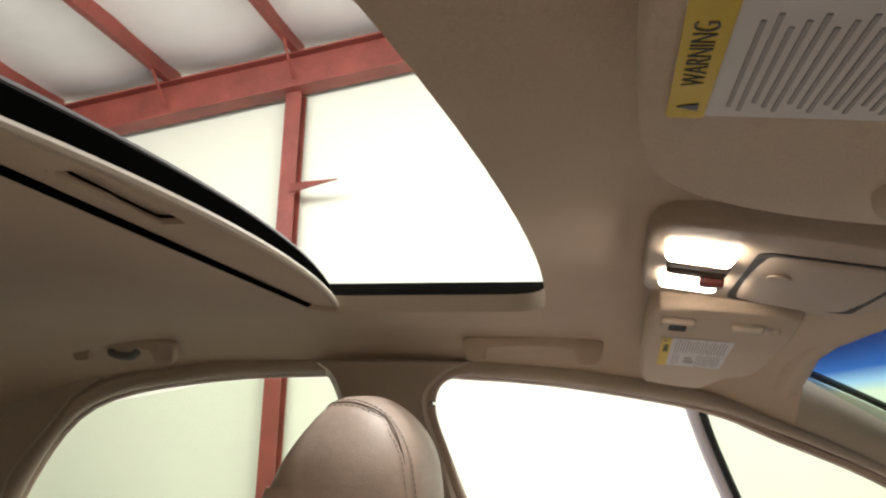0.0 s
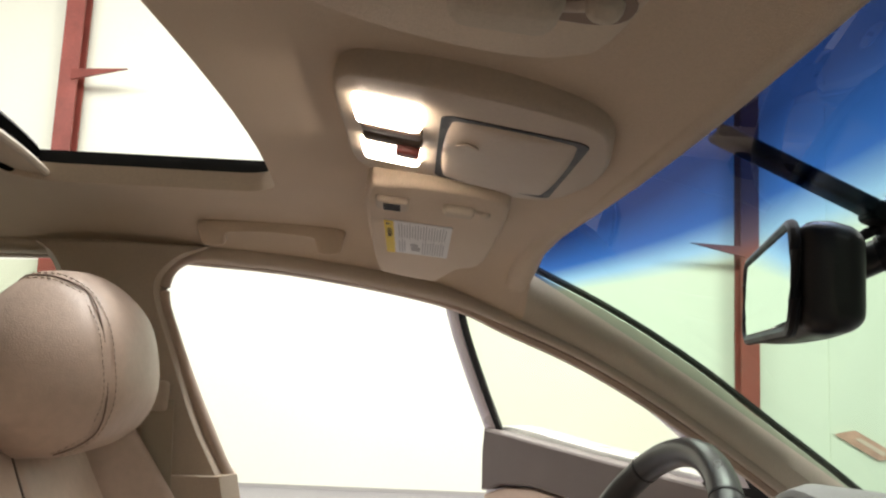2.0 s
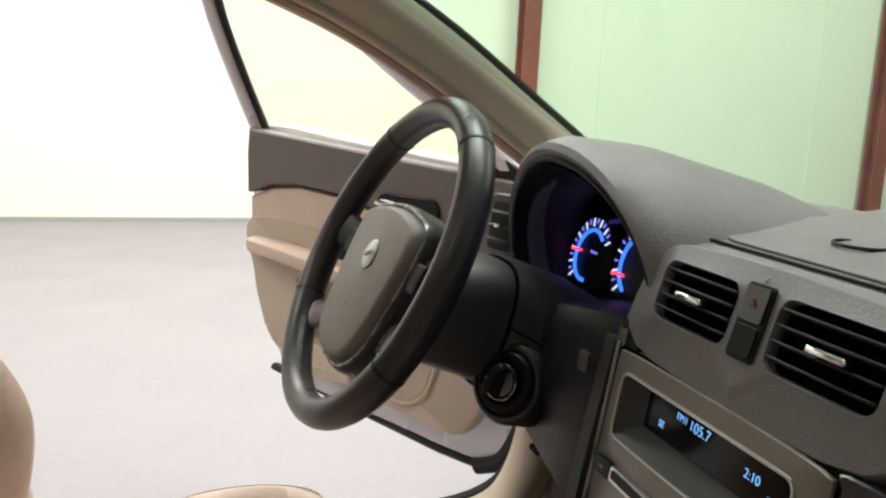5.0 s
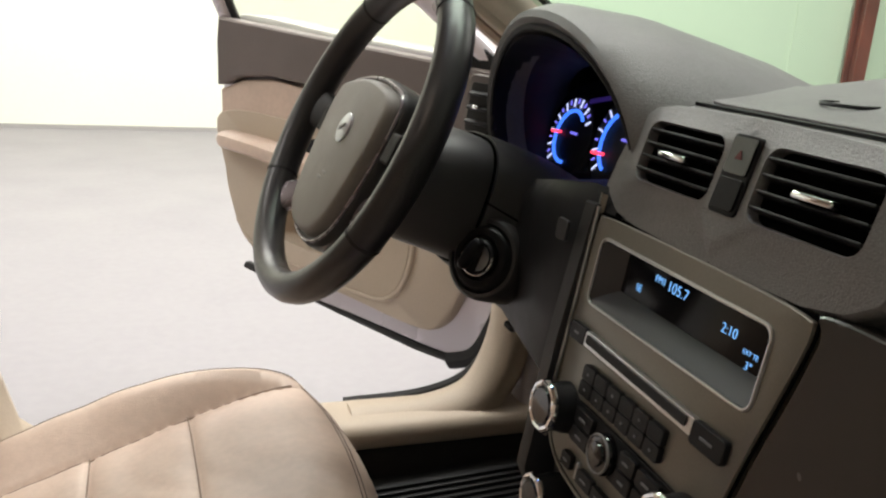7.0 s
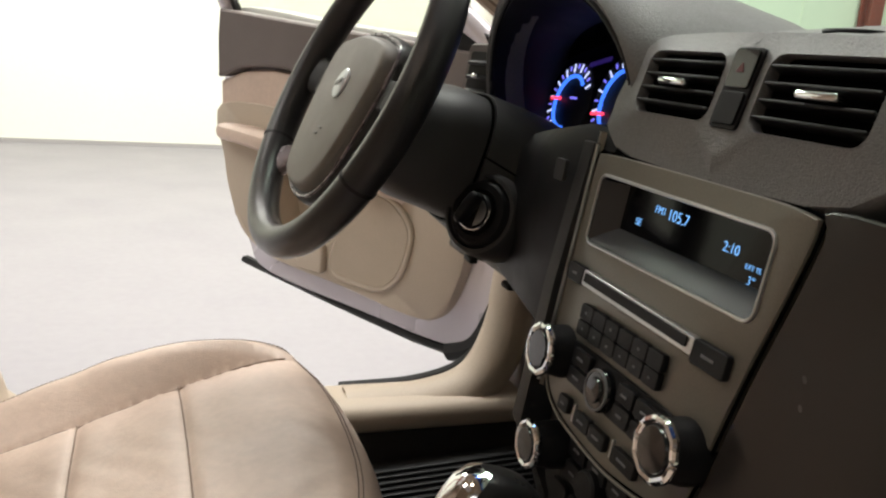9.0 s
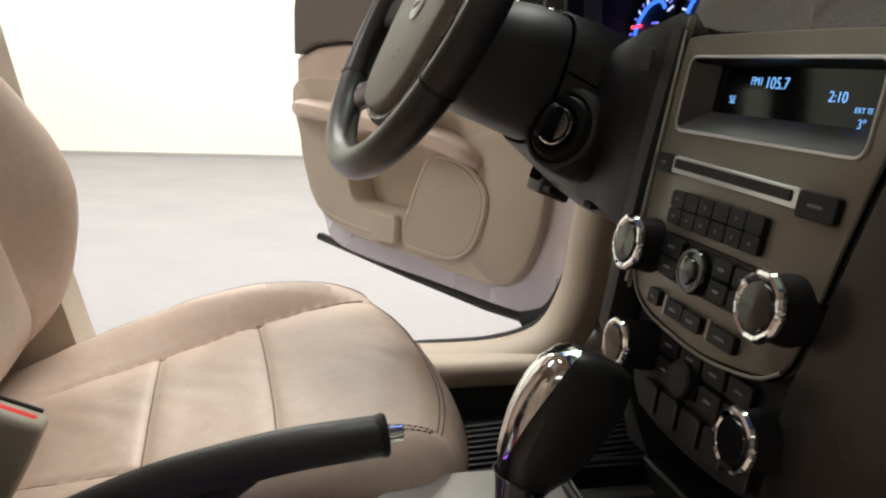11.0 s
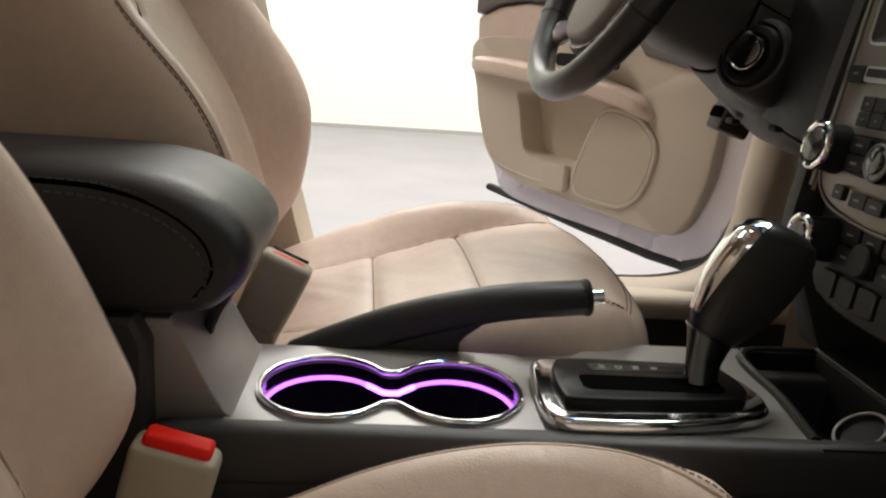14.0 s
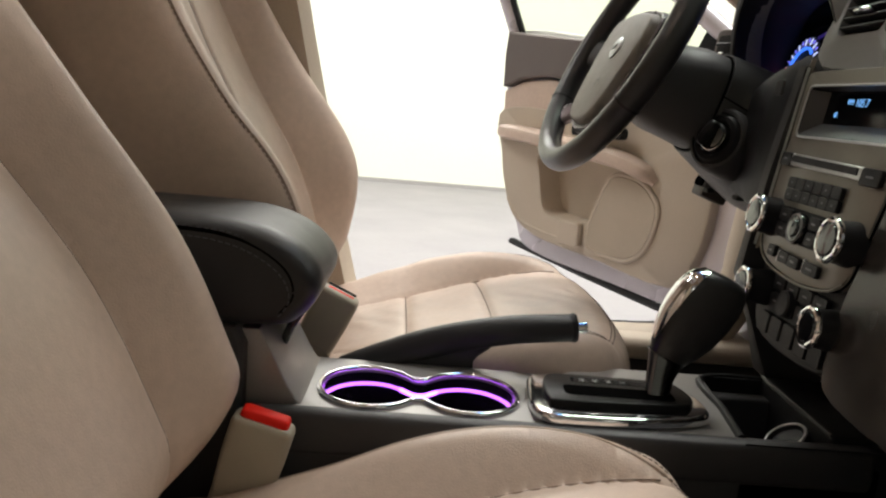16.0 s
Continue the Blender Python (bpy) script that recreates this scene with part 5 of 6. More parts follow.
for text, x, y, size in (("FM1", -0.045, 0.0605, 0.0090), ("105.7", -0.020, 0.0595, 0.0130), ("SE", -0.072, 0.045, 0.0090), ("2:10", 0.049, 0.0525, 0.0108), ("EXT TE", 0.076, 0.045, 0.0052), ("3\u00b0", 0.077, 0.036, 0.0090)):
    lettering(text, size, sf @ at(x, y, -0.0166), M_DISPLAY, well)


def knob(m, r, parent, label="black knob with a chrome ring"):
    k = part("knob", lathe([(0.0, -0.012), (r * 1.10, -0.012), (r * 1.08, 0.003), (r * 1.02, 0.008), (r * 0.98, 0.021), (r * 0.80, 0.024), (0.0, 0.023)], 32, m), M_DARK, parent, label)
    ring = [m @ Vector((r * (0.95 + 0.014 * math.cos(10 * a)) * math.cos(a), r * (0.95 + 0.014 * math.cos(10 * a)) * math.sin(a), 0.022)) for a in [2 * math.pi * q / 80 for q in range(80)]]
    part("knob_ring", tube(ring, 0.0036, 8, closed=True), M_CHROME, k, "scalloped chrome ring")
    part("knob_cap", lathe([(0.0, 0.0235), (r * 0.78, 0.0235), (r * 0.72, 0.026), (0.0, 0.0265)], 28, m), M_GLOSSBLACK, k)
    return k


def button(m, w, h, parent, name="button", mat=None, d=0.006):
    b = part(name, prism(rounded(w, h, min(w, h) * 0.18, 3), d, m, 0.0015), mat or M_DARK, parent)
    return b


def bar_mark(m, w, parent, mat):
    return part("key_mark", soft_box((w, 0.0022, 0.0006), 0.0002, n=1, m=m), mat, parent, smooth=False)


# disc slot and its keys
part("disc_slot_bar", prism(rounded(0.166, 0.0145, 0.002), 0.006, sf @ at(-0.017, -0.0165, 0.0, 0, 0, -1), 0.0015), M_SATIN, stack, "satin bar round the disc slot")
part("disc_slot", prism(rounded(0.154, 0.0078, 0.001), 0.002, sf @ at(-0.018, -0.0155, 0.0055, 0, 0, -1)), M_RUBBER, stack)
b = button(sf @ at(-0.115, -0.0155, 0.0), 0.028, 0.0165, stack)
bar_mark(sf @ at(-0.115, -0.0155, 0.0064), 0.008, b, M_MARK)
b = button(sf @ at(0.084, -0.020, 0.0), 0.038, 0.0185, stack)
bar_mark(sf @ at(0.084, -0.020, 0.0064), 0.014, b, M_MARK)
for r_ in range(2):
    for c in range(6):
        b = button(sf @ at(-0.079 + 0.0215 * c, -0.0425 - 0.0145 * r_, 0.0), 0.0208, 0.0140, stack, "preset_button")
        if r_ == 1 or c % 2 == 0:
            bar_mark(sf @ at(-0.079 + 0.0215 * c, -0.0425 - 0.0145 * r_, 0.0063), 0.003, b, M_MARK)
part("radio_control_plate", prism(smooth_outline([(-0.110, -0.073), (-0.015, -0.071), (0.085, -0.075), (0.092, -0.092), (0.082, -0.106), (-0.015, -0.110), (-0.108, -0.105), (-0.116, -0.090)], 4), 0.004, sf @ at(0, 0, -0.001), 0.001), M_DARK, stack, "black radio control strip")
for u_, v_ in ((-0.110, -0.089), (0.081, -0.090)):
    knob(sf @ at(u_, v_, 0.002), 0.0225, stack)
for u_, v_ in ((-0.091, -0.046), (0.093, -0.050)):
    knob(lf @ at(u_, v_, 0.002), 0.0205, stack)
for x, y, w_ in ((-0.066, -0.081, 0.030), (-0.066, -0.098, 0.030), (0.008, -0.082, 0.024), (0.008, -0.099, 0.024), (0.038, -0.083, 0.030), (0.038, -0.100, 0.030)):
    b = button(sf @ at(x, y, 0.002), w_, 0.0150, stack, "radio_button")
    bar_mark(sf @ at(x, y, 0.0086), w_ * 0.35, b, M_MARK)
part("seek_pad", lathe([(0.0, 0.0), (0.0185, 0.0), (0.0185, 0.008), (0.0165, 0.011), (0.011, 0.0115), (0.010, 0.014), (0.0, 0.015)], 32, sf @ at(-0.028, -0.0925, 0.0)), M_GLOSSBLACK, stack, "round black seek pad")
part("seek_ring", tube([sf @ Vector((-0.028 + 0.0165 * math.cos(a), -0.0925 + 0.0165 * math.sin(a), 0.0110)) for a in [2 * math.pi * q / 32 for q in range(32)]], 0.0012, 6, closed=True), M_DASH, stack)
for x, w_ in ((-0.080, 0.018), (-0.045, 0.026), (-0.018, 0.026), (0.024, 0.034)):
    v_ = -0.1265 - 0.004 * (1 - (x / 0.09) ** 2)
    b = button(sf @ at(x, v_, 0.0), w_, 0.0140, stack, "mode_button")
    bar_mark(sf @ at(x, v_, 0.0064), w_ * 0.4, b, M_MARK)
for x in (-0.0645, 0.0015):
    part("mode_divider", soft_box((0.0025, 0.016, 0.004), 0.001, n=2, m=sf @ at(x, -0.1295, 0.001)), M_SATIN, stack)
part("fascia_lower_lip", tube(spline([sf @ Vector((-0.133, -0.112, 0.0)), sf @ Vector((-0.120, -0.131, 0.0)), sf @ Vector((-0.092, -0.1445, 0.0)), sf @ Vector((-0.04, -0.151, 0.0)), sf @ Vector((0.01, -0.152, 0.0)), sf @ Vector((0.064, -0.144, 0.0)), sf @ Vector((0.089, -0.131, 0.0))], 6), 0.0016, 6), M_STACK, stack)
for r_ in range(2):
    for c in range(4):
        b = button(lf @ at(-0.050 + 0.034 * c, -0.032 - 0.022 * r_, -0.008), 0.030, 0.018, stack, "climate_button")
        bar_mark(lf @ at(-0.050 + 0.034 * c, -0.032 - 0.022 * r_, -0.0017), 0.010, b, M_MARK)
for c in range(5):
    b = button(lf @ at(-0.068 + 0.034 * c, -0.084, -0.008), 0.029, 0.026, stack, "climate_button")
    part("key_edge", soft_box((0.0025, 0.022, 0.002), 0.001, n=1, m=lf @ at(-0.053 + 0.034 * c, -0.084, -0.0014)), M_CONSIDE, b)
part("fan_dial", lathe([(0.0, -0.008), (0.017, -0.008), (0.016, 0.003), (0.014, 0.005), (0.0, 0.0055)], 28, lf @ at(-0.018, -0.050, 0.0)), M_DARK, stack)

# ---- steering wheel and column ----
TILT_W = radians(26)
WC = Vector((-0.119, 0.432, 0.951))
wheel = empty("steering_wheel", "dark leather four-spoke steering wheel with a round silver badge", "steering wheel")
wf = frame_of(WC, (0.10, -1, 0), (math.sin(TILT_W), 0.1 * math.sin(TILT_W), math.cos(TILT_W)))  # x to the car's right, y up the rim, z towards the driver
R = 0.200
M_RIM = leather("worn_rim_leather", (0.030, 0.029, 0.030), 0.32)
M_HUB = material("hub_grey_plastic", (0.215, 0.200, 0.182), 0.5, grain=0.05, scale=500, mottle=0.05, mottle_scale=15, bump=0.25, bump_scale=900)
M_SPOKE = material("satin_grey_spoke", (0.30, 0.27, 0.29), 0.28, metal=0.4, mottle=0.05, mottle_scale=20)
rim = [wf @ Vector((R * math.cos(a), R * math.sin(a), 0.0)) for a in [2 * math.pi * k / 72 for k in range(72)]]
part("rim", tube(rim, 0.019, 14, closed=True, up=wf.to_3x3() @ Vector((0, 0, 1)), flat=1.10), M_RIM, wheel, "worn dark leather wheel rim")
for a in (52, 128, 208, 332):
    c, s = math.cos(radians(a)), math.sin(radians(a))
    part("rim_joint", tube([wf @ Vector((R * math.cos(radians(a - 0.5)), R * math.sin(radians(a - 0.5)), 0)), wf @ Vector((R * math.cos(radians(a + 0.5)), R * math.sin(radians(a + 0.5)), 0))], 0.0195, 14, up=wf.to_3x3() @ Vector((0, 0, 1)), flat=1.12), M_RUBBER, wheel)
HUB = smooth_outline([(-0.086, 0.052), (-0.045, 0.064), (0.0, 0.068), (0.045, 0.064), (0.086, 0.052), (0.096, 0.016), (0.088, -0.045), (0.072, -0.100), (0.042, -0.128), (0.0, -0.135), (-0.042, -0.128), (-0.072, -0.100), (-0.088, -0.045), (-0.096, 0.016)], 5)
part("hub_border", prism(grown(HUB, (0.0, -0.02), 1.10), 0.044, wf @ at(0, 0, -0.048), 0.012, seg=4), M_SHROUD, wheel, "dark border of the airbag cover")
part("hub_trim_line", tube([wf @ Vector((x, y, -0.004)) for x, y in grown(HUB, (0.0, -0.02), 1.045)], 0.0022, 6, closed=True), M_SPOKE, wheel)
part("hub_pad", prism(HUB, 0.050, wf @ at(0, 0, -0.040), 0.018, seg=5), M_HUB, wheel, "grey airbag cover")
for k in (-1, 1):
    part("hub_mark", soft_box((0.014, 0.003, 0.0008), 0.0003, n=1, m=wf @ at(0.004 * k, -0.062 + 0.004 * k, 0.0104)), M_DASH, wheel)
part("hub_back", lathe([(0.0, -0.09), (0.05, -0.09), (0.065, -0.04), (0.07, -0.02), (0.0, -0.02)], 28, wf), M_DARK, wheel)
part("badge", lathe([(0.0, 0.0), (0.0185, 0.0), (0.019, 0.002), (0.0175, 0.003), (0.0, 0.0035)], 28, wf @ at(0, 0.000, 0.0095)), M_BADGE, wheel, "round silver badge")
part("badge_mark", soft_box((0.018, 0.005, 0.001), 0.0004, n=1, m=wf @ at(0, 0.000, 0.0142, 0, 0, 25)), M_DASH, wheel)
for side_, z0, a in ((-1, 0.0, 177), (1, 0.0, 3), (-1, 0.0, 219), (1, 0.0, 321)):
    e = Vector((R * math.cos(radians(a)), R * math.sin(radians(a)), 0.0))
    b_ = Vector((e.x * 0.36, e.y * 0.42 + 0.0, -0.012))
    upper = a in (177, 3)
    side_v = Vector((-math.sin(radians(a)), math.cos(radians(a)), 0.0))
    rings = []
    for f_, w_, h_, dz in ((0.0, 0.050, 0.020, -0.020), (0.35, 0.040, 0.014, -0.020), (0.65, 0.036, 0.011, -0.016), (0.88, 0.044, 0.012, -0.008), (1.0, 0.056, 0.012, -0.003)):
        o_ = b_.lerp(e, f_) + Vector((0, 0, dz))
        rings.append([wf @ (o_ + side_v * (w_ if upper else w_ * 0.85) * 0.62 * c_ + Vector((0, 0, h_ * s_))) for c_, s_ in circle(1.0, 20, p=2.6)])
    part("spoke", loft(rings), M_SHROUD if upper else M_SPOKE, wheel, "dark wheel spoke" if upper else "satin grey wheel spoke")
    if a in (177, 3):
        pad = b_.lerp(e, 0.42)
        part("thumb_switch", soft_box((0.028, 0.036, 0.010), 0.004, m=wf @ at(pad.x, pad.y - 0.006, -0.006)), M_DARK, wheel)
col = empty("steering_column", "black steering column shroud with ignition lock and stalks", "steering column")
SECTIONS = ((-0.100, 0.952, 0.868, 0.052), (-0.092, 0.960, 0.850, 0.064), (-0.060, 0.966, 0.832, 0.074), (-0.020, 0.962, 0.818, 0.079), (0.010, 0.952, 0.806, 0.082), (0.013, 0.956, 0.800, 0.088), (0.050, 0.944, 0.772, 0.104), (0.090, 0.928, 0.742, 0.122), (0.130, 0.905, 0.715, 0.138), (0.170, 0.885, 0.700, 0.146))


def column_ring(x, top, low, w, n=36):
    lean = 0.30 * (top - low)
    return [Vector((x + lean * (zz / 2), 0.402 + w * yy, (top + low) / 2 + (top - low) / 2 * zz)) for yy, zz in circle(1.0, n, p=2.9)]


part("shroud", loft([column_ring(*q) for q in SECTIONS[:5]]), M_SHROUD, col, "black plastic column shroud")
part("shroud_base", loft([column_ring(*q) for q in SECTIONS[5:]]), M_SHROUD, col, "wider black shroud at the dash")
part("shroud_seam", tube(column_ring(0.0115, 0.953, 0.804, 0.083), 0.0016, 6, closed=True), M_VOID, col)
part("shroud_split", tube([Vector((x, 0.402 - w * 1.003, (t_ + b_) / 2 + 0.012)) for x, t_, b_, w in SECTIONS[5:9]], 0.0011, 5), M_VOID, col)
ign = frame_of((0.001, 0.2975, 0.8305), (0.55, -0.83, 0), (0.35, 0, 0.94))
part("lock_collar", lathe([(0.050, -0.06), (0.049, -0.014), (0.045, -0.008), (0.041, -0.007), (0.038, -0.014)], 36, ign), M_SHROUD, col, "raised collar round the lock")
part("ignition_bezel", lathe([(0.0, -0.03), (0.038, -0.03), (0.039, -0.010), (0.034, -0.004), (0.027, -0.003), (0.024, -0.010), (0.0, -0.010)], 32, ign), M_DARK, col)
lock_ = part("ignition_lock", lathe([(0.0, -0.012), (0.0215, -0.012), (0.0212, 0.001), (0.0195, 0.003), (0.0, 0.003)], 28, ign), M_DARK, col, "black ignition lock with a bright rim")
part("lock_rim", tube([ign @ Vector((0.0205 * math.cos(a), 0.0205 * math.sin(a), 0.002)) for a in [math.pi * (0.95 + 1.15 * k / 28) for k in range(29)]], 0.0012, 8), M_CHROME, lock_)
part("lock_face", prism([(0.016 * math.cos(a), 0.016 * math.sin(a)) for a in [math.radians(-78 + 10 * k) for k in range(15)]], 0.0020, ign @ at(0.001, 0, 0.0025), 0.0005), M_SATIN, lock_)
part("ignition_key", soft_box((0.013, 0.040, 0.020), 0.005, mid=3, m=ign @ at(-0.002, 0.002, 0.012, 0, 0, -28), fn=lambda p, q: (p.x * (1 - 0.3 * max(0, -q[1])), p.y, p.z * (1 - 0.25 * q[1] ** 2))), M_DARK, col, "black key bow in the lock")
part("wiper_stalk", tube(spline([(-0.06, 0.40, 0.93), (-0.075, 0.47, 0.915), (-0.10, 0.55, 0.90)], 5), 0.010, 8), M_DARK, col)


# ---- the centre console ----
con = empty("centre_console", "brushed grey centre console with lit twin cup holders and gear gate", "console")
TOPZ = 0.520


def fat8(r, d, neck, n=20):
    """The outline of two joined cups: circles of radius r, their centres d apart, with a rounded waist."""
    a0 = 0.70
    pts = []
    for k in range(n + 1):
        a = a0 + (2 * math.pi - 2 * a0) * k / n
        pts.append((-d / 2 + r * math.cos(a), 1.11 * r * math.sin(a)))
    pts += [(-0.007, -neck * 1.03), (0.0, -neck), (0.007, -neck * 1.03)]
    for k in range(n + 1):
        a = math.pi + a0 + (2 * math.pi - 2 * a0) * k / n
        pts.append((d / 2 + r * math.cos(a), 1.11 * r * math.sin(a)))
    pts += [(0.007, neck * 1.03), (0.0, neck), (-0.007, neck * 1.03)]
    return pts


CUPS = Vector((-0.405, -0.0155, TOPZ))
cup_in = fat8(0.055, 0.114, 0.0295)
# top plate with the cup opening, as a skin from the opening's outline to the plate's rim


def to_rim(p, x0, x1, y0, y1):
    kx = ((x1 if p.x > 0 else x0)) / p.x if abs(p.x) > 1e-6 else 1e9
    ky = ((y1 if p.y > 0 else y0)) / p.y if abs(p.y) > 1e-6 else 1e9
    return p * min(kx, ky)


def console_plate():
    bm = bmesh.new()
    inner = perimeter(cup_in, 120)
    rings = [[CUPS + Vector((p.x, p.y, -0.012)) for p in inner], [CUPS + Vector((p.x, p.y, 0)) for p in inner]]
    rings.append([CUPS + Vector((*to_rim(p, -0.132, 0.125, -0.0685, 0.0975), 0)) for p in inner])
    loft(rings, caps=False, bm=bm)
    return bm


part("cup_panel", console_plate(), M_CONSOLE, con, "brushed grey panel round the cup holders")
part("gear_panel", prism([(-0.281, -0.080), (-0.281, 0.083), (-0.225, 0.090), (-0.18, 0.130), (-0.03, 0.132), (-0.035, 0.06), (-0.056, -0.086)], 0.01, at(0, 0, TOPZ - 0.012), 0.002), M_CONSOLE, con, "brushed grey panel round the gear lever")
part("console_edge", soft_box((0.68, 0.026, 0.05), 0.010, m=at(-0.25, -0.088, TOPZ - 0.024), mids=(8, 1, 1)), M_CONSIDE, con)
part("console_side", box(-0.60, 0.10, -0.098, -0.080, 0.20, 0.505, 0.006), M_CONSIDE, con, "black console side")
part("console_side", box(-0.60, 0.10, 0.082, 0.110, 0.20, 0.505, 0.006), M_CONSIDE, con)
part("rear_ramp", prism([(-0.528, 0.518), (-0.536, 0.524), (-0.545, 0.538), (-0.578, 0.60), (-0.62, 0.60), (-0.62, 0.40), (-0.528, 0.40)], 0.155, Matrix(((1, 0, 0, 0), (0, 0, -1, 0.078), (0, 1, 0, 0), (0, 0, 0, 1))), 0.003), M_CONSOLE, con, "brushed grey ramp up to the armrest")
part("storage_box", prism([(-0.590, 0.50), (-0.590, 0.585), (-0.600, 0.606), (-1.0, 0.61), (-1.0, 0.20), (-0.59, 0.20)], 0.19, Matrix(((1, 0, 0, 0), (0, 0, -1, 0.095), (0, 1, 0, 0), (0, 0, 0, 1))), 0.012), M_CONSIDE, con, "black storage box under the armrest")
rim8 = [CUPS + Vector((p.x, p.y, 0.003)) for p in perimeter(fat8(0.0570, 0.114, 0.0315), 160)]
part("cup_ring", tube(rim8, 0.0030, 10, closed=True, flat=0.9), M_CHROME, con, "chrome double cup ring")
wall8 = perimeter(cup_in, 120)
well8 = part("cup_well", loft([[CUPS + Vector((p.x, p.y, -0.002)) for p in wall8], [CUPS + Vector((p.x * 0.97, p.y * 0.96, -0.085)) for p in wall8], [CUPS + Vector((p.x * 0.5, p.y * 0.2, -0.088)) for p in wall8]], caps=False), M_GLOSSBLACK, con, "black cup holder wells")
line8 = [CUPS + Vector((p.x * 0.985, p.y * 0.975, -0.016)) for p in wall8]
part("light_ring", tube(line8, 0.0020, 6, closed=True), M_PURPLE_HOT, con, "violet light ring inside the cup holders")
waist = sorted([p for p in wall8 if abs(p.x) < 0.024 and p.y > 0], key=lambda p: p.x)
part("waist_light", tube([CUPS + Vector((p.x * 0.985, p.y * 0.965, -0.016)) for p in waist], 0.0027, 8), M_PURPLE, con, "brighter violet light at the waist")
for s in (-1, 1):
    part("cup_floor", lathe([(0.0, 0.0), (0.034, 0.0), (0.036, 0.004), (0.040, 0.004), (0.041, 0.0), (0.048, 0.0)], 28, at(CUPS.x + s * 0.057, CUPS.y, TOPZ - 0.088)), M_RUBBER, con)
bin_ = part("front_bin", prism(rounded(0.25, 0.20, 0.02, cx=0.055, cy=0.018), 0.01, at(0, 0, 0.44), 0.003), M_RUBBER, con, "black storage bin below the stack")
part("bin_rim", tube(spline([(-0.054, -0.083, 0.519), (-0.044, 0.0, 0.519), (-0.030, 0.118, 0.519), (0.10, 0.122, 0.519)], 6), 0.005, 8), M_DARK, bin_)
part("bin_wall", box(-0.03, 0.16, 0.118, 0.126, 0.40, 0.520), M_DARK, bin_)
part("bin_wall", box(-0.055, 0.16, -0.098, -0.082, 0.40, 0.520), M_DARK, bin_)
part("bin_ledge", soft_box((0.085, 0.196, 0.13), 0.006, m=at(0.090, 0.019, 0.462)), M_DARK, bin_, "black ledge below the stack")
part("ledge_edge", tube([(0.0475, -0.076, 0.5275), (0.0475, 0.114, 0.5275)], 0.0020, 8), M_CONSIDE, bin_)
sock = part("power_socket", lathe([(0.0, -0.02), (0.024, -0.02), (0.026, 0.006), (0.022, 0.010), (0.019, 0.006), (0.0, 0.006)], 28, at(0.030, -0.020, 0.492, 0, -35)), M_DARK, bin_, "round power socket")
part("socket_ring", tube([at(0.030, -0.020, 0.492, 0, -35) @ Vector((0.024 * math.cos(a), 0.024 * math.sin(a), 0.009)) for a in [2 * math.pi * q / 32 for q in range(32)]], 0.0020, 8, closed=True), M_CONSOLE, sock)

# gear gate and lever
gate = empty("gear_selector", "black and chrome automatic gear lever in a chrome-framed gate", "gear lever")
FRAME = smooth_outline([(-0.272, 0.040), (-0.279, -0.010), (-0.279, -0.060), (-0.268, -0.082), (-0.240, -0.0865), (-0.170, -0.083), (-0.105, -0.067), (-0.082, -0.052), (-0.074, -0.025), (-0.080, 0.010), (-0.098, 0.034), (-0.180, 0.046), (-0.245, 0.048)], 6)
PLATE = smooth_outline([(-0.255, 0.022), (-0.263, -0.010), (-0.262, -0.052), (-0.250, -0.061), (-0.180, -0.0585), (-0.115, -0.052), (-0.098, -0.042), (-0.092, -0.020), (-0.099, 0.016), (-0.115, 0.026), (-0.180, 0.029), (-0.238, 0.029)], 6)
part("chrome_frame", prism(FRAME, 0.014, at(0, 0, TOPZ - 0.002), 0.0095, seg=7), M_CHROME, gate, "chrome gate frame")
part("gate_plate", prism(PLATE, 0.0215, at(0, 0, TOPZ - 0.001), 0.005, seg=4), M_GATE, gate, "satin black raised gate plate")
# Flat black plate; the slot's dark depth is only colour.
part("gate_slot", prism(rounded(0.126, 0.030, 0.007, cx=-0.178, cy=-0.027), 0.0012, at(0, 0, TOPZ + 0.0200)), M_VOID, gate)
part("letter_strip", prism(rounded(0.100, 0.016, 0.004, cx=-0.178, cy=0.0075), 0.0010, at(0, 0, TOPZ + 0.0200)), M_GLOSSBLACK, gate)
M_LETTER = material("pale_gate_print", (0.40, 0.40, 0.41), 0.6)
for ch, lx in zip("MDNR", (-0.215, -0.199, -0.183, -0.166)):
    lettering(ch, 0.0095, at(lx, 0.0075, TOPZ + 0.0213, 0, 0, -90), M_LETTER, gate, "gate_letter")


def lever_ring(left, right, w, y=0.0, a0=0, a1=360, n=28, grow=0.0):
    """A flat-sided ring of the lever between two points of its side view, or a stretch of it."""
    a, b = Vector((left[0], y, left[1])), Vector((right[0], y, right[1]))
    mid, half = (a + b) / 2, (b - a) / 2
    out, full = [], a1 - a0 == 360
    for k in range(n if full else n + 1):
        g = radians(a0 + (a1 - a0) * k / n)
        c, s = math.cos(g), math.sin(g)
        c, s = math.copysign(abs(c) ** (2 / 2.5), c), math.copysign(abs(s) ** (2 / 2.5), s)
        out.append(mid + half * c * (1 + grow / half.length) + Vector((0, (w + grow) * s, 0)))
    return out


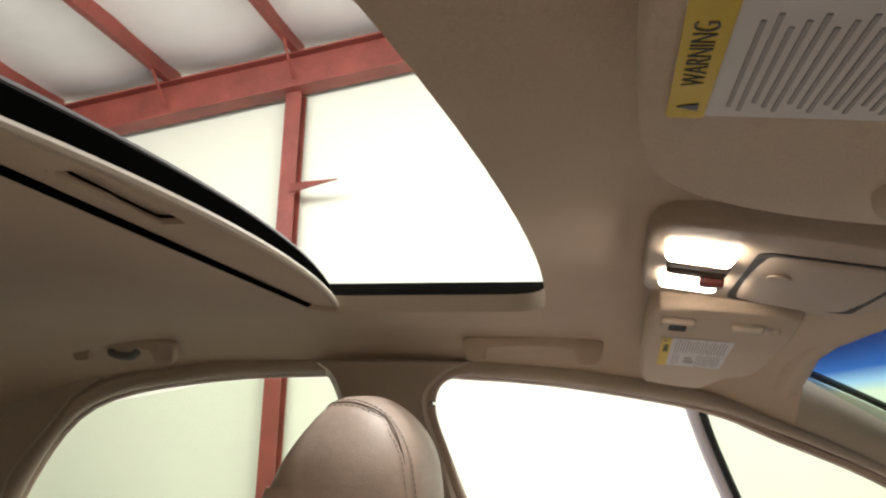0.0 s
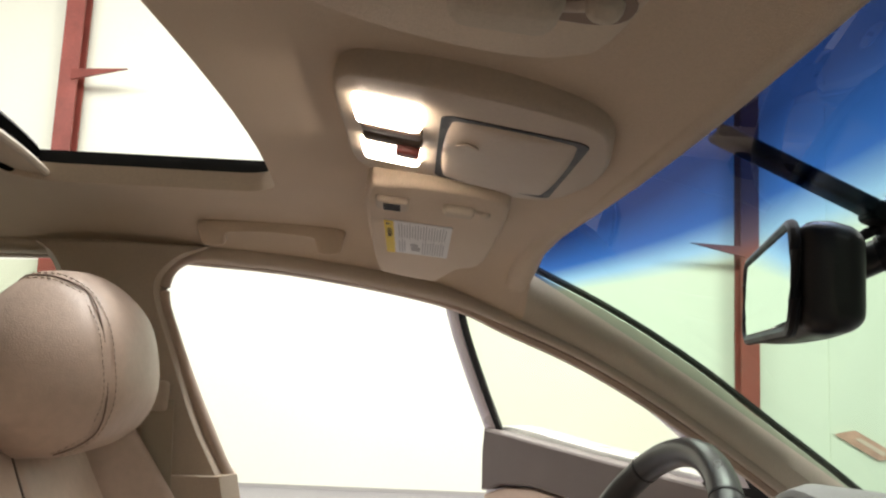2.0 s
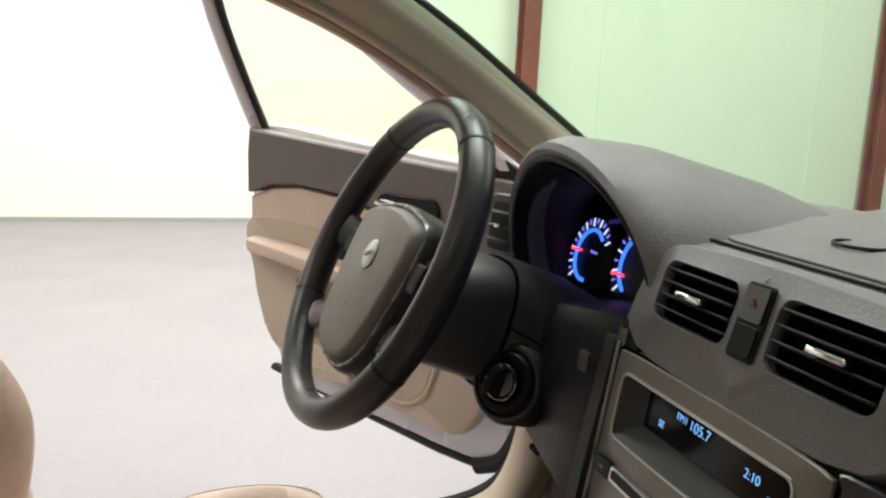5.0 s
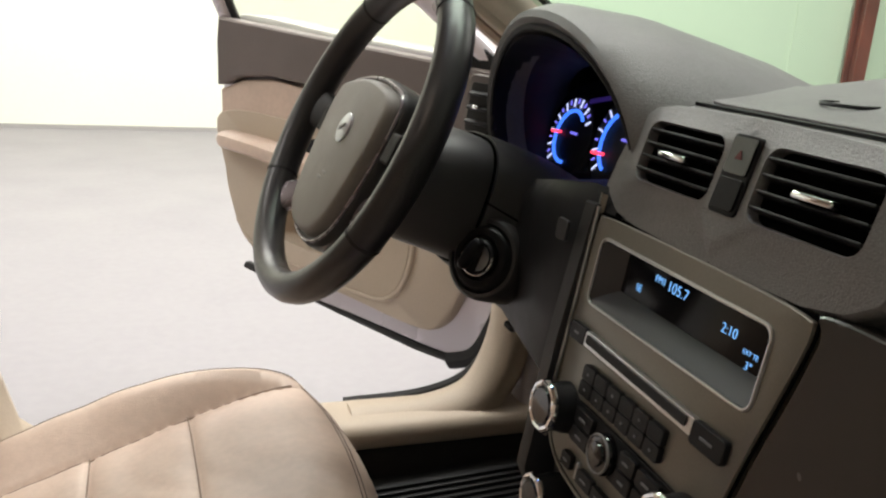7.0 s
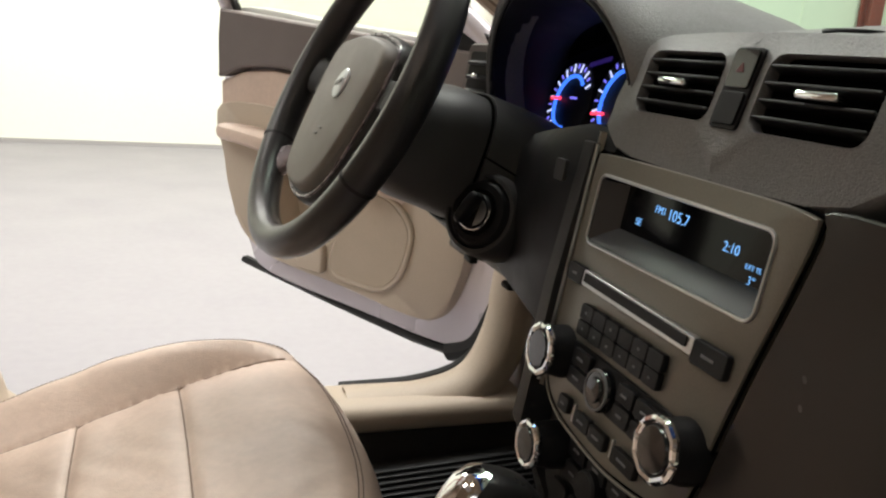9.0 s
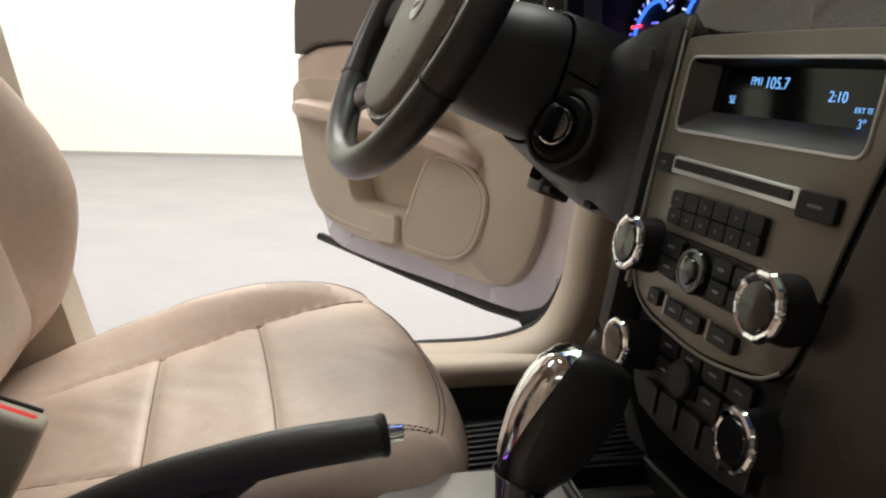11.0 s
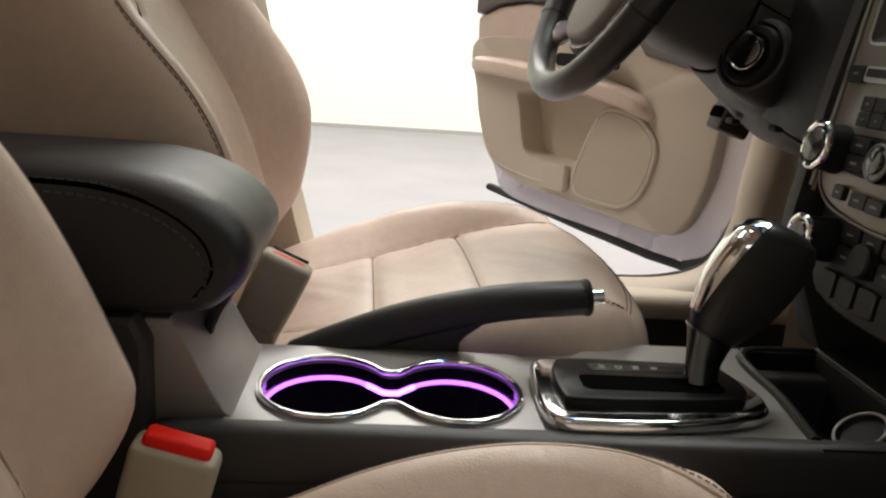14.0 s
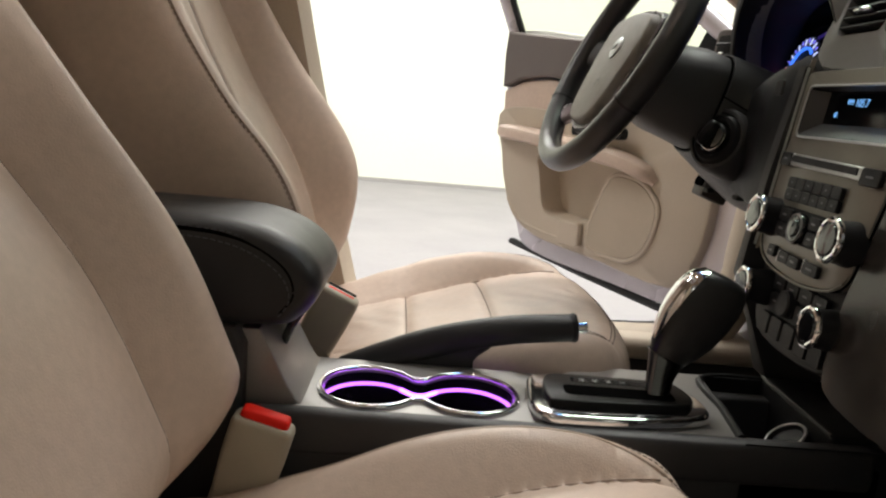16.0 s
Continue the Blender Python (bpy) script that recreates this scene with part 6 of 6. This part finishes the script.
KNOB = (((-0.140, 0.588), (-0.101, 0.570), 0.0165), ((-0.140, 0.603), (-0.086, 0.580), 0.0195), ((-0.137, 0.620), (-0.070, 0.596), 0.0225), ((-0.133, 0.637), (-0.056, 0.615), 0.0240), ((-0.127, 0.652), (-0.045, 0.635), 0.0250), ((-0.119, 0.667), (-0.040, 0.652), 0.0250), ((-0.110, 0.679), (-0.041, 0.664), 0.0235), ((-0.099, 0.686), (-0.050, 0.673), 0.019), ((-0.088, 0.688), (-0.064, 0.680), 0.010))
M_STEM = material("dark_chrome_stem", (0.16, 0.16, 0.175), 0.16, metal=1.0)
part("lever_stem", loft([lever_ring(*q) for q in (((-0.146, 0.520), (-0.117, 0.520), 0.010, -0.022), ((-0.145, 0.545), (-0.116, 0.542), 0.0105, -0.016), ((-0.1435, 0.566), (-0.112, 0.556), 0.0125, -0.009), ((-0.142, 0.580), (-0.105, 0.566), 0.0155, -0.003), ((-0.142, 0.588), (-0.101, 0.570), 0.017, 0.0))]), M_STEM, gate, "dark chrome lever stem")
part("stem_collar", tube(lever_ring((-0.1425, 0.589), (-0.1005, 0.571), 0.0170), 0.0011, 6, closed=True), M_STEM, gate)
part("lever_knob", loft([lever_ring(*q) for q in KNOB]), M_KNOB, gate, "smooth black leather lever knob")
part("lever_spine", loft([lever_ring(*q, 0.0, 180 - w_, 180 + w_, 18, 0.0013) for q, w_ in zip(KNOB[1:], (26, 34, 41, 46, 50, 52, 54, 54))], closed=False), M_CHROME, gate, "chrome strip over the knob")
for a0, a1 in ((242, 330), (30, 118)):
    part("knob_side_pad", loft([lever_ring(*q, 0.0, a0, a1, 16, 0.0007 if 0 < k < 5 else 0.0002) for k, q in enumerate(KNOB[1:7])], closed=False), M_BLACKLEATHER, gate, "soft black side pad")

brake = empty("parking_brake", "black leather parking brake lever with a chrome push button", "hand brake")
line = spline([(-0.50, 0.103, 0.495), (-0.45, 0.100, 0.520), (-0.40, 0.096, 0.542), (-0.350, 0.091, 0.559), (-0.29, 0.088, 0.573), (-0.215, 0.086, 0.582)], 6)
part("grip", tube(line, 0.0185, 14, taper=lambda t: 1.25 - 0.25 * t, flat=0.95), M_BLACKLEATHER, brake, "black leather grip")
part("boot", loft([[(-0.52, 0.080, 0.485), (-0.36, 0.083, 0.485), (-0.31, 0.095, 0.485), (-0.36, 0.116, 0.485), (-0.52, 0.13, 0.485)], [(-0.49, 0.085, 0.512), (-0.40, 0.085, 0.518), (-0.36, 0.095, 0.520), (-0.40, 0.112, 0.518), (-0.49, 0.118, 0.512)]]), M_BLACKLEATHER, brake)
part("gusset", prism(smooth_outline([(-0.54, 0.485), (-0.48, 0.508), (-0.40, 0.543), (-0.325, 0.562), (-0.315, 0.550), (-0.338, 0.528), (-0.35, 0.485)], 4), 0.026, Matrix(((1, 0, 0, 0), (0, 0, -1, 0.108), (0, 1, 0, 0), (0, 0, 0, 1))), 0.006), M_BLACKLEATHER, brake)
part("collar", lathe([(0.0, 0.0), (0.017, 0.0), (0.019, 0.003), (0.017, 0.012), (0.0, 0.012)], 20, frame_of(line[-1], (0, 1, 0), (0.13, 0, -1)) @ at(0, 0, -0.004)), M_DARK, brake)
e_ = (line[-1] - line[-3]).normalized()
part("push_button", tube([line[-1], line[-1] + e_ * 0.014, line[-1] + e_ * 0.0165, line[-1] + e_ * 0.0175], 0.0078, 16, taper=lambda t: 1.0 if t < 0.9 else 0.75), M_CHROME, brake, "chrome push button")

rest = empty("armrest", "black leather centre armrest with stitched edge and latch", "armrest")
PAD = spline([(-1.00, 0.61), (-1.00, 0.66), (-0.995, 0.705), (-0.95, 0.716), (-0.80, 0.7165), (-0.66, 0.7165), (-0.600, 0.713), (-0.560, 0.702), (-0.532, 0.684), (-0.516, 0.660), (-0.520, 0.636), (-0.540, 0.612), (-0.575, 0.602), (-0.70, 0.600), (-0.90, 0.600)], 6, closed=False)
PAD = [(q.x, q.y) for q in spline([(q.x, q.y, 0) for q in PAD[::3]], 3, closed=True)]
side_ = Matrix(((1, 0, 0, 0), (0, 0, -1, 0.090), (0, 1, 0, 0), (0, 0, 0, 1)))
part("pad", prism(PAD, 0.182, side_, 0.034, seg=8), M_BLACKLEATHER, rest, "stuffed black leather pad")
TOPLINE = spline([(-0.96, 0, 0.700), (-0.80, 0, 0.703), (-0.66, 0, 0.702), (-0.610, 0, 0.697), (-0.575, 0, 0.684), (-0.550, 0, 0.664), (-0.543, 0, 0.640), (-0.556, 0, 0.620)], 10)
M_PADTHREAD = material("dark_grey_pad_thread", (0.055, 0.055, 0.065), 0.6)
for y_ in (-0.0930, 0.0910):
    out_ = -0.0007 if y_ < 0 else 0.0007
    part("pad_seam", tube([(q.x, y_ + out_ * 0.4 + (0.003 if y_ < 0 else -0.003), q.z + 0.002) for q in TOPLINE], 0.0022, 8), M_VOID, rest)
    for k in (-1, 1):
        part("stitching", stitches([(q.x + 0.004 * k, y_ + out_ + (0.0035 if k > 0 else 0.0006) * (1 if y_ < 0 else -1), q.z + 0.0045 * k) for q in TOPLINE], 0.0050, 0.0028, 0.0009), M_PADTHREAD, rest)
part("hinge_block", soft_box((0.05, 0.06, 0.024), 0.006, m=at(-0.600, -0.02, 0.594)), M_DARK, rest)
part("latch", soft_box((0.010, 0.056, 0.062), 0.004, mid=3, m=at(-0.551, 0.004, 0.596, 0, 29), fn=lambda p, q: (p.x + 0.004 * q[2] ** 2, p.y * (1 - 0.12 * max(0, -q[2])), p.z)), M_GLOSSBLACK, rest, "glossy black latch paddle")
part("latch_upper", soft_box((0.007, 0.050, 0.034), 0.003, m=at(-0.531, 0.004, 0.625, 0, 27)), M_GLOSSBLACK, rest)


# ---- seats ----
def groove(d, w, depth):
    return depth * math.exp(-(d / w) ** 2)


# cushion heights along the car: middle, door-side bolster, console-side bolster
DRIVER = dict(
    mid=((-0.68, 0.440), (-0.55, 0.470), (-0.43, 0.497), (-0.30, 0.530), (-0.20, 0.549), (-0.13, 0.545), (-0.08, 0.525)),
    door=((-0.68, 0.440), (-0.60, 0.472), (-0.54, 0.500), (-0.48, 0.523), (-0.40, 0.553), (-0.32, 0.573), (-0.24, 0.577), (-0.176, 0.568), (-0.10, 0.538), (-0.07, 0.52)),
    inner=((-0.68, 0.435), (-0.514, 0.488), (-0.44, 0.516), (-0.324, 0.552), (-0.24, 0.567), (-0.188, 0.570), (-0.12, 0.548), (-0.07, 0.52)))
PASSENGER = dict(
    mid=((-0.68, 0.405), (-0.50, 0.450), (-0.40, 0.478), (-0.30, 0.498), (-0.20, 0.505), (-0.13, 0.497), (-0.06, 0.470)),
    door=((-0.68, 0.42), (-0.492, 0.485), (-0.42, 0.516), (-0.364, 0.533), (-0.30, 0.542), (-0.23, 0.538), (-0.145, 0.518), (-0.09, 0.495), (-0.05, 0.47)),
    inner=((-0.68, 0.42), (-0.492, 0.485), (-0.42, 0.516), (-0.364, 0.533), (-0.30, 0.542), (-0.23, 0.538), (-0.145, 0.518), (-0.09, 0.495), (-0.05, 0.47)))


def seat(cy, out, label, heights, back_at, rest_at, patch):
    """A front seat; cy its middle, out the sign of its door side; patch: whether the sewn centre panels show."""
    t = empty("front_seat", label, "car seat", "front seats")
    L, W, T = 0.585, 0.55, 0.20
    cx, cz = -0.390, 0.438
    size, cr = (L, W, T), 0.055

    def seam_at(x):
        return max(0.40, min(0.84, 0.46 + (x + 0.55) * 0.88))

    def cushion(p, q):
        x, y, z = p
        v = q[1] * out
        a = abs(v)
        x += cx + (0.016 - 0.058 * a ** 2.4) * max(0.0, q[0]) ** 2
        y *= 1.0 - 0.07 * max(0.0, q[0]) ** 3 - 0.06 * max(0.0, -q[0]) ** 2
        k = smooth_step((q[2] + 0.3) / 1.25)
        sx = seam_at(x)
        low, high = along(heights["mid"], x), along(heights["door" if v > 0 else "inner"], x)
        rise = math.sin(math.pi / 2 * min(1.0, max(0.0, (a - sx) / max(0.12, 0.86 - sx)))) ** 1.15
        h = low + (high - low) * rise + 0.005 * max(0.0, 1 - (a / sx) ** 2)
        h -= 0.0035 * math.exp(-((a - sx) / 0.016) ** 2)
        if patch and a < sx:
            for gx in (-0.431, -0.304):
                d = x - gx + 0.010 * v
                h -= 0.0030 * math.exp(-(d / 0.006) ** 2) - 0.0010 * math.exp(-((abs(d) - 0.022) / 0.016) ** 2)
            h += 0.0007 * math.sin(x * 95 + 3 * math.sin(v * 7)) * math.sin(v * 13 + x * 20)
        elif patch and v > 0:
            h += 0.0011 * math.sin(x * 70 + 5 * v) * math.exp(-((x + 0.46) / 0.09) ** 2) * rise
        return x, cy + y, z + cz + k * (h - cz - T / 2)

    part("cushion", soft_box(size, cr, n=7, mids=(110, 100, 6), fn=cushion), M_LEATHER, t, "smooth beige leather seat cushion")

    def on_cushion(q0, q1, lift=0.0008):
        p = soft_point(size, cr, (q0 * L / 2, q1 * out * W / 2, T / 2))
        return Vector(cushion(p, [p[0] / (L / 2), p[1] / (W / 2), p[2] / (T / 2)])) + Vector((0, 0, lift))

    def q0_of(x):
        return (x - cx) / (L / 2)

    steps = [-0.92 + 0.03 * k for k in range(61)]
    for s in (-1, 1):
        run = [(q0, s * seam_at(cx + q0 * L / 2)) for q0 in steps if q0 < 0.84]
        part("seam", tube([on_cushion(a, b, 0.0004) for a, b in run], 0.0011, 5), M_SEAM, t)
        if not patch:
            run = [(q0, s * (0.865 - 0.05 * max(0.0, q0) ** 4)) for q0 in steps if q0 < 0.90]
            part("piping", tube([on_cushion(a, b, -0.0006) for a, b in run], 0.0016, 6), M_LEATHER_D, t)
        for e in (0.895, 0.925) if patch else (0.885,):
            part("stitching", stitches([on_cushion(a, s * (e - 0.05 * max(0.0, a) ** 4)) for a in steps if a < 0.90]), M_STITCH, t)
    if patch:
        for gx in (-0.431, -0.304):
            w = seam_at(gx)
            part("seam", tube([on_cushion(q0_of(gx - 0.010 * b), b, 0.0005) for b in [w * (-1 + 2 * k / 24) for k in range(25)]], 0.0011, 5), M_SEAM, t)
    for e in (0.890, 0.915):
        part("stitching", stitches([on_cushion(e - 0.02 * b * b, b) for b in [-0.84 + 0.056 * k for k in range(31)]]), M_STITCH, t)

    H, B, D = 0.73, 0.17, 0.53
    turned = at(back_at[0], cy, back_at[1], 0, -back_at[2])
    bsize, br = (B, D, H), 0.060

    def back(p, q):
        x, y, z = p
        v = q[1] * out
        a = abs(v)
        y *= 1.0 - 0.20 * max(0.0, q[2]) ** 2.2 - 0.05 * max(0.0, -q[2] - 0.4)
        if q[0] > -0.2:
            k = smooth_step((q[0] + 0.2) / 1.2)
            sx = 0.56 - 0.06 * q[2]
            full = (along(((-1.0, 0.0), (-0.82, 0.052), (-0.58, 0.092), (-0.36, 0.097), (0.0, 0.082), (0.32, 0.068), (1.0, 0.035)), q[2]) if v > 0 else along(((-1.0, 0.0), (-0.82, 0.035), (-0.60, 0.056), (-0.37, 0.054), (-0.14, 0.038), (0.04, 0.032), (0.25, 0.026), (1.0, 0.012)), q[2])) if patch else 0.066
            tall = 1.0 if patch else smooth_step((q[2] + 1.10) / 0.30) * (1 - 0.55 * max(0.0, q[2]) ** 1.6)
            x += k * full * tall * math.sin(math.pi / 2 * min(1.0, max(0.0, (a - sx) / (0.90 - sx)))) ** 1.2
            x += k * 0.022 * math.exp(-((q[2] + 0.45) / 0.4) ** 2)
            x -= k * 0.005 * math.exp(-((a - sx) / 0.022) ** 2)
            x += k * 0.006 * max(0.0, 1 - (a / sx) ** 2)
            if patch:
                x -= k * 0.0045 * math.exp(-(panel_line(v, q[2]) / 0.020) ** 2)
        return x, y, z

    def panel_line(v, w):
        """How far a point is from the outline of the sewn panel in the upper back."""
        if v < -0.74:
            return 1.0
        dx, dz = v + 0.38, -0.03 - w
        if dz > 0 and dx > 0:
            return math.hypot(dx, dz) - 0.07
        return max(dx, dz) - 0.07 if max(dx, dz) > -0.2 else 1.0

    part("backrest", soft_box(bsize, br, n=7, mids=(6, 100, 110), m=turned, fn=back), M_LEATHER, t, "beige leather backrest with side bolsters")

    def on_back(q1, q2, lift=0.0008):
        p = soft_point(bsize, br, (B / 2, q1 * out * D / 2, q2 * H / 2))
        return turned @ (Vector(back(p, [p[0] / (B / 2), p[1] / (D / 2), p[2] / (H / 2)])) + Vector((lift, 0, 0)))

    rise_ = [-0.90 + 0.03 * k for k in range(60)]
    for s in (-1, 1):
        part("seam", tube([on_back(s * (0.56 - 0.06 * z), z, 0.0004) for z in rise_], 0.0012, 5), M_SEAM, t)
        part("edge_seam", tube([on_back(s * 0.915, z, 0.0004) for z in rise_], 0.0011, 5), M_SEAM, t)
        part("stitching", stitches([on_back(s * 0.932, z) for z in rise_], 0.0046, 0.0030, 0.0008), M_SEAM, t)
    if patch:
        u_ = [(-0.31, 0.90 - 0.04 * k) for k in range(23)] + [(-0.38 + 0.07 * math.cos(radians(a)), -0.03 - 0.07 * math.sin(radians(a))) for a in range(0, 91, 15)]
        u_ += [(-0.42 - 0.04 * k, -0.10) for k in range(8)]
        part("panel_seam", tube([on_back(b, c, 0.0008) for b, c in u_], 0.0017, 6), M_STITCH, t)
    hm = at(rest_at[0], cy, rest_at[1], 0, -rest_at[2])
    hs, hr = (0.20, 0.29, 0.215), 0.085

    def rest_shape(p, q):
        x, y, z = p
        k = 1 - 0.16 * max(0, q[2]) ** 2 - 0.10 * max(0, -q[2]) ** 2
        h_ = max(0.0, (q[2] + 1) / 2)
        x = x * (1.0 - 0.25 * h_ ** 3) if x > 0 else x * (1.34 - 1.10 * h_ ** 1.15)
        return x - 0.03 * q[1] ** 2 - groove(abs(q[1]) - 0.60, 0.025, 0.004) * (1 if q[0] > -0.1 else 0), y * k, z - 0.02 * q[1] ** 2 * (1 if q[2] > 0 else 0)

    part("headrest", soft_box(hs, hr, n=8, mids=(14, 60, 16), m=hm, fn=rest_shape), M_LEATHER, t, "rounded beige leather headrest")

    def on_rest(q1, a):
        c, s_ = math.cos(a), math.sin(a)
        k = 1.0 / max(abs(c), abs(s_))
        p = soft_point(hs, hr, (c * k * hs[0] / 2, q1 * hs[1] / 2, s_ * k * hs[2] / 2))
        q = Vector(rest_shape(p, [p[0] / (hs[0] / 2), p[1] / (hs[1] / 2), p[2] / (hs[2] / 2)]))
        return hm @ (q + Vector((c, 0, s_)) * 0.0008)

    turn_ = [radians(-70 + 4 * k) for k in range(48)]
    for s in (-1, 1):
        part("seam", tube([on_rest(s * 0.60, a) for a in turn_], 0.0010, 5), M_SEAM, t)
        for e in (0.545, 0.655):
            part("stitching", stitches([on_rest(s * e, a) for a in turn_], 0.0045, 0.003, 0.0007), M_LEATHER_D, t)
    for s in (-1, 1):
        part("headrest_post", tube([hm @ Vector((-0.06, 0.07 * s, -0.07)), hm @ Vector((-0.085, 0.07 * s, -0.17))], 0.006, 10), M_CHROME, t)
    part("seat_base", soft_box((0.48, 0.44, 0.14), 0.02, m=at(-0.40, cy, 0.30)), M_TRIM, t)
    part("side_valance", soft_box((0.50, 0.03, 0.13), 0.012, m=at(-0.40, cy + out * 0.245, 0.34)), M_TRIM, t)
    for s in (-1, 1):
        part("seat_rail", soft_box((0.56, 0.03, 0.04), 0.006, m=at(-0.38, cy + 0.18 * s, 0.22)), M_DARK, t)
    return t


seat(0.372, 1, "beige leather driver's seat with stitched bolsters and headrest", DRIVER, (-0.801, 0.814, 24), (-0.822, 1.215, 4), True)
seat(-0.378, -1, "beige leather passenger seat with a smooth cushion and side piping", PASSENGER, (-0.866, 0.76, 31), (-1.075, 1.16, 24), False)


def buckle(m, w, red, label):
    """A belt buckle; w its width, red the size of its button."""
    t = empty("seat_belt_buckle", label, "belt buckle", "belt buckles")
    part("housing", soft_box((w, 0.032, 0.085), 0.008, mid=2, m=m, fn=lambda p, q: (p.x * (1 - 0.08 * max(0, -q[2])), p.y, p.z)), M_BUCKLE, t, "grey-beige plastic buckle")
    part("release_button", soft_box((red[0], red[1], red[2]), 0.005, m=m @ at(0, -0.001, 0.038)), M_RED, t, "red release button")
    part("tongue_slot", soft_box((w - 0.016, 0.004, 0.004), 0.001, m=m @ at(0, 0.0125, 0.0425)), M_RUBBER, t)
    part("stalk", soft_box((w * 0.94, 0.028, 0.12), 0.008, m=m @ at(0.0, 0.001, -0.095)), M_BUCKLE, t)
    return t


buckle(at(-0.568, -0.135, 0.484, 0, 15, 0), 0.064, (0.050, 0.020, 0.026), "beige belt buckle with a red button beside the passenger seat")
buckle(at(-0.536, 0.172, 0.545, 0, 24, 0), 0.058, (0.044, 0.014, 0.010), "grey-beige belt buckle with a red button beside the driver's seat")

# ---- driver's footwell ----
mat_ = empty("floor_mat", "black ribbed rubber floor mat in the driver's footwell", "floor mat")
part("base", soft_box((0.56, 0.50, 0.012), 0.005, m=at(0.20, 0.47, 0.296, 0, -3)), M_RUBBER, mat_)
for k in range(24):
    part("rib", soft_box((0.50, 0.009, 0.008), 0.003, n=1, m=at(0.20, 0.25 + 0.0185 * k, 0.306, 0, -3)), M_DARK, mat_)
belt = empty("seat_belt", "beige seat belt webbing beside the door pillar", "seat belt")
part("webbing", sheet(lambda u, v: (-0.80 + 0.05 * u + 0.045 * v, 0.605 - 0.02 * math.sin(math.pi * u), 1.16 - 0.72 * u), 20, 2, 0.002), M_BUCKLE, belt)
part("guide_ring", soft_box((0.075, 0.018, 0.045), 0.008, m=at(-0.80, 0.60, 1.165)), M_TRIM, belt)
